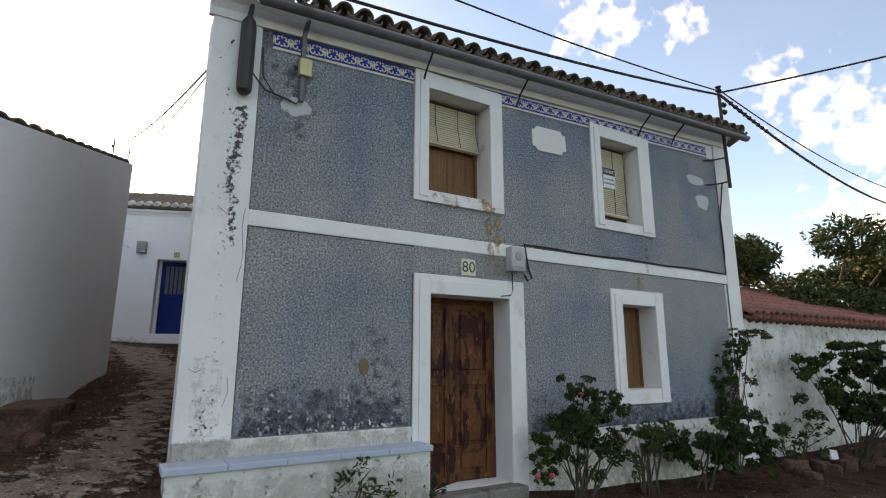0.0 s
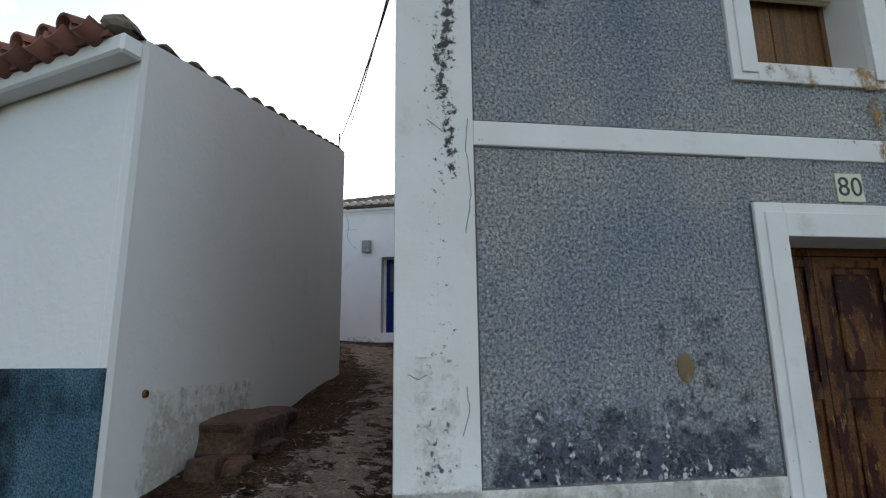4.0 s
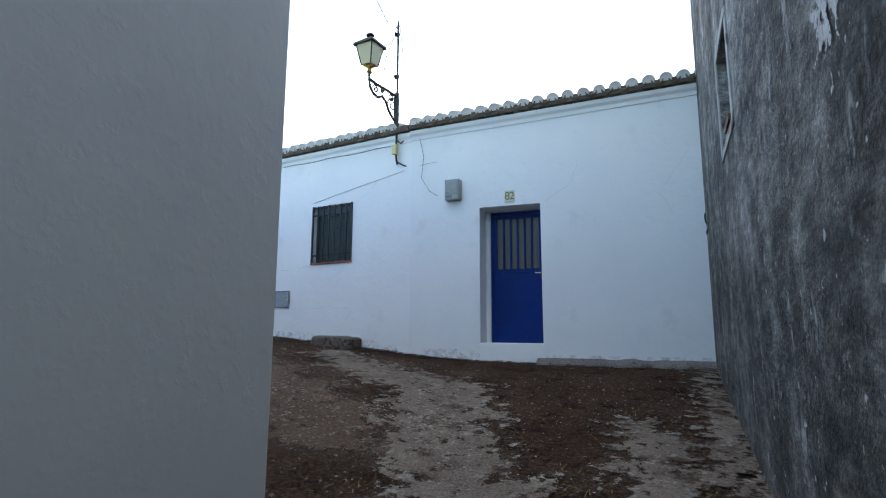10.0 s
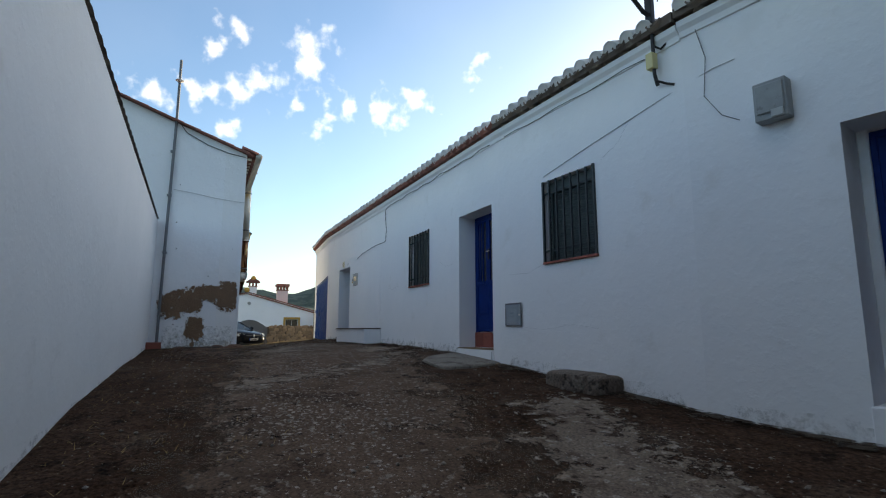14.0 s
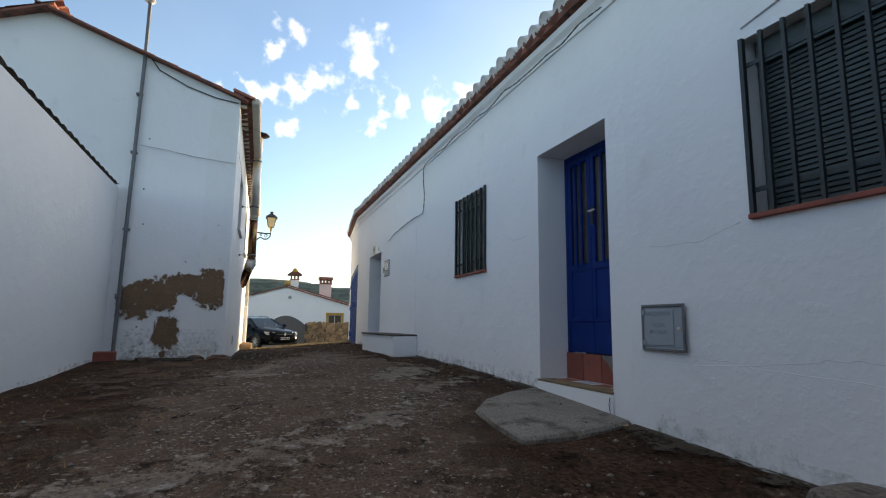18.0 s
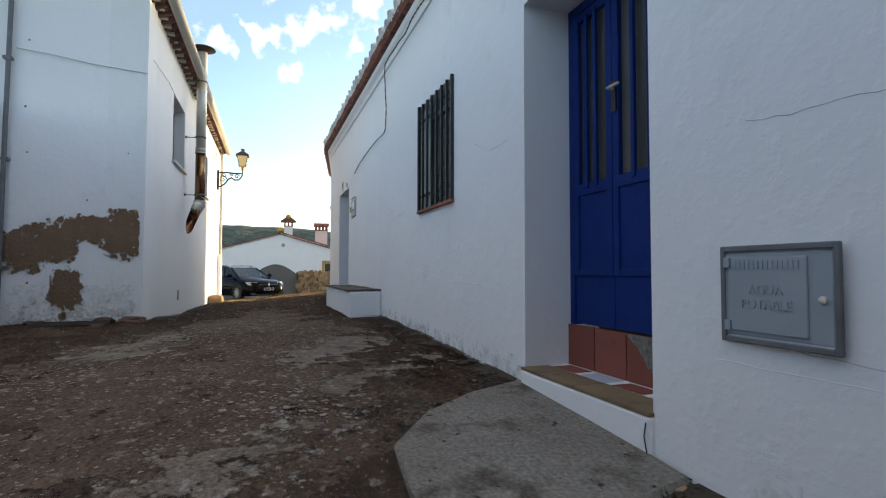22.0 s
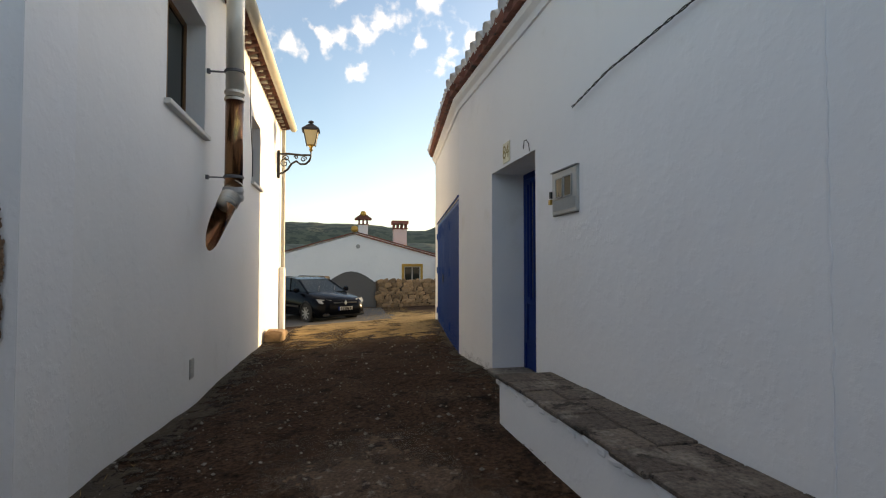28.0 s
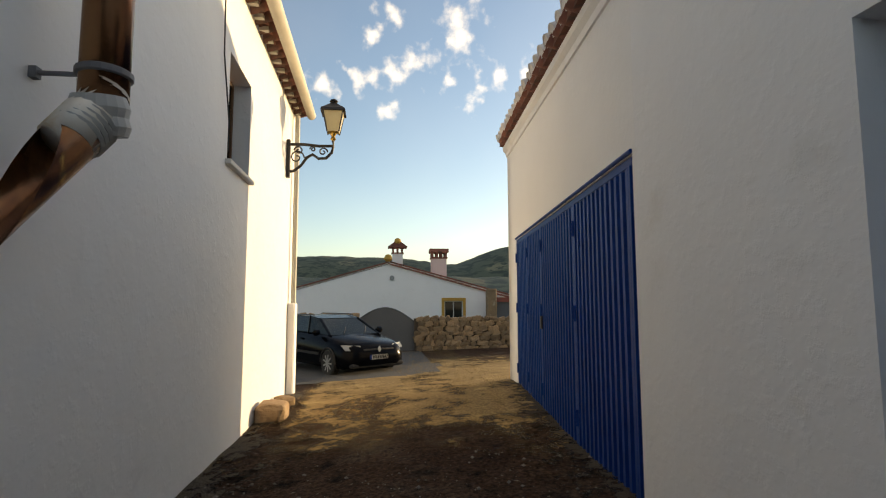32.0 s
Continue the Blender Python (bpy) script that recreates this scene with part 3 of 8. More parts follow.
def box(bm, x0, x1, y0, y1, z0, z1, mi=0):
    v = [bm.verts.new((x, y, z)) for z in (z0, z1) for x, y in ((x0, y0), (x1, y0), (x1, y1), (x0, y1))]
    for q in ((0, 3, 2, 1), (4, 5, 6, 7), (0, 1, 5, 4), (1, 2, 6, 5), (2, 3, 7, 6), (3, 0, 4, 7)):
        bm.faces.new([v[k] for k in q]).material_index = mi
    return bm


def boxes(*dims):
    bm = bmesh.new()
    for d in dims:
        box(bm, *d)
    return bm


def tube(bm, pts, r, n=6, r_end=None):
    """A round bar along points, tapering to r_end."""
    pts = [Vector(p) for p in pts]
    rings = []
    for k, p in enumerate(pts):
        d = (pts[min(k + 1, len(pts) - 1)] - pts[max(k - 1, 0)]).normalized()
        u = d.orthogonal().normalized() if abs(d.z) < 0.9 else d.cross(Vector((0, 1, 0))).normalized()
        if abs(d.z) < 0.9:
            u = d.cross(Vector((0, 0, 1))).normalized()
        w = d.cross(u)
        rr = r if r_end is None else r + (r_end - r) * k / (len(pts) - 1)
        rings.append([bm.verts.new(p + (u * math.cos(a) + w * math.sin(a)) * rr) for a in (2 * math.pi * j / n for j in range(n))])
    for a, b in zip(rings, rings[1:]):
        for j in range(n):
            bm.faces.new((a[j], a[(j + 1) % n], b[(j + 1) % n], b[j]))
    bm.faces.new(rings[0][::-1])
    bm.faces.new(rings[-1])
    return bm


def tubes(*lines, r=0.01, n=6):
    bm = bmesh.new()
    for pts in lines:
        tube(bm, pts, r, n)
    return bm


def sag(a, b, drop, n=14):
    a, b = Vector(a), Vector(b)
    return [a.lerp(b, k / n) - Vector((0, 0, drop * 4 * (k / n) * (1 - k / n))) for k in range(n + 1)]


def spun(profile, n=14):
    """A solid of revolution round z from (radius, height) pairs."""
    bm = bmesh.new()
    rings = [[bm.verts.new((r * math.cos(2 * math.pi * j / n), r * math.sin(2 * math.pi * j / n), z)) for j in range(n)] for r, z in profile]
    for a, b in zip(rings, rings[1:]):
        for j in range(n):
            bm.faces.new((a[j], a[(j + 1) % n], b[(j + 1) % n], b[j]))
    bm.faces.new(rings[0][::-1])
    bm.faces.new(rings[-1])
    return bm


def prism(bm, outline, y0, y1, mi=0):
    """An outline of (x, z) points carried from y0 to y1."""
    a = [bm.verts.new((x, y0, z)) for x, z in outline]
    b = [bm.verts.new((x, y1, z)) for x, z in outline]
    bm.faces.new(a).material_index = mi
    bm.faces.new(b[::-1]).material_index = mi
    for k in range(len(a)):
        bm.faces.new((a[k], b[k], b[(k + 1) % len(a)], a[(k + 1) % len(a)])).material_index = mi
    return bm


def plan_frame(p0, p1):
    """x runs from p0 to p1 as seen from the street, y into the wall, z up."""
    d = (Vector(p1) - Vector(p0)).normalized()
    return Matrix(((d.x, -d.y, 0, p0[0]), (d.y, d.x, 0, p0[1]), (0, 0, 1, 0), (0, 0, 0, 1)))


def wall_bm(length, thick, bottom, top, openings=(), extra=(), bottom_fn=None):
    """A wall with openings (x0, x1, z0, z1) through it; top is a height or a function of x."""
    top_fn = top if callable(top) else (lambda x: top)
    xs = sorted({0.0, length, *extra, *(v for o in openings for v in o[:2])})
    zs = sorted({bottom, *(v for o in openings for v in o[2:])}) + [None]
    bm, made = bmesh.new(), {}

    def vert(i, j, k):
        if (i, j, k) not in made:
            made[i, j, k] = bm.verts.new((xs[i], k * thick, top_fn(xs[i]) if zs[j] is None else zs[j]))
        return made[i, j, k]

    def solid(i, j):
        if not (0 <= i < len(xs) - 1 and 0 <= j < len(zs) - 1):
            return False
        x, z = (xs[i] + xs[i + 1]) / 2, (zs[j] + (zs[j + 1] if zs[j + 1] is not None else zs[j] + 0.2)) / 2
        return not any(a < x < b and c < z < d for a, b, c, d in openings)

    for i in range(len(xs) - 1):
        for j in range(len(zs) - 1):
            if not solid(i, j):
                continue
            for k in (0, 1):
                bm.faces.new([vert(*q, k) for q in ((i, j), (i + 1, j), (i + 1, j + 1), (i, j + 1))])
            for (di, dj), (a, b) in (((-1, 0), ((i, j), (i, j + 1))), ((1, 0), ((i + 1, j), (i + 1, j + 1))), ((0, -1), ((i, j), (i + 1, j))), ((0, 1), ((i, j + 1), (i + 1, j + 1)))):
                if not solid(i + di, j + dj):
                    bm.faces.new((vert(*a, 0), vert(*b, 0), vert(*b, 1), vert(*a, 1)))
    return bm


def wall(name, m, length, thick, bottom, top, mat, label, openings=(), extra=()):
    ob = part(name, wall_bm(length, thick, bottom, top, openings, extra), mat)
    ob.matrix_world = m
    return tagged(ob, label, "wall", kind="structure")


def text_part(name, body, size, mat, parent, m, depth=0.003, label=""):
    cu = bpy.data.curves.new(name, "FONT")
    cu.body, cu.size, cu.extrude, cu.align_x, cu.align_y = body, size, depth, "CENTER", "CENTER"
    tmp = bpy.data.objects.new(name, cu)
    scene.collection.objects.link(tmp)
    bpy.context.view_layer.update()
    me = bpy.data.meshes.new_from_object(tmp.evaluated_get(bpy.context.evaluated_depsgraph_get()))
    bpy.data.objects.remove(tmp)
    me.materials.clear()
    me.materials.append(MW[mat])
    ob = new(name, me)
    ob.parent = parent
    ob.matrix_local = m @ pose(0, 0, 0, 90)
    if label:
        ob["label"] = label
    return ob


def barrel_tile(length=0.42, r0=0.085, r1=0.07, thick=0.016, n=7, solid=False):
    """A half-round clay tile that lies along y, mouth at y = 0."""
    bm = bmesh.new()
    rings = []
    for y, r in ((0, r0), (length, r1)):
        for rr in (r, r - thick):
            rings.append([bm.verts.new((-rr * math.cos(math.pi * k / n), y, rr * math.sin(math.pi * k / n))) for k in range(n + 1)])
    o0, i0, o1, i1 = rings
    for k in range(n):
        bm.faces.new((o0[k], o0[k + 1], o1[k + 1], o1[k]))
        bm.faces.new((i0[k], i1[k], i1[k + 1], i0[k + 1]))
        bm.faces.new((o0[k], i0[k], i0[k + 1], o0[k + 1]))
        bm.faces.new((o1[k], o1[k + 1], i1[k + 1], i1[k]))
    if solid:
        bm.faces.new([bm.verts.new((v.co.x, 0.008, v.co.z)) for v in i0] + [bm.verts.new((x, 0.008, -0.03)) for x in (r0 - thick, thick - r0)])
    bmesh.ops.recalc_face_normals(bm, faces=bm.faces[:])
    me = bpy.data.meshes.new("tile")
    bm.to_mesh(me)
    bm.free()
    for p in me.polygons:
        p.use_smooth = len(p.vertices) == 4 and abs(p.normal.y) < 0.5
    return me


def tile_sheet(length, run, pitch=0.24, step=0.36, amp=0.055, rise=0.0, shear=0.0):
    """Courses of barrel tiles as one wavy sheet along y that rises with it."""
    bm = bmesh.new()
    nx, ny = int(length / pitch) * 6, max(2, int(run / step))
    rows = []
    for j in range(ny):
        for e in (0, 1):
            y = run * (j + e) / ny
            z = rise * (j + e) / ny + (0.018 if e == 0 else 0.0)
            rows.append([bm.verts.new((length * i / nx + shear * y, y, z + amp * abs(math.sin(math.pi * (length * i / nx) / pitch)) + 0.008 * noise.noise((i * 0.11, j * 0.7, 3)))) for i in range(nx + 1)])
    for a, b in zip(rows, rows[1:]):
        for i in range(nx):
            bm.faces.new((a[i], a[i + 1], b[i + 1], b[i]))
    return bm


def rock_mesh(name, sx, sy, sz, seed, mat, sub=2, rough=0.25, boxy=0.75):
    bm = bmesh.new()
    bmesh.ops.create_icosphere(bm, subdivisions=sub, radius=1.0)
    for v in bm.verts:
        d = 1 + rough * noise.noise(v.co * 1.3 + Vector((seed * 7.1, seed * 3.3, 0))) * 1.6 + rough * 0.5 * noise.noise(v.co * 3.7 + Vector((seed, seed * 2.3, 4)))
        c = v.co * d
        c = Vector([math.copysign(abs(q) ** boxy, q) for q in c])
        v.co = Vector((c.x * sx, c.y * sy, (c.z + 0.8) * sz))
    bmesh.ops.recalc_face_normals(bm, faces=bm.faces[:])
    me = bpy.data.meshes.new(name)
    bm.to_mesh(me)
    bm.free()
    me.materials.append(MW[mat])
    return me


def leaf_cloud(name, blobs, count, size, mat, parent, seed, label=""):
    """Many small folded leaves scattered in and on lumpy blobs (x, y, z, rx, ry, rz)."""
    rng = np.random.RandomState(seed)
    vs, fs = [], []
    vol = np.array([b[3] * b[4] * b[5] for b in blobs]) ** 0.67
    pick = rng.choice(len(blobs), count, p=vol / vol.sum())
    for k in range(count):
        x, y, z, rx, ry, rz = blobs[pick[k]]
        d = rng.normal(size=3)
        d /= np.linalg.norm(d)
        rad = rng.uniform(0.35, 1.0) ** 0.5 * (0.82 + 0.3 * noise.noise(Vector(d * 2.2) + Vector((pick[k] * 3.1, seed, 0))))
        if noise.noise(Vector((d * 4.0)) + Vector((seed, pick[k], 0))) < -0.28 and rad > 0.6:
            rad *= 0.6
        c = np.array((x + d[0] * rad * rx, y + d[1] * rad * ry, z + d[2] * rad * rz))
        u = rng.normal(size=3)
        u /= np.linalg.norm(u)
        w = np.cross(u, rng.normal(size=3))
        w /= np.linalg.norm(w)
        s = size * rng.uniform(0.6, 1.3)
        f = np.cross(u, w) * s * 0.18
        i = len(vs)
        vs += [c - u * s, c + w * s * 0.38 + f, c + u * s, c - w * s * 0.38 + f]
        fs += [(i, i + 1, i + 2), (i, i + 2, i + 3)]
    me = bpy.data.meshes.new(name)
    me.from_pydata([tuple(v) for v in vs], [], fs)
    me.materials.append(MW[mat])
    ob = new(name, me)
    ob.parent = parent
    if label:
        ob["label"] = label
    return ob


# ---- ground ----
GROUND = [
    (0, 0, 0.04), (-12, 1, 0.3), (8, 2, -0.18), (0, -10, -0.1), (2, 5.6, -0.02), (4.5, 6.3, -0.16), (8, 8.4, -0.26), (14, 11, -0.25), (0.35, 6.15, 0.08), (1.1, 6.6, 0.0), (2.7, 7.4, -0.16), (4.6, 8.3, -0.22),
    (-2.0, 4.6, 0.42), (-3.75, 4.7, 0.66), (-4.2, 6.2, 0.86), (-4.85, 8.1, 0.98), (-5.7, 10.7, 1.28), (-2.7, 8.8, 1.08), (-3.1, 11.2, 1.52), (-5.4, 12.4, 1.42),
    (-4.4, 17.2, 2.02), (-7.7, 16.4, 2.03), (-9.2, 16.2, 2.14), (-11.3, 16.0, 2.31), (-13.7, 15.8, 2.48), (-17.8, 15.7, 2.58), (-22, 15.5, 2.63),
    (-28.2, 15.9, 2.56), (-9.0, 10.8, 1.92), (-11.5, 10.75, 2.17), (-14.5, 10.8, 2.35), (-18.6, 10.6, 2.49), (-19.2, 12.4, 2.46), (-22.5, 12.4, 2.29), (-27, 12.3, 2.24), (-30.6, 12.2, 2.12),
    (-33, 13, 2.05), (-40, 15, 1.98),
]
FAR_GROUND = [(-60, 15, 1.9), (30, 30, 0.5), (30, -30, 0), (-60, -30, 1.5), (-60, 60, 2.0), (0, 50, 2.0), (-31, 17.5, 2.3)]
G_PTS = np.array(GROUND + FAR_GROUND, float)
_d = np.linalg.norm(G_PTS[:, None, :2] - G_PTS[None, :, :2], axis=2)
_a = np.block([[_d, np.ones((len(G_PTS), 1)), G_PTS[:, :2]], [np.vstack([np.ones(len(G_PTS)), G_PTS[:, :2].T]), np.zeros((3, 3))]])
G_W = np.linalg.solve(_a, np.r_[G_PTS[:, 2], 0, 0, 0])


def ground_z(x, y):
    d = np.hypot(G_PTS[:, 0] - x, G_PTS[:, 1] - y)
    z = float(d @ G_W[:-3] + G_W[-3] + G_W[-2] * x + G_W[-1] * y)
    far = max(0.0, min(1.0, (math.hypot(x + 15, y - 8) - 45) / 40))
    return z * (1 - far) + 1.0 * far


def build_ground():
    def steps(a, b, fine, out):
        core = [a + (b - a) * k / int((b - a) / fine) for k in range(int((b - a) / fine) + 1)]
        grow, lo, hi = 1.0, [], []
        v = 1.0
        while v < out:
            lo.append(a - v)
            hi.append(b + v)
            grow *= 1.5
            v += grow
        return lo[::-1] + core + hi

    xs, ys = steps(-42, 14, 0.22, 2500), steps(-3, 20, 0.22, 2500)
    vs = [(x, y, ground_z(x, y) + (0.012 * noise.noise((x * 2.1, y * 2.1, 0)) + 0.02 * noise.noise((x * 0.7, y * 0.7, 5)))) for y in ys for x in xs]
    n = len(xs)
    fs = [(j * n + i, j * n + i + 1, (j + 1) * n + i + 1, (j + 1) * n + i) for j in range(len(ys) - 1) for i in range(n - 1)]
    me = bpy.data.meshes.new("ground")
    me.from_pydata(vs, [], fs)
    for p in me.polygons:
        p.use_smooth = True
    me.materials.append(MW["ground"])
    tagged(new("ground", me), "brown mossy earth and worn concrete lane surface", "ground", kind="structure")


build_ground()


def draped(name, mat, label, inside, x0, x1, y0, y1, lift=0.006, cell=0.1, kind="structure", category="ground", worn=False, fade=1):
    """A thin layer on the ground where inside(x, y) is above zero; a worn one frays at its border."""
    nx, ny = int((x1 - x0) / cell), int((y1 - y0) / cell)
    bm, made = bmesh.new(), {}

    def vert(i, j):
        if (i, j) not in made:
            x, y = x0 + i * cell, y0 + j * cell
            made[i, j] = bm.verts.new((x, y, ground_z(x, y) + lift + 0.012 * noise.noise((x * 2.1, y * 2.1, 0)) + 0.02 * noise.noise((x * 0.7, y * 0.7, 5)) + 0.006))
        return made[i, j]

    for i in range(nx):
        for j in range(ny):
            if inside(x0 + (i + 0.5) * cell, y0 + (j + 0.5) * cell) > (-0.9 if worn else 0):
                bm.faces.new((vert(i, j), vert(i + 1, j), vert(i + 1, j + 1), vert(i, j + 1)))
    bm.verts.index_update()
    order = sorted(made.items(), key=lambda e: e[1].index)
    ob = part(name, bm, mat)
    if worn:
        at = ob.data.attributes.new("cover", "FLOAT", "POINT")
        at.data.foreach_set("value", [max(-3.0, inside(x0 + i * cell, y0 + j * cell)) - 2.5 * (1 - min(1.0, min(i, nx - i, j, ny - j) * cell / 0.5)) * fade for (i, j), v in order])
    for p in ob.data.polygons:
        p.use_smooth = True
    return tagged(ob, label, category, kind=kind)


# ---- plan ----
FA, FB = Vector((-1.655, 5.394)), Vector((5.824, 9.218))
FD = (FB - FA).normalized()
H80 = plan_frame(FA, FB)
P0 = FA - FD * 0.48
Q0 = Vector((-4.32, 17.3))
ROW = [Vector(p) for p in ((-3.72, 17.434), (-8.9, 16.198), (-12.29, 15.915), (-23.37, 15.432), (-29.1, 16.0))]
WN, WF = Vector((-3.74, 4.66)), Vector((-5.757, 10.864))
LC, LE = Vector((-19.216, 12.43)), Vector((-30.3, 12.2))


def row_frame(i):
    return plan_frame(ROW[i + 1], ROW[i])


def row_s(i, x):
    d = ROW[i] - ROW[i + 1]
    return (x - ROW[i + 1].x) / d.x * d.length


# ---- house 80: walls ----
def build_house_80():
    L = 9.23
    top80 = lambda s: 5.34 + 0.052 * s
    ops = [(2.15, 3.34, 0.11, 2.37), (2.11, 3.08, 3.67, 5.06), (5.25, 6.15, 3.73, 5.10), (5.52, 6.29, 1.15, 2.42)]
    sh = H80 @ pose(-0.48, 0, 0)
    wall("wall_south", sh, L, 0.5, -0.6, lambda x: top80(x - 0.48), "trimwhite", "white limewashed front wall of a two-storey house",
         [(a + 0.48, b + 0.48, c, d) for a, b, c, d in ops])
    facade = empty("facade_trim", H80, "white plaster bands framing blue-grey roughcast panels on the house front", "facade", kind="structure")
    mk = lambda name, bm, mat, label="", bevel=0.0: part(name, bm, mat, facade, label, bevel)
    bm = wall_bm(8.42, 0.014, 3.11, lambda s: 4.97 + 0.045 * s, [(1.91, 3.30, 3.52, 5.29), (5.05, 6.45, 3.57, 5.31)])
    ob = mk("roughcast_panel", bm, "blue_render", "upper blue-grey roughcast panel")
    ob.matrix_local = pose(0, -0.014, 0)
    for x0, x1, z0, z1, holes in ((0, 1.93, 0.84, 2.94, ()), (1.93, 3.60, 2.61, 2.94, ()), (3.60, 8.32, 0.65, 2.94, ((1.69, 2.90, 0.94, 2.65),))):
        ob = mk("roughcast_panel", wall_bm(x1 - x0, 0.014, z0, lambda x: z1, holes), "blue_render", "blue-grey roughcast panel stained darker near its foot")
        ob.matrix_local = pose(x0, -0.014, 0)
    mk("pilaster", boxes((-0.50, 0.0, -0.03, 0.0, 0.55, 5.25)), "trimwhite", "white corner pilaster with flaking limewash")
    mk("pilaster", boxes((8.40, 8.77, -0.03, 0.0, -0.3, 5.7)), "trimwhite")
    mk("belt_course", boxes((0.0, 8.40, -0.028, 0.0, 2.94, 3.11)), "trimwhite", "white belt course between storeys", 0.006)
    mk("plinth", boxes((-0.5, 1.93, -0.03, 0.0, 0.0, 0.85)), "mould", "mould-stained white plinth")
    mk("plinth", boxes((3.6, 8.40, -0.03, 0.0, -0.4, 0.66)), "mould")
    # window and door surrounds
    def surround(x0, x1, z0, z1, a, b, c, d, sill):
        bm = boxes((x0, a, -0.045, 0, z0, z1), (b, x1, -0.045, 0, z0, z1), (a, b, -0.043, 0, d, z1))
        if sill:
            box(bm, a, b, -0.047, 0, z0, c)
        mk("surround", bm, "trimwhite", "white plaster surround", 0.005)
        bm = boxes((x0 + 0.07, a + 0.0, -0.06, -0.044, z0 + (0.06 if sill else 0), z1 - 0.07), (b, x1 - 0.07, -0.06, -0.044, z0 + (0.06 if sill else 0), z1 - 0.07), (a, b, -0.058, -0.043, d, z1 - 0.07))
        mk("surround_inner_band", bm, "trimwhite", bevel=0.004)
    surround(1.93, 3.60, -0.2, 2.61, *ops[0], False)
    surround(1.91, 3.30, 3.52, 5.29, *ops[1], True)
    surround(5.05, 6.45, 3.57, 5.31, *ops[2], True)
    surround(5.29, 6.50, 0.94, 2.65, *ops[3], True)
    # cornice that follows the eave
    bm = bmesh.new()
    prof = [(0.0, 0.0), (-0.05, 0.0), (-0.07, 0.08), (-0.12, 0.15), (-0.20, 0.19), (-0.22, 0.24), (0.0, 0.24)]
    a = [bm.verts.new((-0.55, y, 5.2 + z - 0.03)) for y, z in prof]
    b = [bm.verts.new((8.8, y, 5.2 + 0.052 * 9.3 + z - 0.03)) for y, z in prof]
    for k in range(len(prof)):
        bm.faces.new((a[k], a[(k + 1) % len(prof)], b[(k + 1) % len(prof)], b[k]))
    bm.faces.new(a), bm.faces.new(b[::-1])
    mk("cornice", bm, "trimwhite", "white moulded cornice under the eave")
    return facade


facade80 = build_house_80()


def build_azulejos():
    """The band of blue and ivory glazed tiles under the cornice."""
    bm = bmesh.new()
    box(bm, 0, 0.2, 0, 0.012, 0, 0.2, 0)
    box(bm, 0, 0.2, -0.002, 0, 0, 0.03, 1)

    def scroll(cx, cz, r, a0, turn, w=0.012):
        pts = []
        for k in range(9):
            a, rr = a0 + turn * k / 8, r * (1 - 0.55 * k / 8)
            pts.append((cx + rr * math.cos(a), cz + rr * math.sin(a)))
        for (x0, z0), (x1, z1) in zip(pts, pts[1:]):
            d = Vector((z0 - z1, x1 - x0)).normalized() * w / 2
            q = [bm.verts.new((x + sx * d.x, -0.0025, z + sx * d.y)) for (x, z, sx) in ((x0, z0, 1), (x1, z1, 1), (x1, z1, -1), (x0, z0, -1))]
            bm.faces.new(q).material_index = 1

    for sx in (1, -1):
        scroll(0.1 + sx * 0.045, 0.09, 0.04, math.pi * 0.5, -sx * 5.2, 0.017)
        scroll(0.1 + sx * 0.03, 0.155, 0.026, -math.pi / 2, sx * 4.0, 0.015)
        scroll(0.1 + sx * 0.095, 0.13, 0.03, math.pi / 2, sx * 3.0, 0.018)
    for x, z, w, h in ((0.1, 0.165, 0.018, 0.06), (0.1, 0.06, 0.05, 0.02), (0.005, 0.1, 0.014, 0.11), (0.195, 0.1, 0.014, 0.11)):
        q = [bm.verts.new((x + a * w / 2, -0.0027, z + c * h / 2)) for a, c in ((-1, 0), (0, -1), (1, 0), (0, 1))]
        bm.faces.new(q).material_index = 1
    me = bpy.data.meshes.new("glazed_tile")
    bm.to_mesh(me)
    bm.free()
    me.materials.append(MW["azul"])
    me.materials.append(MW["azwhite"])
    band = empty("tile_band", H80, "band of blue and ivory glazed tiles under the eave", "tile band", kind="structure")
    for k in range(40):
        s = 0.12 + k * 0.2015
        piece("glazed_tile", me, pose(s, -0.016, 4.985 + 0.045 * s, 0, -2.58, 0), band)


build_azulejos()


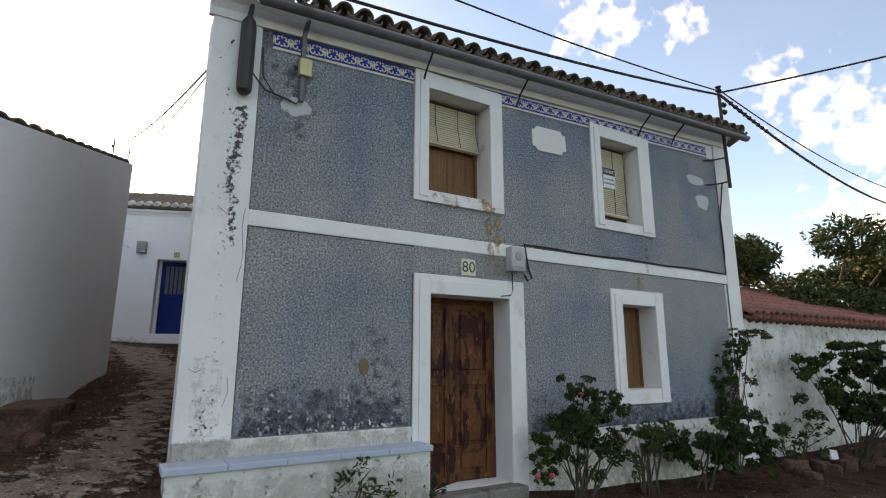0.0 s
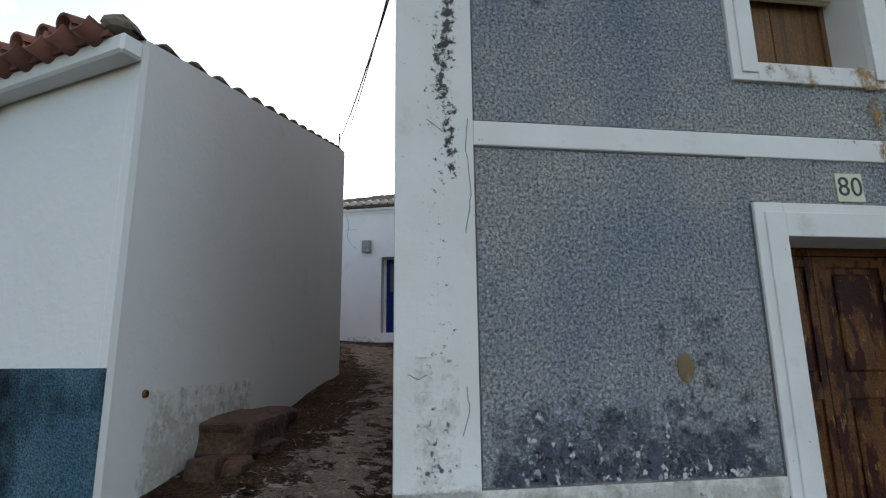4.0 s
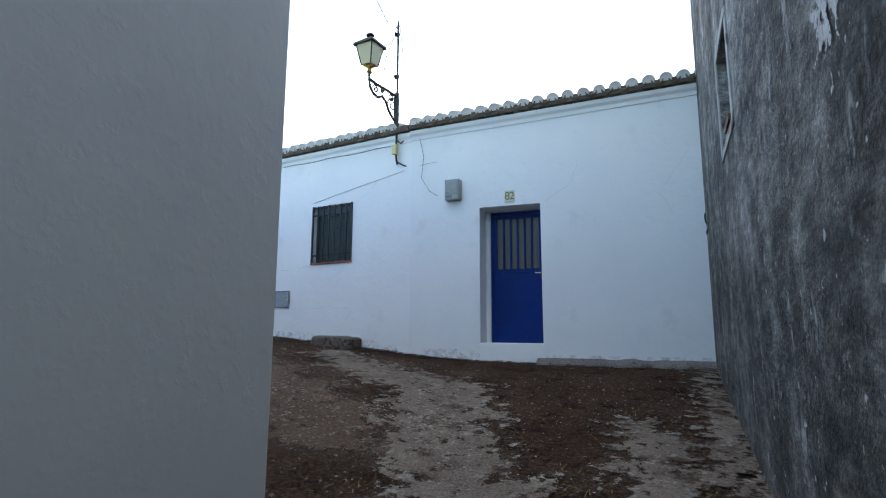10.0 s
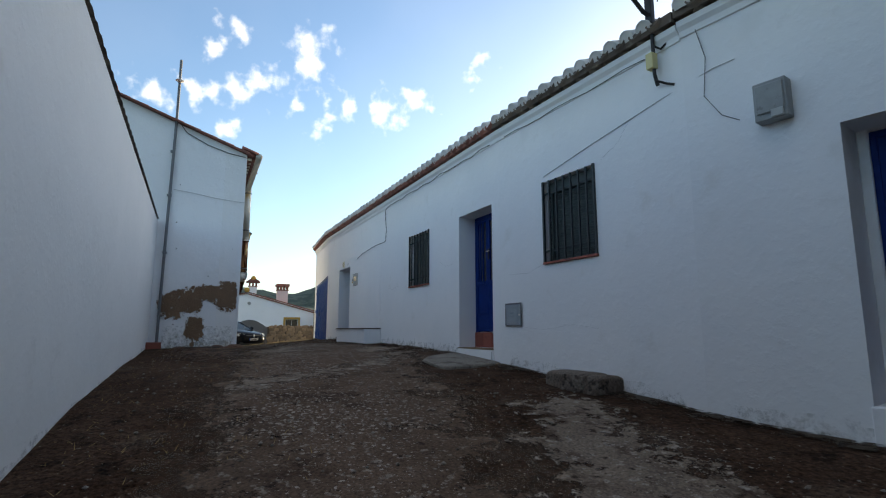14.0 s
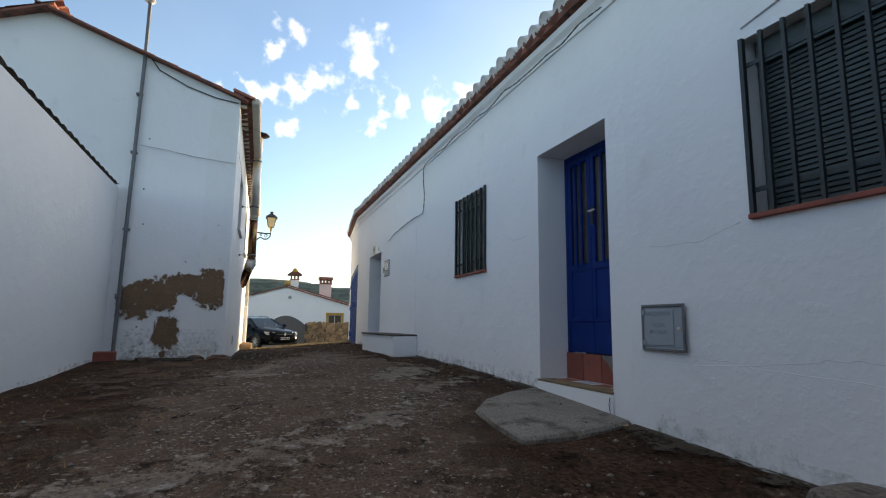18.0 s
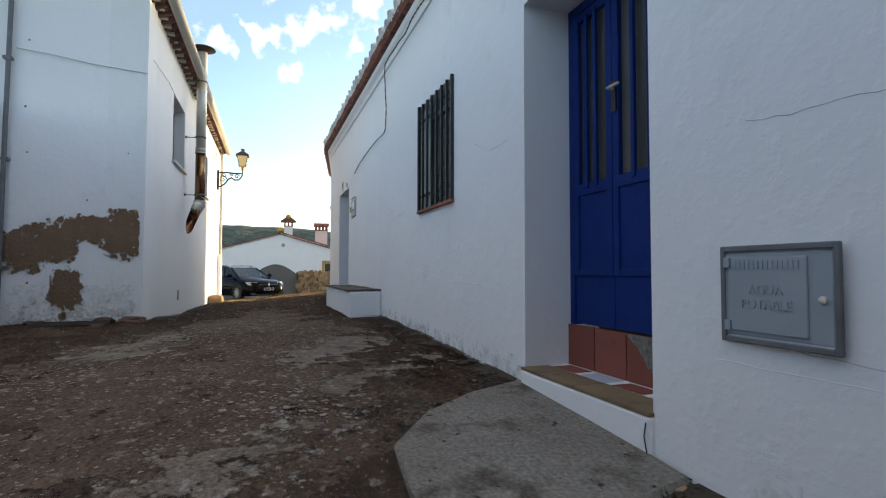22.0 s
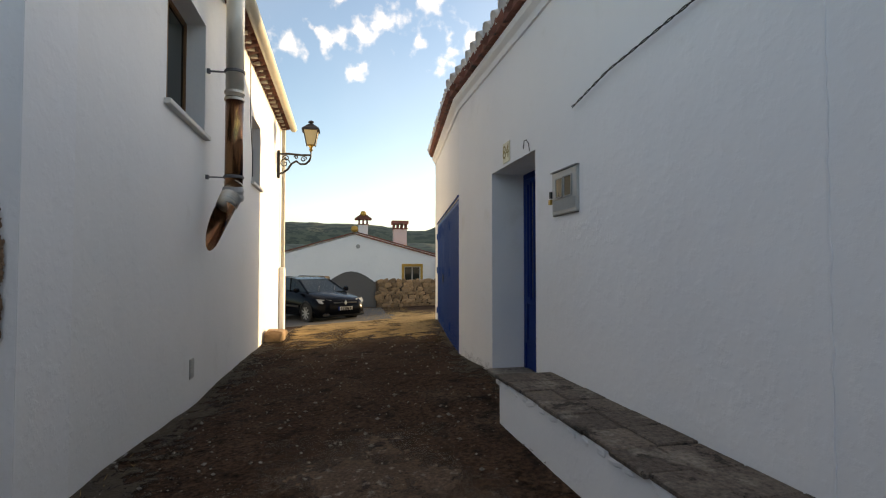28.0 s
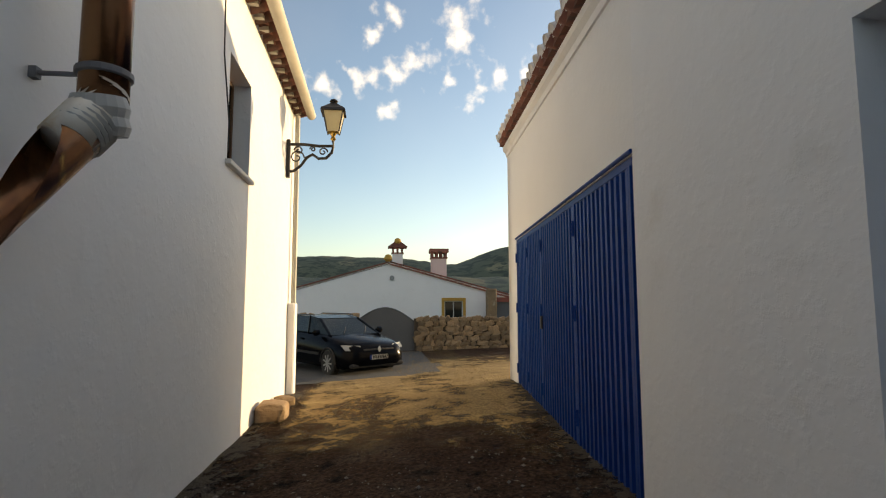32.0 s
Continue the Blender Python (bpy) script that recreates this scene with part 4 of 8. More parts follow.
def roof(name, m, length, run, rise, mat, label, eave_mat=None, pitch=0.25, under=True, eave=True, shear=0.0, solid=False, mouth=0.085):
    """A tiled roof: wavy courses, a deck under them, and the row of tiles along the eave."""
    top = empty(name, m, label, "roof", kind="structure")
    a = math.atan2(rise, run)
    part("tile_courses", tile_sheet(length, run, pitch, 0.38, 0.055, rise, shear), mat, top).matrix_local = pose(0, 0.12, 0.015)
    bm = bmesh.new()
    v = [bm.verts.new(p) for p in ((0, 0.05, -0.04), (length, 0.05, -0.04), (length + shear * run, run, rise - 0.04), (shear * run, run, rise - 0.04), (0, 0.05, 0.0), (length, 0.05, 0.0), (length + shear * run, run, rise), (shear * run, run, rise))]
    for q in ((0, 1, 2, 3), (4, 5, 6, 7), (0, 1, 5, 4), (1, 2, 6, 5), (2, 3, 7, 6), (3, 0, 4, 7)):
        bm.faces.new([v[k] for k in q])
    part("roof_deck", bm, mat, top)
    if eave and solid:
        part("eave_mortar", boxes((0, length, -0.03, 0.1, -0.055, 0.055)), "tile_red" if name in ("roof_row_3", "roof_row_4") else "tile_dark", top)
    if eave:
        me, ch = barrel_tile(0.42, 0.1 if solid else mouth, 0.085 if solid else mouth * 0.83, solid=solid), barrel_tile(0.4, 0.095, 0.085)
        me.materials.append(MW[eave_mat or mat])
        ch.materials.append(MW["tile_red" if name in ("roof_row_3", "roof_row_4") else mat])
        rng = random.Random(len(name) * 7 + int(length * 10))
        for k in range(int(length / pitch)):
            x = (k + 0.5) * pitch
            piece("eave_tile", me, pose(x, -0.06 + rng.uniform(-0.015, 0.015), 0.03 + rng.uniform(-0.006, 0.006), math.degrees(a) + rng.uniform(-2, 2), rng.uniform(-3, 3), rng.uniform(-2, 2)), top)
            if under:
                piece("channel_tile", ch, pose(x + pitch / 2, -0.05 + rng.uniform(-0.01, 0.01), 0.055, math.degrees(a), 180, 0), top)
    return top


_q = H80.inverted() @ Vector((Q0.x, Q0.y, 0))
roof("roof_house_80", H80 @ pose(-0.6, -0.24, 5.44, 0, -2.98, 0), 9.77, 4.6, 1.75, "tile_dark", "weathered clay tile roof with lichen", pitch=0.262, shear=(_q.x + 0.48) / _q.y, mouth=0.112)

# tall rear part with the blackened side wall along the lane
LSIDE = (P0 - Q0).length
SIDE = plan_frame(Q0, P0)
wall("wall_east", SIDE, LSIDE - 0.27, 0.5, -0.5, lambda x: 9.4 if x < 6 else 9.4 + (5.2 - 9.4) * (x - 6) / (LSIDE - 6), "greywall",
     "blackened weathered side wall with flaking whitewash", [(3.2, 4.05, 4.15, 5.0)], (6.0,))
back80 = P0 + FD * 9.23
wall("wall_house_80_far", plan_frame(back80, back80 + (Q0 - P0).normalized() * 9), 9, 0.4, -0.5, 6.2, "white2", "plain white end wall of the house")
SN = (Q0 - P0).normalized()
SX = Vector((SN.y, -SN.x))
wall("wall_house_80_rear", plan_frame(back80 + SN * 9, Q0 + SX * 0.3), (Q0 + SX * 0.3 - back80 - SN * 9).length, 0.4, -0.5, 6.0, "white2", "plain white rear wall of the house")
wall("wall_tower_side", plan_frame(Q0 - SN * 6 + SX * 2.2, Q0 + SX * 2.2), 6.0, 0.3, 3.0, 9.4, "white2", "plain white wall of the tall rear part")
wall("wall_tower_front", plan_frame(Q0 - SN * 6 + SX * 0.5, Q0 - SN * 6 + SX * 2.2), 1.7, 0.3, 3.0, 9.4, "white2", "plain white wall of the tall rear part")
roof("roof_tower", plan_frame(Q0 - SN * 6, Q0 - SN * 6 + SX * 2.2) @ pose(0, 0, 9.4), 2.2, 6.0, 0.3, "tile_dark", "weathered clay tile roof of the tall rear part", eave=False)


# ---- white row: walls and roof ----
def build_row():
    tops = [lambda x: 6.08 + 0.03 * x, lambda x: 6.06, lambda x: 6.06, lambda x: 6.42 - 0.063 * x]
    lens_ = [(ROW[i] - ROW[i + 1]).length for i in range(4)]
    ops = [[(row_s(0, -7.66), row_s(0, -6.66), 2.31, 4.58)],
           [(row_s(1, -11.21), row_s(1, -10.21), 3.81, 4.94)],
           [(row_s(2, -13.67), row_s(2, -12.53), 2.60, 4.92), (row_s(2, -15.99), row_s(2, -14.96), 3.83, 4.93), (row_s(2, -21.9), row_s(2, -20.67), 2.68, 4.78)],
           [(row_s(3, -28.24), row_s(3, -23.42), 2.2, 4.72)]]
    for i in range(4):
        wall("wall_row_%d" % (i + 1), row_frame(i), lens_[i], 0.55, 0.8, tops[i], "white" if i < 3 else "white2", "whitewashed uneven wall of a low terrace", ops[i])
        m = row_frame(i)
        bm = bmesh.new()
        prof = [(0.0, 0.0), (-0.02, 0.0), (-0.03, 0.06), (-0.07, 0.10), (-0.08, 0.16), (0.0, 0.16)]
        a = [bm.verts.new((0, y, tops[i](0) - 0.16 + z)) for y, z in prof]
        b = [bm.verts.new((lens_[i], y, tops[i](lens_[i]) - 0.16 + z)) for y, z in prof]
        for k in range(len(prof)):
            bm.faces.new((a[k], a[(k + 1) % len(prof)], b[(k + 1) % len(prof)], b[k]))
        bm.faces.new(a), bm.faces.new(b[::-1])
        ob = part("trim_cornice_%d" % (i + 1), bm, "white")
        ob.matrix_world = m
        tagged(ob, "white moulded cornice under the eave", "trim", kind="structure")
        slope = math.degrees(math.atan((tops[i](lens_[i]) - tops[i](0)) / lens_[i]))
        roof("roof_row_%d" % (i + 1), m @ pose(0, -0.1, tops[i](0) + 0.08, 0, -slope, 0), lens_[i], 4.4, 1.72, "tile_dark", "old clay tile roof with whitewashed eave tiles", "tile_white", 0.245, solid=True)
    end = ROW[4]
    d = (ROW[3] - ROW[4]).normalized()
    n = Vector((-d.y, d.x))
    wall("wall_row_end", plan_frame(end + n * 5.4, end), 5.4, 0.4, 0.8, lambda x: 8.05 - 1.6 * x / 5.4, "white2", "white end wall of the terrace")
    back = [ROW[0] + Vector((0.3, 5.0)), ROW[2] + Vector((0, 5.0)), ROW[4] + Vector((0.3, 5.3))]
    for k in range(2):
        wall("wall_row_back_%d" % (k + 1), plan_frame(back[k], back[k + 1]), (back[k + 1] - back[k]).length, 0.3, 0.5, 7.4, "white2", "plain white rear wall of the terrace")


build_row()


# ---- white gabled house on the lane and the yard wall ----
def build_left_house():
    L = (LE - LC).length
    m = plan_frame(LC, LE)
    wall("wall_left_house_street", m, L, 0.5, 1.2, 7.38, "white2", "white plastered street wall of a two-storey house", [(2.1, 3.42, 5.25, 6.5), (6.58, 7.52, 5.23, 6.38)])
    g = plan_frame((LC.x, 4.6), (LC.x, LC.y - 0.51))
    top = lambda x: 8.62 - abs(4.6 + x - 9.2) * 0.385
    wall("wall_left_house_gable", plan_frame((LC.x, 4.6), (LC.x, LC.y)), LC.y - 4.6, 0.5, 1.2, top, "white", "white gable wall with fallen plaster low down", (), (4.6,))
    wall("wall_left_house_end", plan_frame((LE.x, LE.y), (LE.x, 4.6)), LE.y - 4.6, 0.5, 1.2, lambda x: top(LE.y - x - 4.6), "white2", "white far gable wall", (), (LE.y - 9.2,))
    wall("wall_left_house_back", plan_frame((LE.x, 4.6), (LC.x, 4.6)), LC.x - LE.x, 0.4, 1.2, 6.8, "white2", "plain white rear wall")
    roof("roof_left_house", m @ pose(-0.12, -0.18, 7.36), L + 0.3, 3.55, 1.28, "tile_red", "red clay tile roof", pitch=0.25)
    roof("roof_left_house_back", plan_frame((LE.x - 0.1, 4.4), (LC.x + 0.12, 4.4)) @ pose(0, 0, 6.8), L + 0.3, 4.9, 1.85, "tile_red", "red clay tile roof", eave=False)
    wall("wall_yard", plan_frame((-5.75, 10.76), (LC.x, 10.52)), LC.x * -1 - 5.75, 0.3, 0.6, lambda x: min(5.80 - 0.025 * x, 5.40 + 0.109 * x), "white2", "tall white yard wall with a thin tile coping", [], (3.0,))


build_left_house()


def build_corner_building():
    """The low white building at the lane's mouth."""
    L = (WF - WN).length
    m = plan_frame(WN, WF)
    wall("wall_corner_building_side", m @ pose(0.03, 0, 0), L - 0.03, 0.08, -0.4, lambda x: 3.74 + (5.56 - 3.74) * (x + 0.03) / L, "white2", "smooth white side wall rising with the roof")
    fr = plan_frame((-11.7, 5.25), WN)
    LF = (WN - Vector((-11.7, 5.25))).length
    wall("wall_corner_building_front", fr, LF - 0.003, 0.05, -0.4, 3.70, "white2", "white front wall above a blue dado")
    ob = part("dado", boxes((0, LF, -0.018, 0.0, 0.95, 1.556)), "dado")
    ob.matrix_world = fr
    tagged(ob, "rough blue painted dado with dark mould", "dado", kind="structure")
    ob = part("dado_foot", boxes((0, LF, -0.022, 0.0, -0.3, 0.95)), "dado")
    ob.matrix_world = fr
    tagged(ob, "mould-blackened foot of the blue dado", "dado", kind="structure")
    ob = part("trim_eave", boxes((0, LF + 0.02, -0.16, 0.0, 3.56, 3.70)), "white2", bevel=0.02)
    ob.matrix_world = fr
    tagged(ob, "white eave moulding", "trim", kind="structure")
    wf = fr.inverted() @ Vector((WF.x, WF.y, 0))
    roof("roof_corner_building", fr @ pose(0.0, -0.24, 3.72), LF - 0.08, wf.y - 1.0, 1.445, "tile_red", "red clay tile roof", pitch=0.25, shear=(wf.x - LF) / wf.y)
    # verge tiles that run up the side wall
    me = barrel_tile(0.5, 0.08, 0.075)
    me.materials.append(MW["tile_dark"])
    verge = empty("verge_tiles", m, "dark lichened tiles along the sloping roof edge", "roof edge", kind="structure")
    a = math.atan2(5.56 - 3.74, L)
    for k in range(15):
        piece("verge_tile", me, pose(k * 0.445 - 0.1, 0.08, 3.74 + (5.56 - 3.74) * (k * 0.445 - 0.1) / L + 0.01, 0, -math.degrees(a), -90), verge)
    rk = new("ridge_stone", rock_mesh("ridge_stone", 0.13, 0.1, 0.07, 3, "tile_dark"))
    rk.matrix_world = m @ pose(-0.05, 0.12, 3.72)
    tagged(rk, "lichened lump of mortar on the roof corner", "roof stone", kind="structure")
    wall("wall_corner_building_back", plan_frame(WF + Vector((-0.05, -0.45)), Vector((-11.7, 10.2))), 5.7, 0.3, 0.3, 5.3, "white2", "plain white rear wall")


build_corner_building()

cope = part("yard_wall_coping", tile_sheet(10.4, 0.36, 0.25, 0.36, 0.03, 0.0), "tile_dark")
cope.matrix_world = plan_frame((-5.75, 10.76), (LC.x, 10.52)) @ pose(3.0, -0.03, 5.725, 0, 1.43, 0)
tagged(cope, "thin dark tile coping of the yard wall", "coping", kind="structure")

# annex beside house 80
AX0 = P0 + FD * 9.24
ANX = plan_frame(AX0, AX0 + FD * 8)
wall("wall_annex", ANX, 9.0, 0.4, -0.4, 2.34, "mould", "low whitewashed wall with green mould")
roof("roof_annex", ANX @ pose(0.02, -0.14, 2.38), 9.0, 3.4, 1.3, "tile_red", "low red clay tile roof", pitch=0.24)

# ---- far house, gate wall, hills ----
def build_far():
    far = plan_frame((-47, 8.0), (-47, 22.0))
    top = lambda x: 5.68 - abs(x - 6.2) * (0.285 if x < 6.2 else 0.272)
    wall("wall_far_house", far, 14, 0.4, 1.0, top, "white2", "white gable wall of a house beyond the street", [(8.95, 9.9, 2.9, 3.75)], (6.2,))
    wall("wall_far_house_side", plan_frame((-57, 8.0), (-47, 8.0)), 10, 0.4, 1.0, 3.9, "white2", "white side wall of a house beyond the street")
    wall("wall_far_house_north", plan_frame((-47, 22.0), (-57, 22.0)), 10, 0.4, 1.0, 3.5, "white2", "white side wall of a house beyond the street")
    roof("roof_far_house", plan_frame((-57, 7.9), (-46.9, 7.9)) @ pose(0, 0, 3.85), 10, 6.3, 1.8, "tile_red", "red clay tile roof", eave=False)
    roof("roof_far_house_north", plan_frame((-46.9, 22.1), (-57, 22.1)) @ pose(0, 0, 3.45), 10, 7.9, 2.15, "tile_red", "red clay tile roof", eave=False)
    vg = part("verge_strip", boxes((0, 6.4, -0.06, 0.05, 0, 0.07)), "tile_red")
    vg.matrix_world = far @ pose(-0.05, 0, 3.9, 0, -15.9, 0)
    tagged(vg, "thin red tile edge along the gable", "roof edge", kind="structure")
    vg = part("verge_strip", boxes((0, 8.2, -0.06, 0.05, 0, 0.07)), "tile_red")
    vg.matrix_world = far @ pose(6.2, 0, 5.68, 0, 15.2, 0)
    tagged(vg, "thin red tile edge along the gable", "roof edge", kind="structure")
    win = empty("window_far_house", far @ pose(8.95, 0, 2.9), "small window with a yellow ochre border", "window", kind="structure")
    part("border", boxes((-0.14, 0, -0.03, 0, -0.05, 1.0), (0.95, 1.09, -0.03, 0, -0.05, 1.0), (0, 0.95, -0.03, 0, 0.85, 1.0)), "ochre", win, "ochre painted border")
    part("window_frame", boxes((0, 0.05, 0.1, 0.14, 0, 0.85), (0.9, 0.95, 0.1, 0.14, 0, 0.85), (0.45, 0.5, 0.1, 0.14, 0, 0.85), (0.05, 0.9, 0.1, 0.14, 0.8, 0.85)), "box_white", win)
    for x in (0.05, 0.5):
        part("pane", boxes((x, x + 0.4, 0.12, 0.125, 0, 0.8)), "carglass", win)
    # chimneys
    c = empty("chimney", pose(-49.0, 14.62, 5.2), "slender white chimney with a tiled gable cap", "chimney")
    part("shaft", boxes((-0.28, 0.28, -0.28, 0.28, -0.4, 1.1)), "trimwhite", c)
    for sx, y in ((a, b) for a in (-0.24, 0.24) for b in (-0.24, 0, 0.24)):
        part("vent_post", boxes((sx - 0.05, sx + 0.05, y - 0.05, y + 0.05, 1.1, 1.42)), "tile_red", c)
    part("vent_sill", boxes((-0.33, 0.33, -0.33, 0.33, 1.08, 1.14)), "tile_red", c)
    bm = bmesh.new()
    prism(bm, [(-0.5, 1.40), (0.5, 1.40), (0.52, 1.46), (0.0, 1.82), (-0.52, 1.46)], -0.42, 0.42)
    part("cap", bm, "tile_red", c).matrix_local = pose(0, 0, 0, 0, 0, 90)
    part("finial", spun([(0.16, 0), (0.2, 0.1), (0.14, 0.25), (0.03, 0.3)]), "ochre", c).matrix_local = pose(0.3, 0, 1.62)
    c = empty("chimney", pose(-49.0, 16.86, 4.6), "pink chimney with a red brick head", "chimney")
    part("shaft", boxes((-0.4, 0.4, -0.4, 0.4, -0.6, 1.45)), "pink", c)
    part("vent_sill", boxes((-0.45, 0.45, -0.45, 0.45, 1.42, 1.5)), "tile_red", c)
    for sx, y in ((a, b) for a in (-0.34, 0.34) for b in (-0.36, -0.12, 0.12, 0.36)):
        part("vent_post", boxes((sx - 0.06, sx + 0.06, y - 0.06, y + 0.06, 1.5, 1.75)), "tile_red", c)
    part("head", boxes((-0.5, 0.5, -0.5, 0.5, 1.75, 1.95)), "tile_red", c)
    fin = part("gable_ornament", spun([(0.1, 0), (0.22, 0.12), (0.16, 0.3), (0.05, 0.36)]), "ochre")
    fin.matrix_world = pose(-46.9, 14.1, 5.72)
    tagged(fin, "small ochre ornament on the gable peak", "ornament")
    vt = part("gable_vent", spun([(0.12, -0.03), (0.12, 0.03)]), "box_grey")
    vt.matrix_world = pose(-46.97, 14.3, 4.9, 0, 90, 0)
    tagged(vt, "small round vent in the white gable", "vent")
    # hills
    for k, (dist, base, amp, seed, y_off) in enumerate(((420, 40, 5, 2, 0), (300, 17, 5, 7, 10))):
        bm, rows = bmesh.new(), []
        for j in range(9):
            row = []
            for i in range(161):
                y = -420 + i * 5.6
                h = base + amp * noise.noise((y * 0.012, seed, 0)) + amp * 0.25 * noise.noise((y * 0.07, seed, 1)) + 0.8 * noise.noise((y * 0.35, seed, 2))
                if k == 0:
                    h += 11 * math.exp(-((y - 150) / 55) ** 2) - 7 * math.exp(-((y - 75) / 28) ** 2)
                row.append(bm.verts.new((-dist - j * 18 + 60, y + y_off, 1.5 + h * (1 - (1 - j / 8) ** 2))))
            rows.append(row)
        for a, b in zip(rows, rows[1:]):
            for i in range(160):
                bm.faces.new((a[i], a[i + 1], b[i + 1], b[i]))
        ob = part("backdrop_hill_%d" % (k + 1), bm, "hill", smooth=True)
        tagged(ob, "dark wooded hillside in the distance", "hill", kind="structure")


build_far()


# ---- things on house 80 ----
def wooden_door():
    d = empty("wooden_door", H80 @ pose(2.15, 0.3, 0.11), "old double wooden door with peeling brown varnish", "door")
    w, h = 1.19, 2.26
    part("door_frame", boxes((0, 0.05, 0, 0.07, 0, h), (w - 0.05, w, 0, 0.07, 0, h), (0.05, w - 0.05, 0, 0.07, h - 0.06, h)), "door_wood", d)
    for x0, x1 in ((0.052, 0.47), (0.476, w - 0.052)):
        leaf = part("door_leaf", boxes((x0, x1, 0.02, 0.05, 0.005, h - 0.065)), "door_wood", d)
        q = x1 - x0
        for z0, z1 in ((0.1, 0.36), (0.42, 1.13), (1.3, 2.09)):
            part("raised_panel", boxes((x0 + q * 0.26, x1 - q * 0.22, -0.006, 0.02, z0 + 0.05, z1 - 0.03)), "door_wood", leaf, bevel=0.012)
        part("stile", boxes((x0, x0 + q * 0.17, -0.004, 0.02, 0.005, h - 0.07)), "door_wood", leaf, bevel=0.003)
        part("stile", boxes((x1 - q * 0.14, x1, -0.004, 0.02, 0.005, h - 0.07)), "door_wood", leaf, bevel=0.003)
        for z in (0.02, 0.36, 1.16, 2.11):
            part("rail", boxes((x0 + q * 0.17, x1 - q * 0.14, -0.003, 0.02, z, z + (0.06 if z != 1.16 else 0.12))), "door_wood", leaf, bevel=0.003)
    part("lock_plate", boxes((0.57, 0.6, -0.004, 0.004, 1.11, 1.23)), "iron", d)
    st = part("door_step", boxes((1.98, 3.42, -0.26, 0.34, -0.2, 0.105)), "slab_concrete", bevel=0.015)
    st.matrix_world = H80
    tagged(st, "worn concrete step at the wooden door", "step", kind="structure")


def shutter_window(s, z, w, h, blind, label):
    win = empty("window_80", H80 @ pose(s, 0.28, z), label, "window", kind="structure")
    part("window_frame", boxes((0, 0.04, 0, 0.06, 0, h), (w - 0.04, w, 0, 0.06, 0, h), (0.04, w - 0.04, 0, 0.06, h - 0.04, h), (0.04, w - 0.04, 0, 0.06, 0, 0.04)), "shutter_wood", win)
    n = 4 if w > 0.9 else 2
    for k in range(n):
        a, b = 0.04 + (w - 0.08) * k / n, 0.04 + (w - 0.08) * (k + 1) / n
        part("shutter_board", boxes((a + 0.002, b - 0.002, 0.02 + 0.004 * (k % 2), 0.045, 0.04, h - 0.04)), "shutter_wood", win, bevel=0.003)
    if blind:
        z0 = h - 0.05 - blind
        roll = part("roller_blind", boxes((0.0, w * 0.97, -0.05, -0.035, z0 + 0.06, h - 0.02)), "blind_back", win, "cream slatted roller blind")
        n = int(blind / 0.032)
        for k in range(n):
            zz = h - 0.06 - k * blind / n
            part("blind_slat", boxes((0.0, w * 0.97, -0.064 - (0.03 * max(0, k - n * 0.55) / n * 4 if blind < 0.8 else 0), -0.042, zz - blind / n * 0.68, zz)), "blind", roll)
        for f in (0.25, 0.62, 0.93):
            part("blind_cord", tubes([(w * f, -0.07, h - 0.06), (w * f + 0.005, -0.075, h - 0.06 - blind * 0.5), (w * f + 0.012, -0.07 - (0.06 if blind < 0.8 else 0), z0 + 0.02)], r=0.005, n=5), "cable", roll)
        part("blind_roll", tubes([(0.0, -0.06, z0 + 0.02), (w * 0.98, -0.06, z0 + 0.02)], r=0.03, n=10), "blind", roll)
    return win


wooden_door()
shutter_window(2.11, 3.67, 0.97, 1.39, 0.60, "upper window with brown board shutters and a half-lowered cream blind")
wB = shutter_window(5.25, 3.73, 0.90, 1.37, 1.15, "upper window with a lowered cream slatted blind and a sale sign")
shutter_window(5.52, 1.15, 0.77, 1.27, 0, "ground-floor window closed by brown wooden shutters")

sign = empty("sale_sign", H80 @ pose(5.46, 0.2, 4.38), "small black and white for-sale sign with damaged corner", "sign")
part("sheet", boxes((0, 0.38, 0, 0.004, 0, 0.34)), "paper", sign)
part("black_band", boxes((0, 0.38, -0.002, 0, 0.22, 0.34)), "ink", sign)
part("black_square", boxes((0.0, 0.1, -0.002, 0, 0.02, 0.22)), "ink", sign)
text_part("lettering", "SE VENDE", 0.077, "paper", sign, pose(0.19, -0.003, 0.28), 0.001)
for k in range(2):
    part("grey_bar", boxes((0.12, 0.36, -0.002, 0, 0.06 + 0.07 * k, 0.09 + 0.07 * k)), "box_grey", sign)
brick = part("hollow_brick", boxes((0.06, 0.40, -0.1, 0.0, 0.0, 0.08)), "tile_red", bevel=0.006)
brick.matrix_world = H80 @ pose(5.27, 0.2, 3.735)
tagged(brick, "red hollow brick lying on the window sill", "brick")


def number_plate(m, digits, mat="ink", tiles=1, w=0.2, h=0.19):
    p = empty("house_number", m, "cream ceramic house number %s" % digits, "house number")
    for k in range(tiles):
        part("tile_plate", boxes((-w / 2 + k * w / tiles + 0.002, -w / 2 + (k + 1) * w / tiles - 0.002, -0.012, 0, -h / 2, h / 2)), "plate", p, bevel=0.003)
    for k, dgt in enumerate(digits):
        text_part("digit", dgt, h * 0.95, mat, p, pose((k - 0.5) * w * 0.47, -0.0135, 0), 0.0015)
    return p


number_plate(H80 @ pose(2.72, -0.014, 2.74), "80", "ink", 1, 0.22, 0.21)

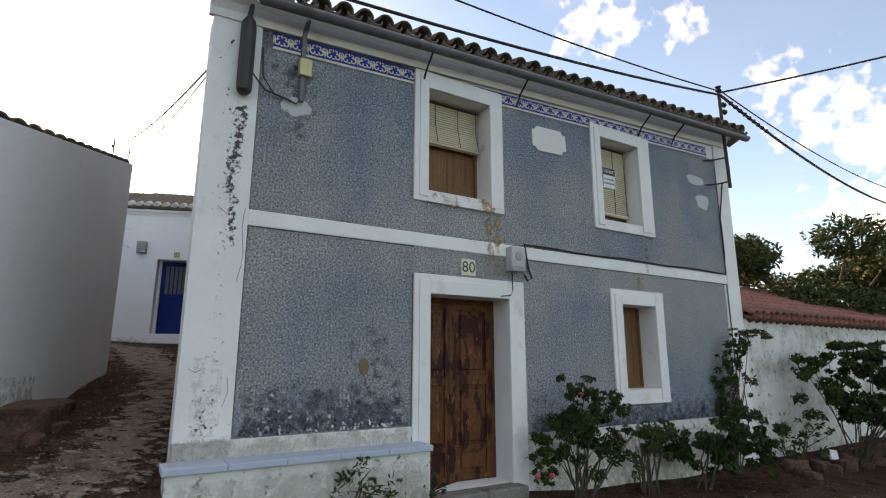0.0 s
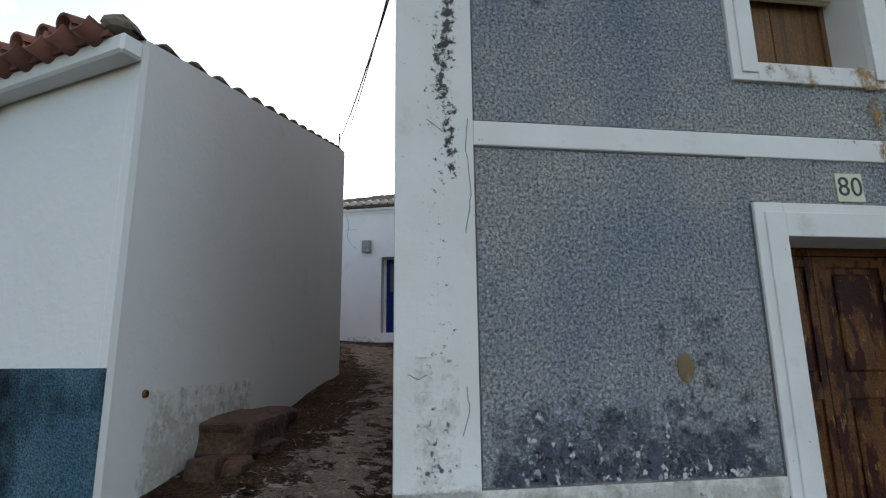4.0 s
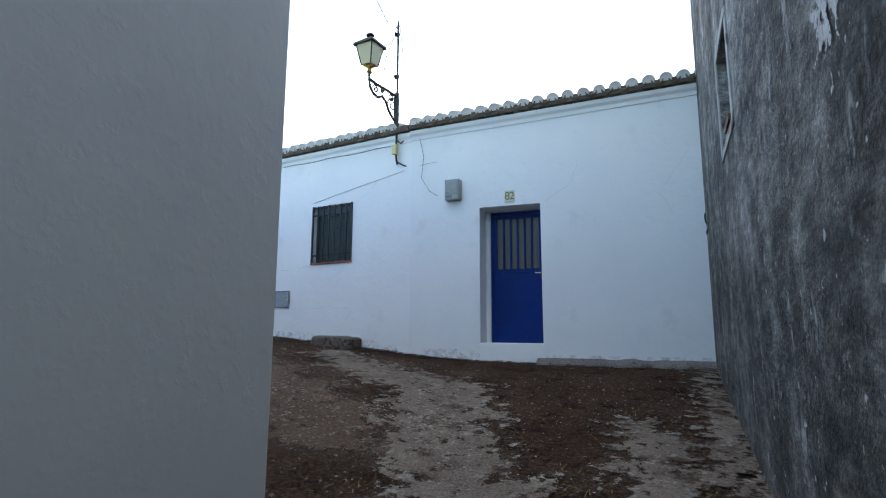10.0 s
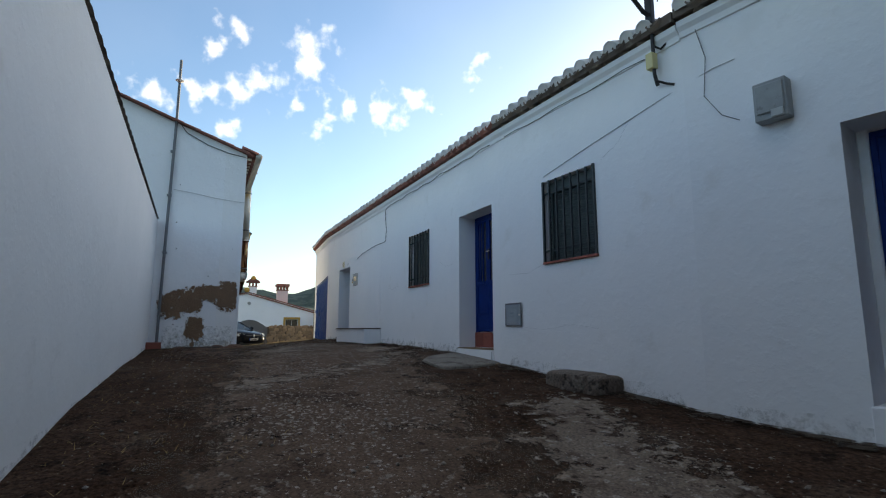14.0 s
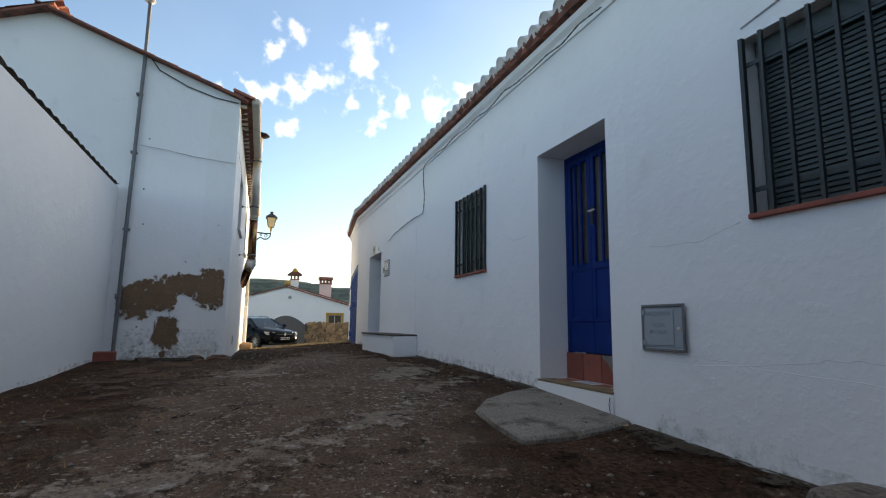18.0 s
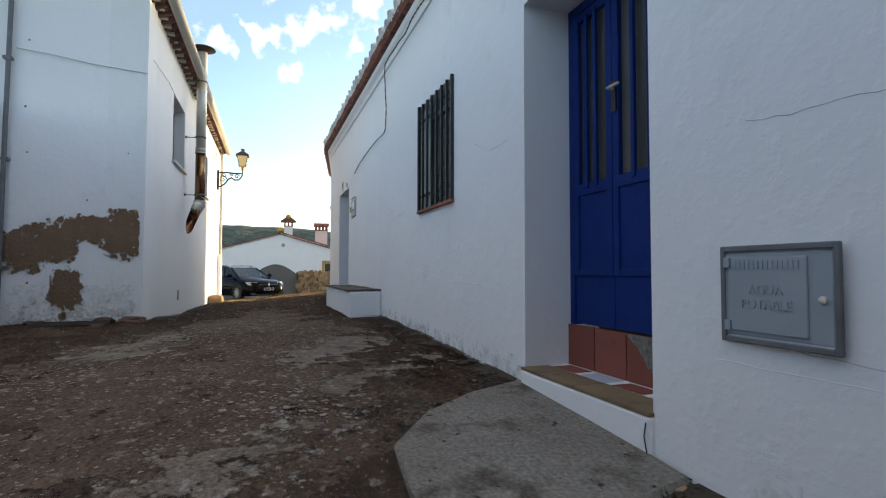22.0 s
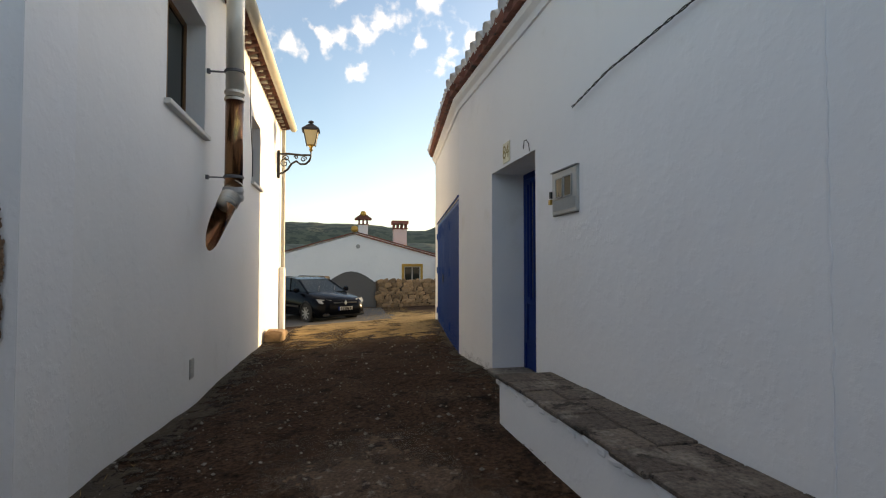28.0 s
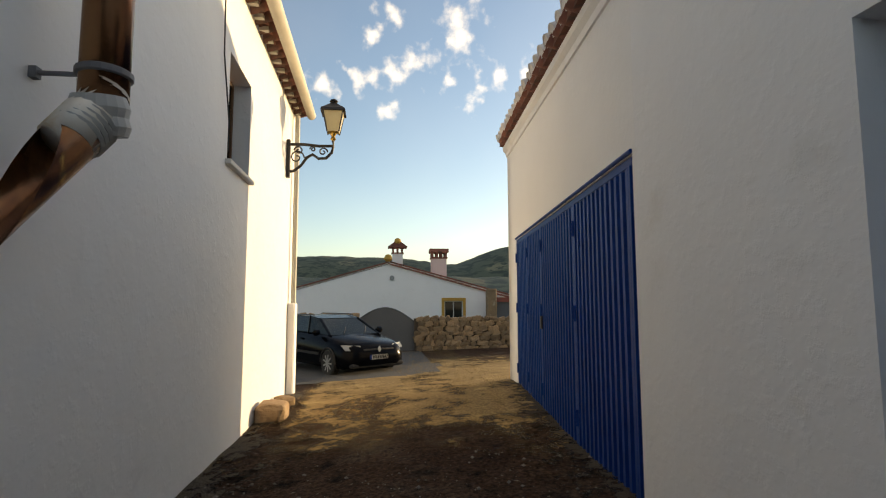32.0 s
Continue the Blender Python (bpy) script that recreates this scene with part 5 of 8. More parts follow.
plq = bmesh.new()
prism(plq, [(-0.33, -0.13), (-0.27, -0.13), (-0.24, -0.19), (0.24, -0.19), (0.27, -0.13), (0.33, -0.13), (0.33, 0.13), (0.27, 0.13), (0.24, 0.19), (-0.24, 0.19), (-0.27, 0.13), (-0.33, 0.13)], -0.035, -0.012)
plaque = part("plaque", plq, "marble")
plaque.matrix_world = H80 @ pose(4.18, 0, 4.79, 0, -2, 0)
tagged(plaque, "blank white stone plaque with notched corners", "plaque")

mb = empty("meter_box", H80 @ pose(3.32, -0.014, 2.74), "grey electricity meter box with a black cable", "meter box")
part("case", boxes((0, 0.24, -0.14, 0, 0, 0.33)), "box_white", mb, bevel=0.012)
part("dial", spun([(0.06, 0), (0.055, 0.012)], 16), "box_grey", mb).matrix_local = pose(0.12, -0.14, 0.2, 90)
part("base_band", boxes((0.005, 0.235, -0.144, -0.13, 0.0, 0.06)), "box_grey", mb)

hole = part("plaster_scar", spun([(0.075, 0), (0.068, 0.006), (0.03, 0.008)], 9), "rock_gold")
hole.matrix_world = H80 @ pose(1.33, -0.016, 1.51, 90) @ Matrix.Diagonal((0.8, 1.25, 1, 1))
tagged(hole, "bare round scar in the roughcast", "scar", kind="structure")

led = empty("wall_ledge", H80, "low masonry ledge topped with pale blue slabs", "ledge")
part("ledge_body", boxes((-0.55, 2.0, -0.33, -0.03, -0.2, 0.63)), "mould", led)
for k in range(5):
    part("ledge_slab", boxes((-0.58 + k * 0.52, -0.584 + (k + 1) * 0.52, -0.37, -0.03, 0.63, 0.69)), "ledge", led, bevel=0.006)


def gutter80():
    g = empty("gutter", H80 @ pose(-0.1, -0.32, 5.36, 0, -2.98, 0), "grey half-round zinc gutter under the eave", "gutter")
    bm = bmesh.new()
    rings = []
    for x in np.linspace(0.0, 9.2, 12):
        rings.append([bm.verts.new((x, r * math.cos(math.pi + math.pi * k / 8), r * math.sin(math.pi + math.pi * k / 8))) for r, ks in ((0.075, range(9)), (0.068, range(8, -1, -1))) for k in ks])
    for a, b in zip(rings, rings[1:]):
        for k in range(len(a)):
            bm.faces.new((a[k], a[(k + 1) % len(a)], b[(k + 1) % len(a)], b[k]))
    bm.faces.new(rings[0]), bm.faces.new(rings[-1][::-1])
    part("channel", bm, "zinc", g, smooth=True)
    for x in (2.1, 3.65, 6.3, 7.2):
        part("bracket", tubes([(x, -0.02, -0.085), (x + 0.02, 0.2, -0.22), (x + 0.02, 0.3, -0.36)], r=0.013, n=5), "iron", g)


gutter80()

ins = empty("insulator_housing", H80 @ pose(-0.16, -0.12, 4.32), "long black cable insulator housing on the corner pilaster", "insulator")
part("housing", spun([(0.05, 0), (0.075, 0.03), (0.08, 0.08), (0.08, 0.78), (0.07, 0.84), (0.03, 0.9)], 10), "iron", ins)
part("riser_cable", tubes([(0, 0, 0.88), (0.02, -0.02, 1.1), (0.1, -0.2, 1.3)], r=0.028, n=7), "cable", ins)
part("fixing", boxes((-0.03, 0.03, 0.0, 0.1, 0.3, 0.34)), "iron", ins)
cd = empty("conduit", H80 @ pose(0.46, -0.05, 0), "grey conduit with a junction box under the eave", "conduit")
part("pipe", tubes([(0, 0, 4.42), (0, 0, 5.25), (0.04, -0.2, 5.6)], r=0.03, n=8), "zinc", cd)
part("junction_box", boxes((-0.05, 0.09, -0.06, 0.02, 4.72, 4.93)), "mailbox", cd, bevel=0.008)
part("loose_cable", tubes([(-0.45, 0.0, 4.95), (-0.43, -0.02, 4.6), (-0.3, -0.01, 4.43), (-0.05, 0, 4.38), (0.02, 0, 4.5)], r=0.009, n=5), "cable", cd)
part("loose_cable", tubes([(-0.6, -0.05, 4.65), (-0.4, -0.01, 4.45), (-0.1, 0.0, 4.4)], r=0.009, n=5), "cable", cd)

pl = empty("cable_pole", H80 @ pose(8.5, -0.22, 0), "slim iron cable pole fixed to the house front", "pole")
part("post", tubes([(0, 0, 4.75), (-0.02, 0.0, 5.7), (-0.03, 0.0, 6.75)], r=0.032, n=8), "bark", pl)
for z in (4.82, 5.3):
    part("arm", tubes([(0, 0, z + 0.05), (-0.2, 0.12, z), (-0.45, 0.22, z - 0.04)], r=0.016, n=6), "iron", pl)
part("spool", spun([(0.06, 0), (0.03, 0.04), (0.06, 0.08)], 10), "iron", pl).matrix_local = pose(-0.03, 0, 6.72)
for z in (6.45, 6.3):
    part("spool", spun([(0.05, 0), (0.03, 0.03), (0.05, 0.06)], 10), "iron", pl).matrix_local = pose(0.06, 0, z, 0, 90, 0)


def cable(name, pts, r, label, mat="cable"):
    ob = part(name, tubes(pts, r=r, n=5), mat)
    return tagged(ob, label, "cable")


wp = lambda s, y, z: tuple(H80 @ Vector((s, y, z)))
cable("overhead_cable", sag(wp(-0.1, -0.35, 5.62), wp(8.45, -0.24, 6.62), 0.10, 24), 0.022, "thick black overhead cable along the eave")
cable("overhead_cable", sag(wp(0.4, -0.45, 6.15), wp(8.45, -0.24, 6.7), 0.10, 24), 0.013, "thin black overhead cable")
cable("overhead_cable", sag(wp(8.5, -0.24, 6.62), Vector((16.4, 16.2, 6.75)), 0.3, 20), 0.03, "thick black overhead cable leaving the pole")
cable("overhead_cable", sag(wp(8.5, -0.24, 6.72), Vector((16.4, 16.0, 7.2)), 0.25, 20), 0.014, "thin black overhead cable leaving the pole")
cable("overhead_cable", sag(wp(8.5, -0.24, 6.68), wp(20, -9.0, 10.5), 0.35, 20), 0.02, "black overhead cable rising across the street")
for k in range(9):
    sp = part("cable_clip", spun([(0.035, -0.03), (0.05, 0), (0.035, 0.03)], 6), "iron")
    sp.matrix_world = Matrix.Translation(sag(wp(8.5, -0.24, 6.62), Vector((16.4, 16.2, 6.75)), 0.3, 60)[2 + k])
    tagged(sp, "black clip on the overhead cable", "cable clip", "clips on the cable")
cable("facade_cable", [wp(3.62, -0.04, 2.72), wp(3.66, -0.06, 2.64), wp(3.74, -0.05, 2.68), wp(3.7, -0.04, 2.8), wp(3.64, -0.04, 3.14)] + [wp(3.64 + 0.5 * k, -0.04, 3.13 + 0.012 * math.sin(k * 1.9)) for k in range(1, 10)] + [wp(8.36, -0.04, 3.12), wp(8.38, -0.04, 3.5), wp(8.37, -0.04, 4.2), wp(8.45, -0.1, 4.85)], 0.014, "black cable clipped along the belt course")
cable("facade_cable", [wp(3.4, -0.05, 2.74), wp(3.4, -0.06, 2.5), wp(3.36, -0.065, 2.42), wp(3.2, -0.06, 2.4)], 0.008, "thin black cable running down beside the door")


# ---- plants in front ----
def shrub(name, s, out, z, blobs, count, size, mat, label, category, seed, stems=8, tall=1.0, flowers=0):
    c = H80 @ Vector((s, -out, 0))
    base = Vector((c.x, c.y, ground_z(c.x, c.y)))
    sh = empty(name, Matrix.Translation(base), label, category)
    blobs = [(b[0], b[1], b[2] + z, *b[3:]) for b in blobs]
    rng = random.Random(seed)
    fine = []
    for b in blobs:
        for k in range(18):
            s_ = rng.uniform(0.14, 0.36)
            u = Vector((rng.gauss(0, 1), rng.gauss(0, 1), rng.gauss(0, 1))).normalized() * rng.uniform(0.25, 1.3)
            fine.append((b[0] + u.x * b[3], b[1] + u.y * b[4], max(0.05, b[2] + u.z * b[5]), b[3] * s_, b[4] * s_, b[5] * s_))
    for k in range(stems):
        b = rng.choice(blobs)
        tip = Vector((b[0] + rng.uniform(-1, 1) * b[3] * 0.8, b[1] + rng.uniform(-1, 1) * b[4] * 0.8, b[2] + rng.uniform(-0.6, 0.8) * b[5]))
        root = Vector((rng.uniform(-0.12, 0.12), rng.uniform(-0.1, 0.1), -0.03))
        mid = root.lerp(tip, 0.5) + Vector((rng.uniform(-0.1, 0.1), rng.uniform(-0.1, 0.1), 0.08))
        bm = bmesh.new()
        tube(bm, [root, root.lerp(mid, 0.5), mid, mid.lerp(tip, 0.5), tip], 0.014, 5, 0.004)
        part("stem", bm, "bark", sh)
    leaf_cloud("foliage", fine, count, size, mat, sh, seed)
    for k in range(flowers):
        b = rng.choice(blobs)
        part("blossom", spun([(0.01, 0), (0.035, 0.015), (0.03, 0.04), (0.008, 0.05)], 7), "flower", sh).matrix_local = pose(b[0] + rng.uniform(-1, 1) * b[3], b[1] - b[4] * 0.8, b[2] + rng.uniform(-1, 1) * b[5], rng.uniform(-60, 60), rng.uniform(-60, 60), 0)
    return sh


shrub("rose_bush", 3.95, 0.55, 0.17, [(0.1, 0, 0.75, 0.42, 0.35, 0.38), (-0.3, 0.0, 0.45, 0.3, 0.25, 0.22), (0.35, 0.05, 0.9, 0.3, 0.25, 0.25), (0.05, 0, 1.15, 0.25, 0.2, 0.16), (-0.45, -0.1, 0.2, 0.2, 0.16, 0.12), (0.75, 0, 0.62, 0.3, 0.2, 0.1), (0.2, 0, 0.4, 0.4, 0.3, 0.3)], 4600, 0.042, "leaf", "straggling dark green rose bush with pink blooms by the door", "rose bush", 3, 16, 1.0, 4)
shrub("herb_clump", 5.35, 0.45, 0.17, [(0, 0, 0.35, 0.3, 0.22, 0.36), (0.15, 0, 0.6, 0.18, 0.15, 0.22)], 1300, 0.03, "leaf_olive", "grey-green feathery herb clump at the wall foot", "herb", 5, 14)
shrub("leafy_shrub", 6.35, 0.55, 0.17, [(0, 0, 0.4, 0.55, 0.4, 0.36), (0.4, 0, 0.3, 0.4, 0.35, 0.28), (-0.3, 0, 0.5, 0.35, 0.3, 0.25), (0.9, 0, 0.45, 0.5, 0.35, 0.4), (0.5, 0, 0.65, 0.4, 0.3, 0.25)], 6500, 0.042, "leaf", "dense dark leafy shrub at the foot of the house wall", "shrub", 7, 8)
shrub("climbing_plant", 7.75, 0.18, 0, [(0, 0.05, 0.9, 0.42, 0.12, 0.4), (0.08, 0.05, 1.3, 0.36, 0.12, 0.35), (0.2, 0.05, 1.65, 0.3, 0.12, 0.3), (0.35, 0.02, 1.95, 0.26, 0.1, 0.22), (0.6, 0.0, 2.2, 0.4, 0.1, 0.12), (-0.15, 0.05, 0.55, 0.4, 0.14, 0.3)], 2600, 0.04, "leaf", "green climbing plant against the house corner", "climber", 9, 14)
shrub("weed_tuft", 1.1, 0.5, 0, [(0, 0, 0.28, 0.2, 0.12, 0.22), (0.3, 0, 0.15, 0.2, 0.12, 0.14)], 160, 0.035, "leaf", "small leafy weed at the ledge", "weed", 11, 6)
shrub("weed_tuft", 1.95, 0.5, 0, [(0, 0, 0.15, 0.1, 0.1, 0.16)], 70, 0.03, "leaf", "small leafy weed at the ledge", "weed", 12, 4)
shrub("garden_shrub", 10.4, 0.9, 0, [(0, 0, 1.3, 0.9, 0.6, 0.55), (0.7, 0, 1.6, 0.8, 0.6, 0.5), (-0.5, 0, 1.7, 0.5, 0.4, 0.3), (1.2, 0, 1.0, 0.6, 0.5, 0.5), (0.3, 0, 2.0, 0.6, 0.5, 0.25), (0.6, 0, 0.7, 0.7, 0.5, 0.45)], 9500, 0.052, "leaf", "large leafy garden shrub in front of the annex wall", "shrub", 13, 26)
shrub("low_scrub", 9.0, 0.5, 0, [(0, 0, 0.3, 0.4, 0.25, 0.25), (0.5, 0, 0.6, 0.3, 0.2, 0.2)], 380, 0.045, "leaf", "low scrub on the stony bank", "scrub", 15, 10)


def tree(name, base, blobs, count, size, label, seed, height):
    t = empty(name, Matrix.Translation(base), label, "tree")
    rng = random.Random(seed)
    bm = bmesh.new()
    tube(bm, [(0, 0, -0.3), (0.1, 0.05, height * 0.25), (0.0, 0.1, height * 0.5)], 0.2, 9, 0.12)
    trunk = part("trunk", bm, "bark", t)
    for b in blobs:
        bm = bmesh.new()
        tube(bm, [(0.0, 0.1, height * 0.45), Vector((b[0], b[1], b[2])) * 0.6 + Vector((0, 0, height * 0.2)), (b[0], b[1], b[2])], 0.08, 6, 0.02)
        part("limb", bm, "bark", trunk)
    leaf_cloud("crown", blobs, count, size, "leaf_olive", t, seed)
    return t


rng0 = random.Random(4)
tree("olive_tree", (13.2, 16.0, 0.3), [(rng0.uniform(-3.6, 3.6), rng0.uniform(-2, 2), rng0.uniform(1.7, 5.0), rng0.uniform(0.9, 1.5), rng0.uniform(0.9, 1.4), rng0.uniform(0.7, 1.1)) for _ in range(24)], 36000, 0.095, "broad grey-green olive tree behind the annex roof", 21, 3.6)
tree("olive_tree", (18.5, 17.5, 0.3), [(rng0.uniform(-3, 3), rng0.uniform(-2, 2), rng0.uniform(1.6, 4.6), rng0.uniform(0.9, 1.5), rng0.uniform(0.9, 1.4), rng0.uniform(0.7, 1.1)) for _ in range(20)], 24000, 0.105, "broad grey-green olive tree beyond the annex", 23, 3.4)
tree("leafy_tree", (-11.0, 24.6, 2.0), [(rng0.uniform(-2.6, 2.2), rng0.uniform(-1, 1), rng0.uniform(5.0, 6.6), rng0.uniform(0.6, 1.0), rng0.uniform(0.6, 1.0), rng0.uniform(0.4, 0.7)) for _ in range(12)], 4500, 0.12, "tree top showing above the terrace roof", 25, 5.0)

for k in range(26):
    rng = random.Random(50 + k)
    row, size = k % 3, rng.uniform(0.07, 0.15)
    c = H80 @ Vector((8.55 + 0.18 * k + rng.uniform(-0.1, 0.1), -0.92 + 0.2 * row - rng.uniform(0, 0.12), 0))
    st = new("bank_stone", rock_mesh("bank_stone", size * 1.25, size * 0.85, size * rng.uniform(0.6, 0.9), k, "rock", 3, 0.24, 0.55))
    st.matrix_world = pose(c.x, c.y, ground_z(c.x, c.y) - 0.03, rng.uniform(-12, 12), rng.uniform(-12, 12), rng.uniform(0, 180))
    tagged(st, "brown rough stone in the bank beside the road", "stone", "stones of the bank")
tile = part("loose_tile", boxes((-0.1, 0.1, -0.02, 0.02, 0, 0.16)), "marble", bevel=0.004)
c = H80 @ Vector((9.7, -0.8, 0))
tile.matrix_world = pose(c.x, c.y, ground_z(c.x, c.y) + 0.12, -15, 8, 20)
tagged(tile, "white broken tile lying on the bank stones", "tile")


# ---- the low corner building ----
def masonry_lump():
    m = plan_frame(WN, WF)
    for k, (x, out, sx, sy, sz) in enumerate(((1.72, 0.14, 0.52, 0.3, 0.16), (2.5, 0.12, 0.36, 0.24, 0.12), (1.12, 0.36, 0.16, 0.12, 0.06), (0.95, 0.22, 0.13, 0.12, 0.09), (1.7, 0.42, 0.2, 0.12, 0.05))):
        c = m @ Vector((x, -out, 0))
        st = new("foundation_stone", rock_mesh("foundation_stone", sx, sy, sz, 30 + k, "rock", 4, 0.26, 0.45))
        st.matrix_world = pose(c.x, c.y, ground_z(c.x, c.y) - 0.03, 0, 0, 105)
        tagged(st, "reddish brown foundation rubble at the white wall's foot", "stone", "rubble at the wall foot")
    g = empty("gutter_pipe", plan_frame((-11.7, 5.25), WN) @ pose(6.15, -0.2, 3.55), "white gutter end with a hooked outlet", "gutter")
    part("channel", tubes([(-6.0, 0, 0.05), (0.3, 0, 0.03)], r=0.06, n=8), "box_white", g)
    part("hook", tubes([(-0.35, -0.07, 0.04), (-0.33, -0.08, -0.06), (-0.25, -0.08, -0.13), (-0.12, -0.04, -0.14)], r=0.016, n=6), "zinc", g)
    nail = part("wall_plug", spun([(0.03, 0), (0.025, 0.02)], 8), "rust")
    nail.matrix_world = m @ pose(0.42, 0, 1.38, 90)
    tagged(nail, "small rusty plug in the white wall", "plug")
    w = part("aerial_stub", tubes([(0, 0, 0), (0.01, 0, 0.3)], [(-0.05, 0, 0.2), (0.06, 0, 0.22)], r=0.012, n=5), "iron")
    w.matrix_world = m @ pose(6.1, 0.02, 5.46)
    tagged(w, "small iron aerial stub on the roof edge", "aerial")


masonry_lump()


# ---- the white terrace ----
def blue_door(i, xw0, xw1, z0, z1, split, panel_z, bars, label, depth=0.3, kick=0.0):
    w, h = row_s(i, xw1) - row_s(i, xw0), z1 - z0
    d = empty("blue_door", row_frame(i) @ pose(row_s(i, xw0), depth, z0), label, "door")
    part("door_frame", boxes((0, 0.05, 0, 0.06, kick, h), (w - 0.05, w, 0, 0.06, kick, h), (0.05, w - 0.05, 0, 0.06, h - 0.06, h)), "blue", d, bevel=0.004)
    edges = [0.05] + ([0.05 + (w - 0.1) * split] if split else []) + [w - 0.05]
    for n, (a, b) in enumerate(zip(edges, edges[1:])):
        a, b = a + 0.003, b - 0.003
        leaf = part("door_leaf", boxes((a, b, 0.012, 0.045, kick + 0.01, panel_z)), "blue", d, bevel=0.002)
        part("stile", boxes((a, a + 0.055, 0.002, 0.05, panel_z, h - 0.065)), "blue", leaf, bevel=0.003)
        part("stile", boxes((b - 0.055, b, 0.002, 0.05, panel_z, h - 0.065)), "blue", leaf, bevel=0.003)
        part("rail", boxes((a, b, 0.0, 0.05, panel_z - 0.02, panel_z + 0.05)), "blue", leaf, bevel=0.003)
        part("rail", boxes((a + 0.055, b - 0.055, 0.002, 0.05, h - 0.12, h - 0.065)), "blue", leaf, bevel=0.003)
        if panel_z - kick > 0.4 and split:
            for q in ((a, a + 0.05, panel_z * 0.38 + kick * 0.6, panel_z), (b - 0.05, b, panel_z * 0.38 + kick * 0.6, panel_z)):
                part("moulding", boxes((q[0], q[1], 0.0, 0.012, q[2], q[3])), "blue", leaf, bevel=0.003)
            part("moulding", boxes((a + 0.05, b - 0.05, 0.0, 0.012, panel_z * 0.38 + kick * 0.6, panel_z * 0.38 + kick * 0.6 + 0.04)), "blue", leaf, bevel=0.003)
        part("glass_pane", boxes((a + 0.055, b - 0.055, 0.03, 0.036, panel_z + 0.05, h - 0.12)), "glass_dark", leaf, "ribbed dark glass")
        nb = bars if not split else max(1, round(bars * (b - a) / (w - 0.1)))
        for k in range(nb):
            x = a + 0.055 + (b - a - 0.11) * (k + 1) / (nb + 1)
            part("bar", boxes((x - 0.014, x + 0.014, -0.012, 0.012, panel_z + 0.02, h - 0.1)), "blue", leaf, bevel=0.003)
    hx = edges[1] + 0.03 if split else w - 0.09
    hd = part("lock_case", boxes((hx - 0.02, hx + 0.02, -0.01, 0.004, panel_z + 0.42 if split else panel_z - 0.08, panel_z + 0.6 if split else panel_z + 0.02)), "iron", d)
    part("handle", tubes([(hx, -0.01, panel_z + (0.55 if split else -0.03)), (hx, -0.05, panel_z + (0.55 if split else -0.03)), (hx + (0.1 if split else -0.09), -0.05, panel_z + (0.55 if split else -0.03))], r=0.009, n=6), "steel", hd)
    return d, w, h


blue_door(0, -7.58, -6.66, 2.31, 4.56, 0, 1.20, 5, "blue metal door with barred dark glass in its upper half", 0.40)
jamb = part("door_jamb", boxes((row_s(0, -7.66) + 0.001, row_s(0, -7.58), 0.36, 0.5, 2.31, 4.58)), "white", bevel=0.01)
jamb.matrix_world = row_frame(0)
tagged(jamb, "whitewashed plaster jamb beside the blue door", "jamb", kind="structure")
sill = part("door_sill", boxes((row_s(0, -7.68), row_s(0, -6.64), -0.012, 0.46, 2.02, 2.318)), "white", bevel=0.012)
sill.matrix_world = row_frame(0)
tagged(sill, "whitewashed door sill", "sill", kind="structure")
blue_door(2, -13.67, -12.53, 2.60, 4.92, 0.38, 1.10, 5, "blue double metal door with barred ribbed glass above red tiles", 0.33, 0.26)


def step_83():
    m = row_frame(2)
    x0, x1 = row_s(2, -13.68), row_s(2, -12.52)
    st = empty("door_step", m, "whitewashed doorstep paved with ochre and red tiles", "step")
    part("step_body", boxes((x0, x1, -0.03, 0.34, 2.05, 2.585)), "white", st, bevel=0.012)
    for k in range(4):
        a = x0 + (x1 - x0) * k / 4
        part("tread_tile", boxes((a + 0.004, a + (x1 - x0) / 4 - 0.004, -0.028, 0.17, 2.585, 2.602)), "steptile", st)
        part("tread_tile", boxes((a + 0.004 + 0.05, a + (x1 - x0) / 4 - 0.004, 0.178, 0.3, 2.585, 2.602)), "terracotta" if k % 2 == 0 else "ledge", st)
        part("kick_tile", boxes((a + 0.006, a + (x1 - x0) / 4 - 0.006, 0.315, 0.335, 2.604, 2.86)), "terracotta", st)

    bm = bmesh.new()
    prism(bm, [(x0 + 0.58, 2.86), (x0 + 0.86, 2.86), (x0 + 0.85, 2.64), (x0 + 0.76, 2.7), (x0 + 0.68, 2.8)], 0.308, 0.316)
    part("cement_patch", bm, "concrete", st, "grey cement patch over a broken tile")
    part("lower_crack", tubes([(x1 - 0.02, -0.032, 2.56), (x1 - 0.03, -0.034, 2.5), (x1 - 0.015, -0.034, 2.44), (x1 - 0.035, -0.034, 2.38)], r=0.003, n=4), "ink", st)


step_83()
blue_door(2, -21.9, -20.67, 2.68, 4.78, 0.56, 0.72, 7, "dark blue double metal door with tall barred glass", 0.36)
sill = part("door_sill", boxes((row_s(2, -21.92), row_s(2, -20.65), -0.05, 0.4, 2.3, 2.686)), "concrete", bevel=0.012)
sill.matrix_world = row_frame(2)
tagged(sill, "grey cement door sill", "sill", kind="structure")

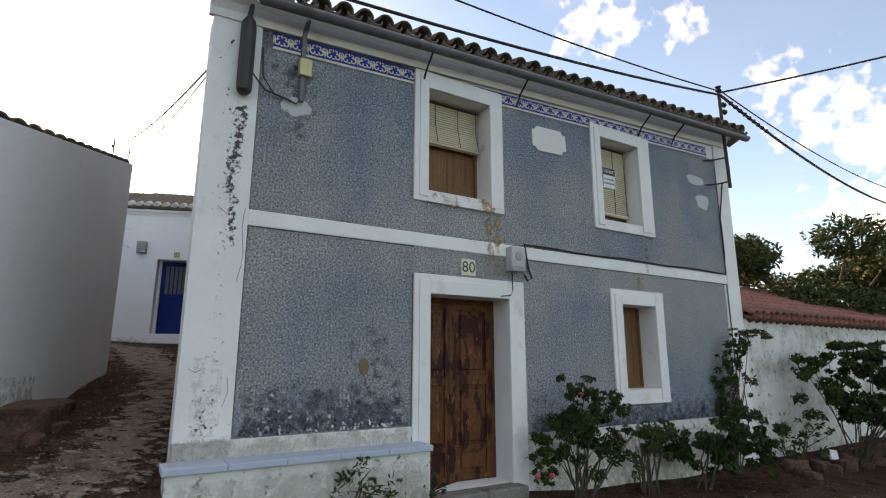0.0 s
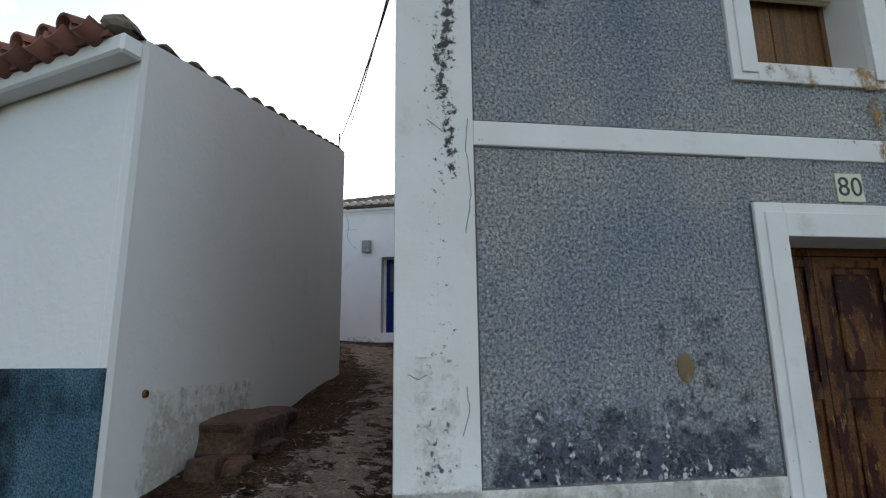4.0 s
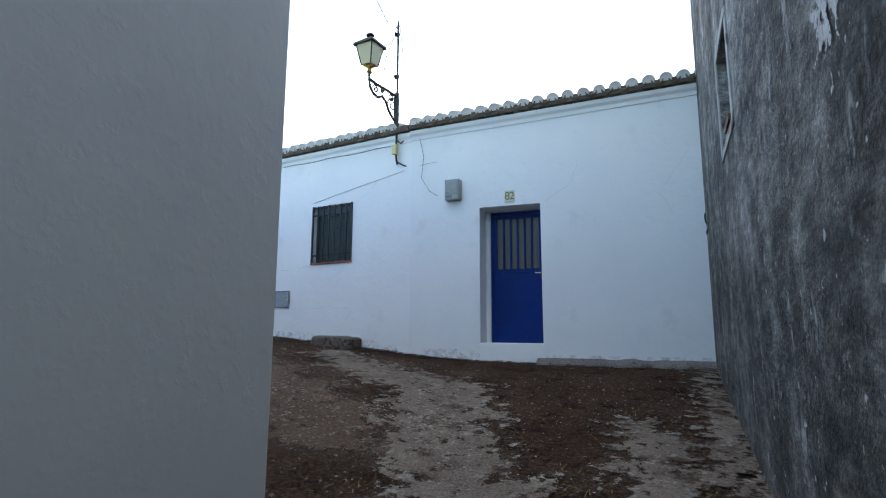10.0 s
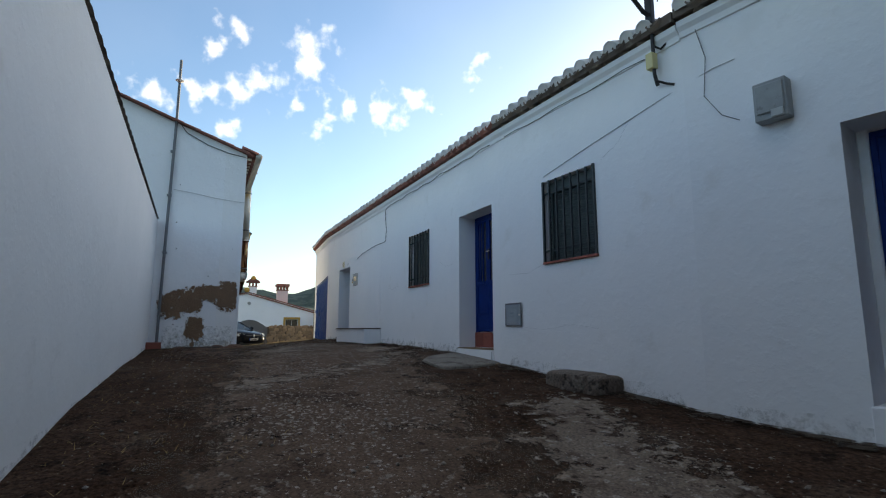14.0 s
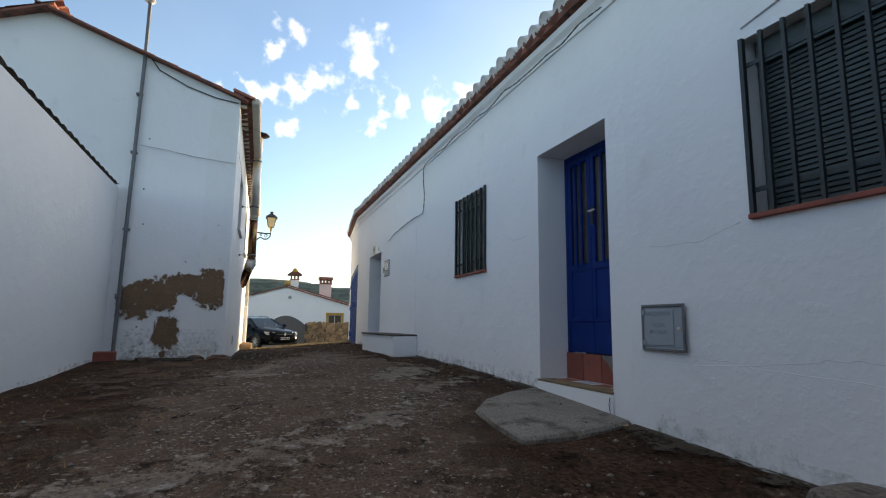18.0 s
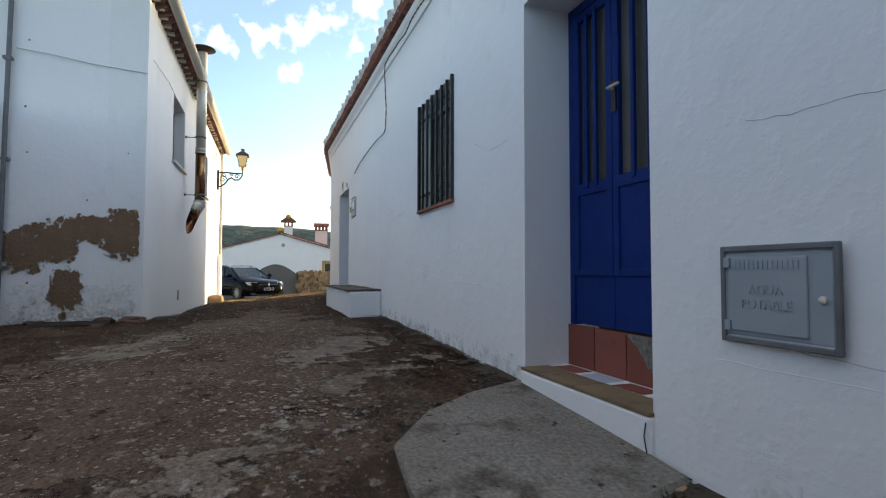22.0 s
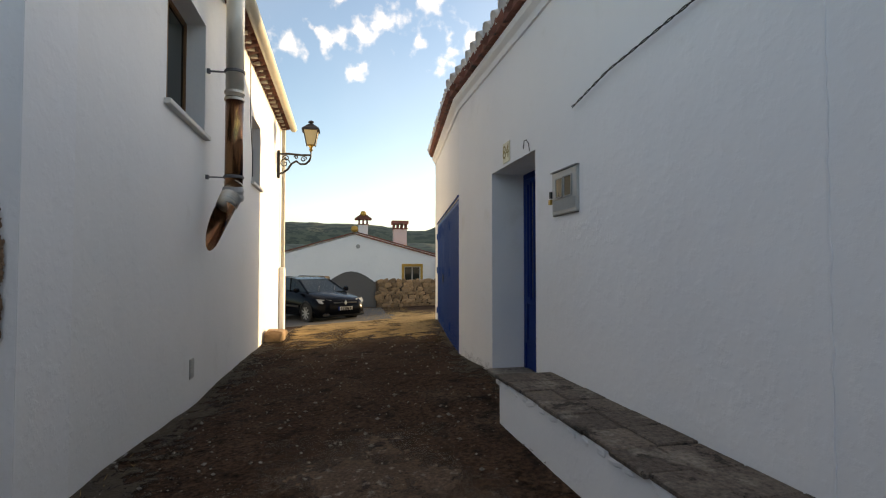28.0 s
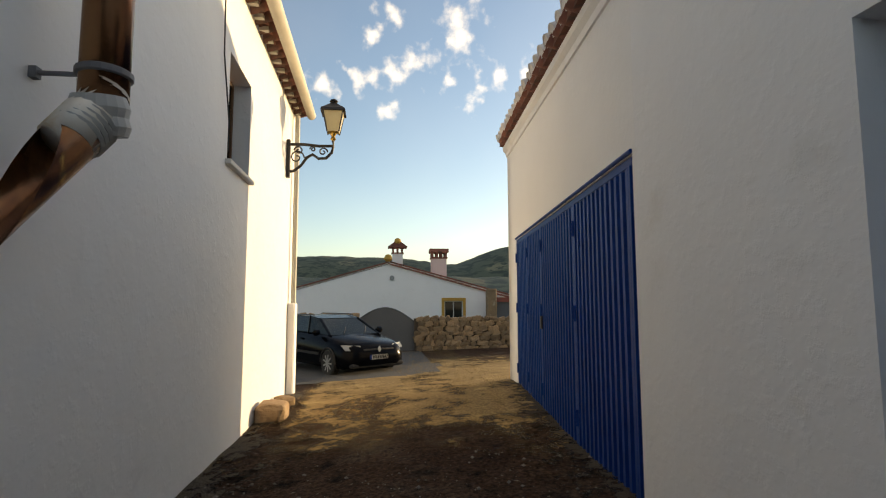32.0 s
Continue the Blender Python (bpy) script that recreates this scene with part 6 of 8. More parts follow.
mbx = empty("mailbox", row_frame(2) @ pose(row_s(2, -20.77), 0.18, 3.86), "cream metal mailbox hung on the blue door", "mailbox")
part("body", boxes((-0.11, 0.11, -0.05, 0.05, 0, 0.36)), "mailbox", mbx, bevel=0.006)
bm = bmesh.new()
prism(bm, [(-0.14, 0.42), (0.14, 0.42), (0.14, 0.44), (0, 0.51), (-0.14, 0.44)], -0.08, 0.06)
part("lid", bm, "mailbox", mbx)
part("key_tab", boxes((-0.02, 0.02, -0.055, -0.05, -0.02, 0.01)), "brass", mbx)
part("hook", boxes((-0.05, 0.05, 0.05, 0.19, 0.3, 0.32)), "iron", mbx)


def barred_window(i, xw0, xw1, z0, z1, label):
    w, h = row_s(i, xw1) - row_s(i, xw0), z1 - z0
    g = empty("window_row", row_frame(i) @ pose(row_s(i, xw0), 0, z0), label, "window", kind="structure")
    cage = part("grille_frame", boxes((0, 0.028, -0.03, 0.0, 0, h), (w - 0.028, w, -0.03, 0.0, 0, h)), "grille", g)
    for k in range(1, 7):
        x = w * k / 7
        part("bar", boxes((x - 0.011, x + 0.011, -0.026, -0.004, -0.005, h - 0.005)), "grille", cage)
    for z in (h * 0.13, h * 0.84):
        part("cross_rail", boxes((0.028, w - 0.028, -0.004, 0.006, z - 0.014, z + 0.014)), "grille", cage)
    part("red_sill", boxes((-0.01, w + 0.01, -0.035, 0.2, -0.03, 0.0)), "terracotta", g, "red tile sill", 0.004)
    sh = part("shutter_box", boxes((0.02, w - 0.02, 0.1, 0.2, h - 0.16, h - 0.005)), "slat", g)
    shut = part("roller_shutter", boxes((0.02, w - 0.02, 0.16, 0.18, 0.0, h - 0.15)), "grille", g, "dark slatted roller shutter")
    n = 30
    for k in range(n):
        z = (h - 0.16) * k / n
        part("slat", boxes((0.06, w - 0.02, 0.135, 0.16, z + 0.004, z + (h - 0.16) / n - 0.007)), "slat", shut)
    part("shutter_guide", boxes((0.02, 0.06, 0.11, 0.17, 0.0, h - 0.15)), "slat", shut)
    return g


barred_window(1, -11.21, -10.21, 3.81, 4.94, "barred window with a closed dark slatted shutter")
barred_window(2, -15.99, -14.96, 3.83, 4.93, "barred window with a closed dark slatted shutter")


def garage_door():
    i = 3
    x0, x1 = row_s(3, -28.24), row_s(3, -23.42)
    d = empty("garage_door", row_frame(3) @ pose(x0, 0.012, 2.42), "wide blue ribbed metal garage door of four leaves", "garage door")
    w, h = x1 - x0, 2.30
    part("frame", boxes((0, 0.05, 0.0, 0.06, 0, h), (w - 0.05, w, 0.0, 0.06, 0, h), (0.05, w - 0.05, 0.0, 0.06, h - 0.06, h)), "garage_blue", d, bevel=0.004)
    edges = [0.05, 0.95, 1.9, 3.4, w - 0.05]
    for a, b in zip(edges, edges[1:]):
        bm = bmesh.new()
        n = int((b - a - 0.06) / 0.105)
        pts = []
        for k in range(n):
            s = a + 0.03 + (b - a - 0.06) * k / n
            q = (b - a - 0.06) / n
            pts += [(s, 0.02), (s + q * 0.4, 0.02), (s + q * 0.5, -0.012), (s + q * 0.9, -0.012)]
        pts.append((b - 0.03, 0.02))
        lo = [bm.verts.new((x, y, 0.02)) for x, y in pts]
        hi = [bm.verts.new((x, y, h - 0.07)) for x, y in pts]
        for k in range(len(pts) - 1):
            bm.faces.new((lo[k], lo[k + 1], hi[k + 1], hi[k]))
        leaf = part("ribbed_leaf", bm, "garage_blue", d)
        part("stile", boxes((a, a + 0.035, -0.014, 0.03, 0.01, h - 0.06)), "garage_blue", leaf, bevel=0.003)
        part("stile", boxes((b - 0.035, b, -0.014, 0.03, 0.01, h - 0.06)), "garage_blue", leaf, bevel=0.003)
        for z in (0.3, h * 0.52, h - 0.35):
            part("hinge", tubes([(a, -0.02, z), (a, -0.02, z + 0.14)], r=0.016, n=7), "garage_blue", leaf)
    part("latch", boxes((1.86, 1.94, -0.03, -0.012, 1.05, 1.2)), "iron", d)
    part("top_guide", tubes([(0, -0.02, h + 0.02), (w, -0.02, h + 0.02)], r=0.015, n=6), "garage_blue", d)
    bk = part("garage_backing", boxes((x0, x1, 0.1, 0.14, 2.2, 4.75)), "gate")
    bk.matrix_world = row_frame(3)
    tagged(bk, "dark closed back of the garage door", "wall", kind="structure")


garage_door()


def bench():
    m = row_frame(2)
    x0, x1 = row_s(2, -20.35), row_s(2, -17.8)
    b = empty("masonry_bench", m, "whitewashed masonry bench with a worn dark tiled top", "bench")
    part("bench_body", boxes((x0, x1, -0.44, 0.0, 2.2, 2.93)), "white", b, bevel=0.025)
    rng = random.Random(31)
    for k in range(16):
        q = x0 + 0.05 + (x1 - x0 - 0.1) * k / 15 + rng.uniform(-0.05, 0.05)
        part("render_lump", spun([(0.02, 0), (0.05, 0.015), (0.055, 0.035), (0.03, 0.06)], 7), "white", b).matrix_local = pose(q, -0.425, 2.865, 0, rng.uniform(-15, 15), 0) @ Matrix.Diagonal((rng.uniform(1.0, 2.4), 0.5, rng.uniform(0.7, 1.2), 1))
    n = 9
    for k in range(n):
        a, q = x0 + (x1 - x0) * k / n, (x1 - x0) / n
        split = -0.235 + rng.uniform(-0.03, 0.03)
        for y0, y1 in ((-0.47 + rng.uniform(-0.012, 0.012), split), (split + 0.006, -0.004)):
            part("top_tile", boxes((a + 0.004, a + q - rng.uniform(0.003, 0.009), y0, y1, 2.925, 2.953 + rng.uniform(-0.004, 0.004))), "bench_top", b, bevel=0.006)


bench()


def wall_box(m, w, h, d, mat, name, label, category):
    b = empty(name, m, label, category)
    part("case", boxes((0, w, -d, 0, 0, h)), mat, b, bevel=0.008)
    return b


b = wall_box(row_frame(0) @ pose(row_s(0, -8.23), 0, 4.73), 0.27, 0.36, 0.13, "box_grey", "meter_box", "weathered grey electricity meter box on the white wall", "meter box")
part("lid", boxes((0.02, 0.25, -0.145, -0.13, 0.06, 0.33)), "box_grey", b, bevel=0.008)
part("seal", boxes((0.14, 0.24, -0.15, -0.12, 0.01, 0.08)), "box_white", b, bevel=0.004)
b = wall_box(row_frame(2) @ pose(row_s(2, -20.28), 0.024, 4.17), 0.42, 0.33, 0.045, "box_white", "meter_cabinet", "pale meter cabinet with two dark windows tinted by a painted yellowish reflection", "meter cabinet")
for x in (0.09, 0.235):
    part("meter_window", boxes((x, x + 0.11, -0.052, -0.044, 0.13, 0.27)), "amber_glass", b, bevel=0.003)
    part("window_rim", boxes((x - 0.008, x, -0.056, -0.044, 0.122, 0.278), (x + 0.11, x + 0.118, -0.056, -0.044, 0.122, 0.278), (x, x + 0.11, -0.056, -0.044, 0.27, 0.278), (x, x + 0.11, -0.056, -0.044, 0.122, 0.13)), "box_grey", b)
for k in range(24):
    part("rib", boxes((0.03 + k * 0.0155, 0.036 + k * 0.0155, -0.049, -0.044, 0.03, 0.11)), "box_white", b)
part("top_lip", boxes((-0.008, 0.428, -0.056, 0.0, 0.33, 0.338)), "box_grey", b)
# black strip below the case draws its shadow on the wall
part("shadow_gap", boxes((0.005, 0.415, -0.04, 0.0, -0.006, 0.0)), "iron", b)
part("latch", boxes((-0.022, 0.004, -0.06, -0.03, 0.14, 0.19)), "iron", b)
part("padlock", boxes((-0.03, 0.004, -0.065, -0.04, 0.09, 0.13)), "brass", b, bevel=0.004)
b = wall_box(row_frame(2) @ pose(row_s(2, -12.14), 0, 2.975), 0.38, 0.295, 0.006, "box_blue", "water_cabinet", "flush blue-grey water meter cabinet door lettered in relief", "cabinet")
part("rim", boxes((-0.02, 0.0, -0.014, 0, -0.02, 0.315), (0.38, 0.4, -0.014, 0, -0.02, 0.315), (0.0, 0.38, -0.014, 0, 0.295, 0.315), (0.0, 0.38, -0.014, 0, -0.02, 0.0)), "zinc", b, bevel=0.003)
part("door_plate", boxes((0.025, 0.3, -0.014, -0.005, 0.02, 0.275)), "box_blue", b, bevel=0.003)
for k in range(14):
    part("vent_slit", boxes((0.04 + k * 0.0175, 0.049 + k * 0.0175, -0.017, -0.013, 0.235, 0.262)), "box_blue", b)
text_part("lettering", "AGUA", 0.045, "box_blue", b, pose(0.16, -0.0155, 0.165), 0.002)
text_part("lettering", "POTABLE", 0.045, "box_blue", b, pose(0.16, -0.0155, 0.115), 0.002)
part("lock", spun([(0.014, 0), (0.012, 0.008), (0.005, 0.01)], 12), "steel", b).matrix_local = pose(0.345, -0.006, 0.14, 90)
for z in (0.02, 0.24):
    part("hinge", boxes((0.0, 0.022, -0.018, -0.004, z, z + 0.035)), "box_blue", b)
number_plate(row_frame(0) @ pose(row_s(0, -7.15), 0, 4.735), "82", "olive_ink", 1, 0.17, 0.2)
number_plate(row_frame(2) @ pose(row_s(2, -21.40), 0, 4.91), "84", "olive_ink", 2, 0.2, 0.2)


def lantern_lamp(m, reach, label, pole=None):
    """A wrought-iron wall bracket that carries a four-sided lantern; x runs out from the wall."""
    t = empty("street_lamp", m, label, "street lamp", "lanterns of the lane")
    br = part("bracket", tubes([(0, 0, 0.36), (reach * 0.35, 0, 0.37), (reach * 0.7, 0, 0.35), (reach, 0, 0.36), (reach, 0, 0.46)], [(0, 0, -0.12), (reach * 0.14, 0, -0.1), (reach * 0.3, 0, 0.0), (reach * 0.42, 0, 0.14), (reach * 0.55, 0, 0.2), (reach * 0.68, 0, 0.13), (reach * 0.85, 0, 0.14), (reach * 0.97, 0, 0.24), (reach, 0, 0.36)], r=0.026, n=6), "iron", t)
    part("wall_plate", boxes((-0.012, 0.045, -0.045, 0.045, -0.22, 0.44)), "iron", t, bevel=0.006)
    for cx, cz, r, sgn in ((reach * 0.2, 0.14, 0.13, 1), (reach * 0.24, 0.26, 0.08, -1), (reach * 0.78, 0.25, 0.08, 1), (reach * 0.55, 0.29, 0.05, -1)):
        pts = [(cx + sgn * r * (1 - k / 16) * math.cos(k * 0.62), 0, cz + r * (1 - k / 16) * math.sin(k * 0.62)) for k in range(14)]
        part("scroll", tubes(pts, r=0.014, n=5), "iron", br)
    cx, z0 = reach, 0.45
    lan = part("lantern_base", spun([(0.02, 0), (0.05, 0.03), (0.03, 0.08), (0.06, 0.13), (0.11, 0.15)], 8), "brass", t)
    lan.matrix_local = pose(cx, 0, z0)
    b0, b1, h = 0.10, 0.17, 0.35
    bm = bmesh.new()
    lo = [bm.verts.new((sx * b0, sy * b0, 0.15)) for sx, sy in ((-1, -1), (1, -1), (1, 1), (-1, 1))]
    hi = [bm.verts.new((sx * b1, sy * b1, 0.15 + h)) for sx, sy in ((-1, -1), (1, -1), (1, 1), (-1, 1))]
    for k in range(4):
        bm.faces.new((lo[k], lo[(k + 1) % 4], hi[(k + 1) % 4], hi[k]))
    bm.faces.new(lo[::-1]), bm.faces.new(hi)
    part("glass", bm, "lantern", lan, "cream frosted lantern glass")
    for sx, sy in ((-1, -1), (1, -1), (1, 1), (-1, 1)):
        part("corner_bar", tubes([(sx * b0, sy * b0, 0.14), (sx * b1, sy * b1, 0.16 + h)], r=0.012, n=5), "iron", lan)
    bm = bmesh.new()
    r0 = [bm.verts.new((sx * 0.21, sy * 0.21, 0.15 + h - 0.01)) for sx, sy in ((-1, -1), (1, -1), (1, 1), (-1, 1))]
    r1 = [bm.verts.new((sx * 0.195, sy * 0.195, 0.15 + h + 0.035)) for sx, sy in ((-1, -1), (1, -1), (1, 1), (-1, 1))]
    r2 = [bm.verts.new((sx * 0.05, sy * 0.05, 0.15 + h + 0.16)) for sx, sy in ((-1, -1), (1, -1), (1, 1), (-1, 1))]
    for a, c in ((r0, r1), (r1, r2)):
        for k in range(4):
            bm.faces.new((a[k], a[(k + 1) % 4], c[(k + 1) % 4], c[k]))
    bm.faces.new(r0[::-1]), bm.faces.new(r2)
    part("cap", bm, "iron", lan)
    part("finial", spun([(0.05, 0), (0.03, 0.03), (0.075, 0.05), (0.06, 0.08), (0.02, 0.1)], 10), "iron", lan).matrix_local = pose(0, 0, 0.30 + h)
    return t


LA = row_frame(1) @ pose(row_s(1, -9.17), 0, 6.42)
la = lantern_lamp(LA @ pose(0, -0.1, 0, 0, 0, -90), 0.85, "black iron lantern on a scrolled wall bracket above the terrace")
pa = empty("lamp_pole", row_frame(1) @ pose(row_s(1, -9.17), -0.1, 0), "thin iron pole rising past the eave", "pole")
part("post", tubes([(0, 0.04, 5.5), (0, 0, 5.62), (0, 0, 8.3)], r=0.02, n=7), "iron", pa)
part("stay", tubes([(0, 0, 5.95), (0.06, 0.05, 5.9), (0.14, 0.1, 5.98)], r=0.014, n=5), "iron", pa)
part("stay", tubes([(0, 0, 5.55), (0.08, 0.08, 5.5), (0.16, 0.1, 5.46)], r=0.014, n=5), "iron", pa)
part("junction_box", boxes((-0.06, 0.03, -0.06, 0.03, 5.68, 5.86)), "mailbox", pa, bevel=0.006)
for z in (7.2, 8.05):
    part("spool", spun([(0.05, 0), (0.025, 0.03), (0.05, 0.06)], 8), "iron", pa).matrix_local = pose(-0.05, 0, z, 0, 90, 0)
def twisted(pts, r, turn=0.05, seed=0):
    """Two strands wound round each other along points, with small slack."""
    pts = [Vector(p) for p in pts]
    line = []
    for a, b in zip(pts, pts[1:]):
        n = max(2, int((b - a).length / 0.025))
        line += [a.lerp(b, k / n) for k in range(n)]
    line.append(pts[-1])
    out = []
    for ph in (0.0, math.pi):
        out.append([p + Vector((0.0, -0.9 * r * math.cos(k * 0.025 / turn * math.pi + ph), 1.1 * r * math.sin(k * 0.025 / turn * math.pi + ph) + 0.02 * noise.noise((k * 0.06, seed, 0)))) for k, p in enumerate(line)])
    return tubes(*out, r=r, n=4)


rp = lambda i, x, y, z: tuple(row_frame(i) @ Vector((row_s(i, x), y, z)))
cable("lamp_cable", [rp(1, -9.2, -0.12, 8.1), rp(1, -9.3, -0.3, 7.5), rp(1, -9.2, -0.5, 7.0)], 0.008, "thin cable looping down to the lantern")
cable("lamp_cable", [rp(1, -9.12, -0.12, 8.2), rp(1, -8.98, -0.14, 7.2), rp(1, -9.05, -0.13, 6.4)], 0.008, "thin cable hanging beside the pole")
cable("overhead_cable", sag(rp(1, -9.17, -0.1, 8.1), wp(-0.3, -0.1, 4.9), 0.3, 20), 0.012, "thin cable slung between the lamp pole and the house corner")
cable("overhead_cable", sag(rp(1, -9.17, -0.1, 7.9), wp(-0.4, -0.05, 4.7), 0.5, 20), 0.007, "thin sagging cable between the lamp pole and the house corner")
cable("wall_cable", [rp(0, -8.75, -0.02, 6.0), rp(0, -8.66, -0.02, 5.6), rp(0, -8.7, -0.02, 5.2), rp(0, -8.55, -0.02, 4.95), rp(0, -8.4, -0.015, 4.85)], 0.004, "loose cable end dangling on the white wall")
cable("wall_cable", [rp(1, -11.2, -0.006, 5.02), rp(1, -10.2, -0.006, 5.2), rp(1, -9.2, -0.006, 5.36), rp(0, -8.6, -0.008, 5.46), rp(0, -8.4, -0.008, 5.47)], 0.006, "cable painted over on the white wall", "cable_white")
tagged(part("wall_cable", twisted([rp(2, -12.4 - 0.3 * k, -0.1 - 0.01 * math.sin(k * 1.3), 5.86 + 0.018 * math.sin(k * 2.3)) for k in range(17)] + [rp(2, -17.48, -0.05, 5.84), rp(2, -17.52, -0.03, 5.6), rp(2, -17.46, -0.03, 5.35), rp(2, -17.5, -0.03, 5.1), rp(2, -17.56, -0.03, 5.06), rp(2, -18.2, -0.03, 5.07), rp(2, -18.8, -0.03, 5.04), rp(2, -19.4, -0.03, 5.0), rp(2, -19.9, -0.03, 4.92)], 0.0045, 0.11, 3), "cable"), "twisted black cable sagging along the white wall", "cable")
cable("wall_cable", [rp(1, -9.3 - 0.3 * k, -0.09, 5.86 + 0.015 * math.sin(k * 1.7)) for k in range(10)], 0.005, "dark cable clipped under the cornice")


# ---- the gabled house ----
def stain(name, m, x0, x1, z0, z1, inside, mat, label, cell=0.06, off=-0.005):
    """A thin skin on a wall; the attribute cover says how much of it is stained."""
    nx, nz = max(2, int((x1 - x0) / cell)), max(2, int((z1 - z0) / cell))
    dx, dz = (x1 - x0) / nx, (z1 - z0) / nz
    co = [(x0 + i * dx, off, z0 + j * dz) for j in range(nz + 1) for i in range(nx + 1)]
    edge = lambda x, z: min(1.0, min(x - x0, x1 - x, z1 - z) / (2.5 * cell))
    val = [inside(x, z) - 2.0 * (1 - edge(x, z)) for x, y, z in co]
    fs = [q for q in ((j * (nx + 1) + i, j * (nx + 1) + i + 1, (j + 1) * (nx + 1) + i + 1, (j + 1) * (nx + 1) + i) for j in range(nz) for i in range(nx)) if max(val[k] for k in q) > -1.4]
    me = bpy.data.meshes.new(name)
    me.from_pydata(co, [], fs)
    at = me.attributes.new("cover", "FLOAT", "POINT")
    at.data.foreach_set("value", val)
    me.materials.append(MW[mat])
    ob = new(name, me)
    ob.matrix_world = m
    return tagged(ob, label, "stain", kind="structure")


def left_house_things():
    m = plan_frame(LC, LE)
    for x0, x1, z0, z1 in ((2.1, 3.42, 5.25, 6.5), (6.58, 7.52, 5.23, 6.38)):
        w, h = x1 - x0, z1 - z0
        g = empty("window_left_house", m @ pose(x0, 0.2, z0), "small deep-set window with a dark frame", "window", kind="structure")
        part("window_frame", boxes((0, 0.05, 0, 0.05, 0, h), (w - 0.05, w, 0, 0.05, 0, h), (0.05, w - 0.05, 0, 0.05, h - 0.05, h), (0.05, w - 0.05, 0, 0.05, 0, 0.05), (w / 2 - 0.025, w / 2 + 0.025, 0, 0.05, 0.05, h - 0.05)), "shutter_wood", g)
        for a, b in ((0.05, w / 2 - 0.025), (w / 2 + 0.025, w - 0.05)):
            part("pane", boxes((a, b, 0.02, 0.026, 0.05, h - 0.05)), "carglass", g)
        part("window_sill", boxes((-0.06, w + 0.06, -0.26, 0.0, -0.05, 0.0)), "marble", g, bevel=0.006)
    # flue pipe with its slanting cowl end
    f = empty("flue_pipe", pose(-22.72, 12.66, 0), "stainless flue pipe discoloured brown by soot and heat", "flue pipe")
    part("pipe", tubes([(0, 0, 4.66), (0, 0, 5.75)], r=0.1, n=16), "rust", f, "soot-browned lower section", smooth=True)
    part("pipe", tubes([(0, 0, 5.72), (0, 0, 7.85)], r=0.102, n=16), "steel", f, "bright steel upper section", smooth=True)
    for z in (5.68, 5.76, 7.0):
        part("joint_ring", spun([(0.112, 0), (0.112, 0.03)], 18), "steel", f).matrix_local = pose(0, 0, z)
    part("elbow_wrap", spun([(0.105, 0), (0.12, 0.04), (0.11, 0.08), (0.12, 0.12), (0.105, 0.17)], 18), "box_white", f).matrix_local = pose(0.0, 0, 4.52, 0, 12, 0)
    part("elbow", tubes([(0, 0, 4.72), (0.06, -0.02, 4.58), (0.16, -0.05, 4.44)], r=0.108, n=14), "steel", f, smooth=True)
    bm = bmesh.new()
    axis = Vector((0.42, -0.13, -0.5)).normalized()
    side = axis.cross(Vector((0, 0, 1))).normalized()
    lift = side.cross(axis)
    rings = []
    for at, lean in ((0.0, 0.0), (0.12, 0.0), (0.24, 0.08), (0.36, 0.2), (0.45, 0.3)):
        ring = []
        for k in range(20):
            q = 2 * math.pi * k / 20
            ring.append(bm.verts.new(Vector((0.05, -0.01, 4.57)) + axis * (at - lean * math.sin(q)) + (side * math.cos(q) + lift * math.sin(q)) * 0.1))
        rings.append(ring)
    for r0, r1 in zip(rings, rings[1:]):
        for k in range(20):
            bm.faces.new((r0[k], r0[(k + 1) % 20], r1[(k + 1) % 20], r1[k]))
    part("cowl", bm, "rust", f, "slant-cut rusty pipe end", smooth=True)
    for k in range(4):
        part("wire_wrap", spun([(0.104, -0.012), (0.114, 0), (0.104, 0.012)], 18), "box_white", f).matrix_local = Matrix.Translation(Vector((0.05, -0.01, 4.57)) + axis * (0.02 + 0.03 * k)) @ Vector((0, 0, 1)).rotation_difference(axis).to_matrix().to_4x4()
    part("rain_cap", spun([(0.13, 0), (0.26, 0.06), (0.25, 0.08), (0.1, 0.12)], 16), "iron", f).matrix_local = pose(0, 0, 7.86)
    for z in (4.78, 6.0, 7.2):
        part("clamp", spun([(0.104, 0), (0.114, 0.006), (0.114, 0.03), (0.104, 0.036)], 18), "zinc", f).matrix_local = pose(0, 0, z)
        part("bracket", boxes((-0.012, 0.012, -0.3, -0.1, z + 0.008, z + 0.022), (-0.02, 0.02, -0.31, -0.27, z - 0.01, z + 0.04)), "zinc", f)
    # gutter and downpipe
    g = empty("gutter", m @ pose(-0.05, -0.29, 7.35), "cream painted gutter under the eave", "gutter")
    part("channel", tubes([(0, 0, 0), (11.2, 0, -0.03)], r=0.085, n=12), "gutter_cream", g, smooth=True)
    for k in range(36):
        part("eave_block", boxes((0.1 + k * 0.31, 0.17 + k * 0.31, 0.17, 0.29, -0.09, -0.04)), "gutter_cream", g)
    d = empty("downpipe", m @ pose(10.85, -0.08, 0), "slim cream downpipe on the house corner", "downpipe")
    part("pipe", tubes([(0, 0, 3.7), (0, 0, 7.2)], r=0.045, n=8), "gutter_cream", d)
    part("lower_shoe", boxes((-0.16, 0.16, -0.05, 0.08, 2.0, 3.75)), "white2", d, bevel=0.02)
    d = empty("downpipe", plan_frame((LC.x, 4.6), LC) @ pose(6.12, -0.06, 0), "grey conduit rising up the gable past the roof", "conduit")
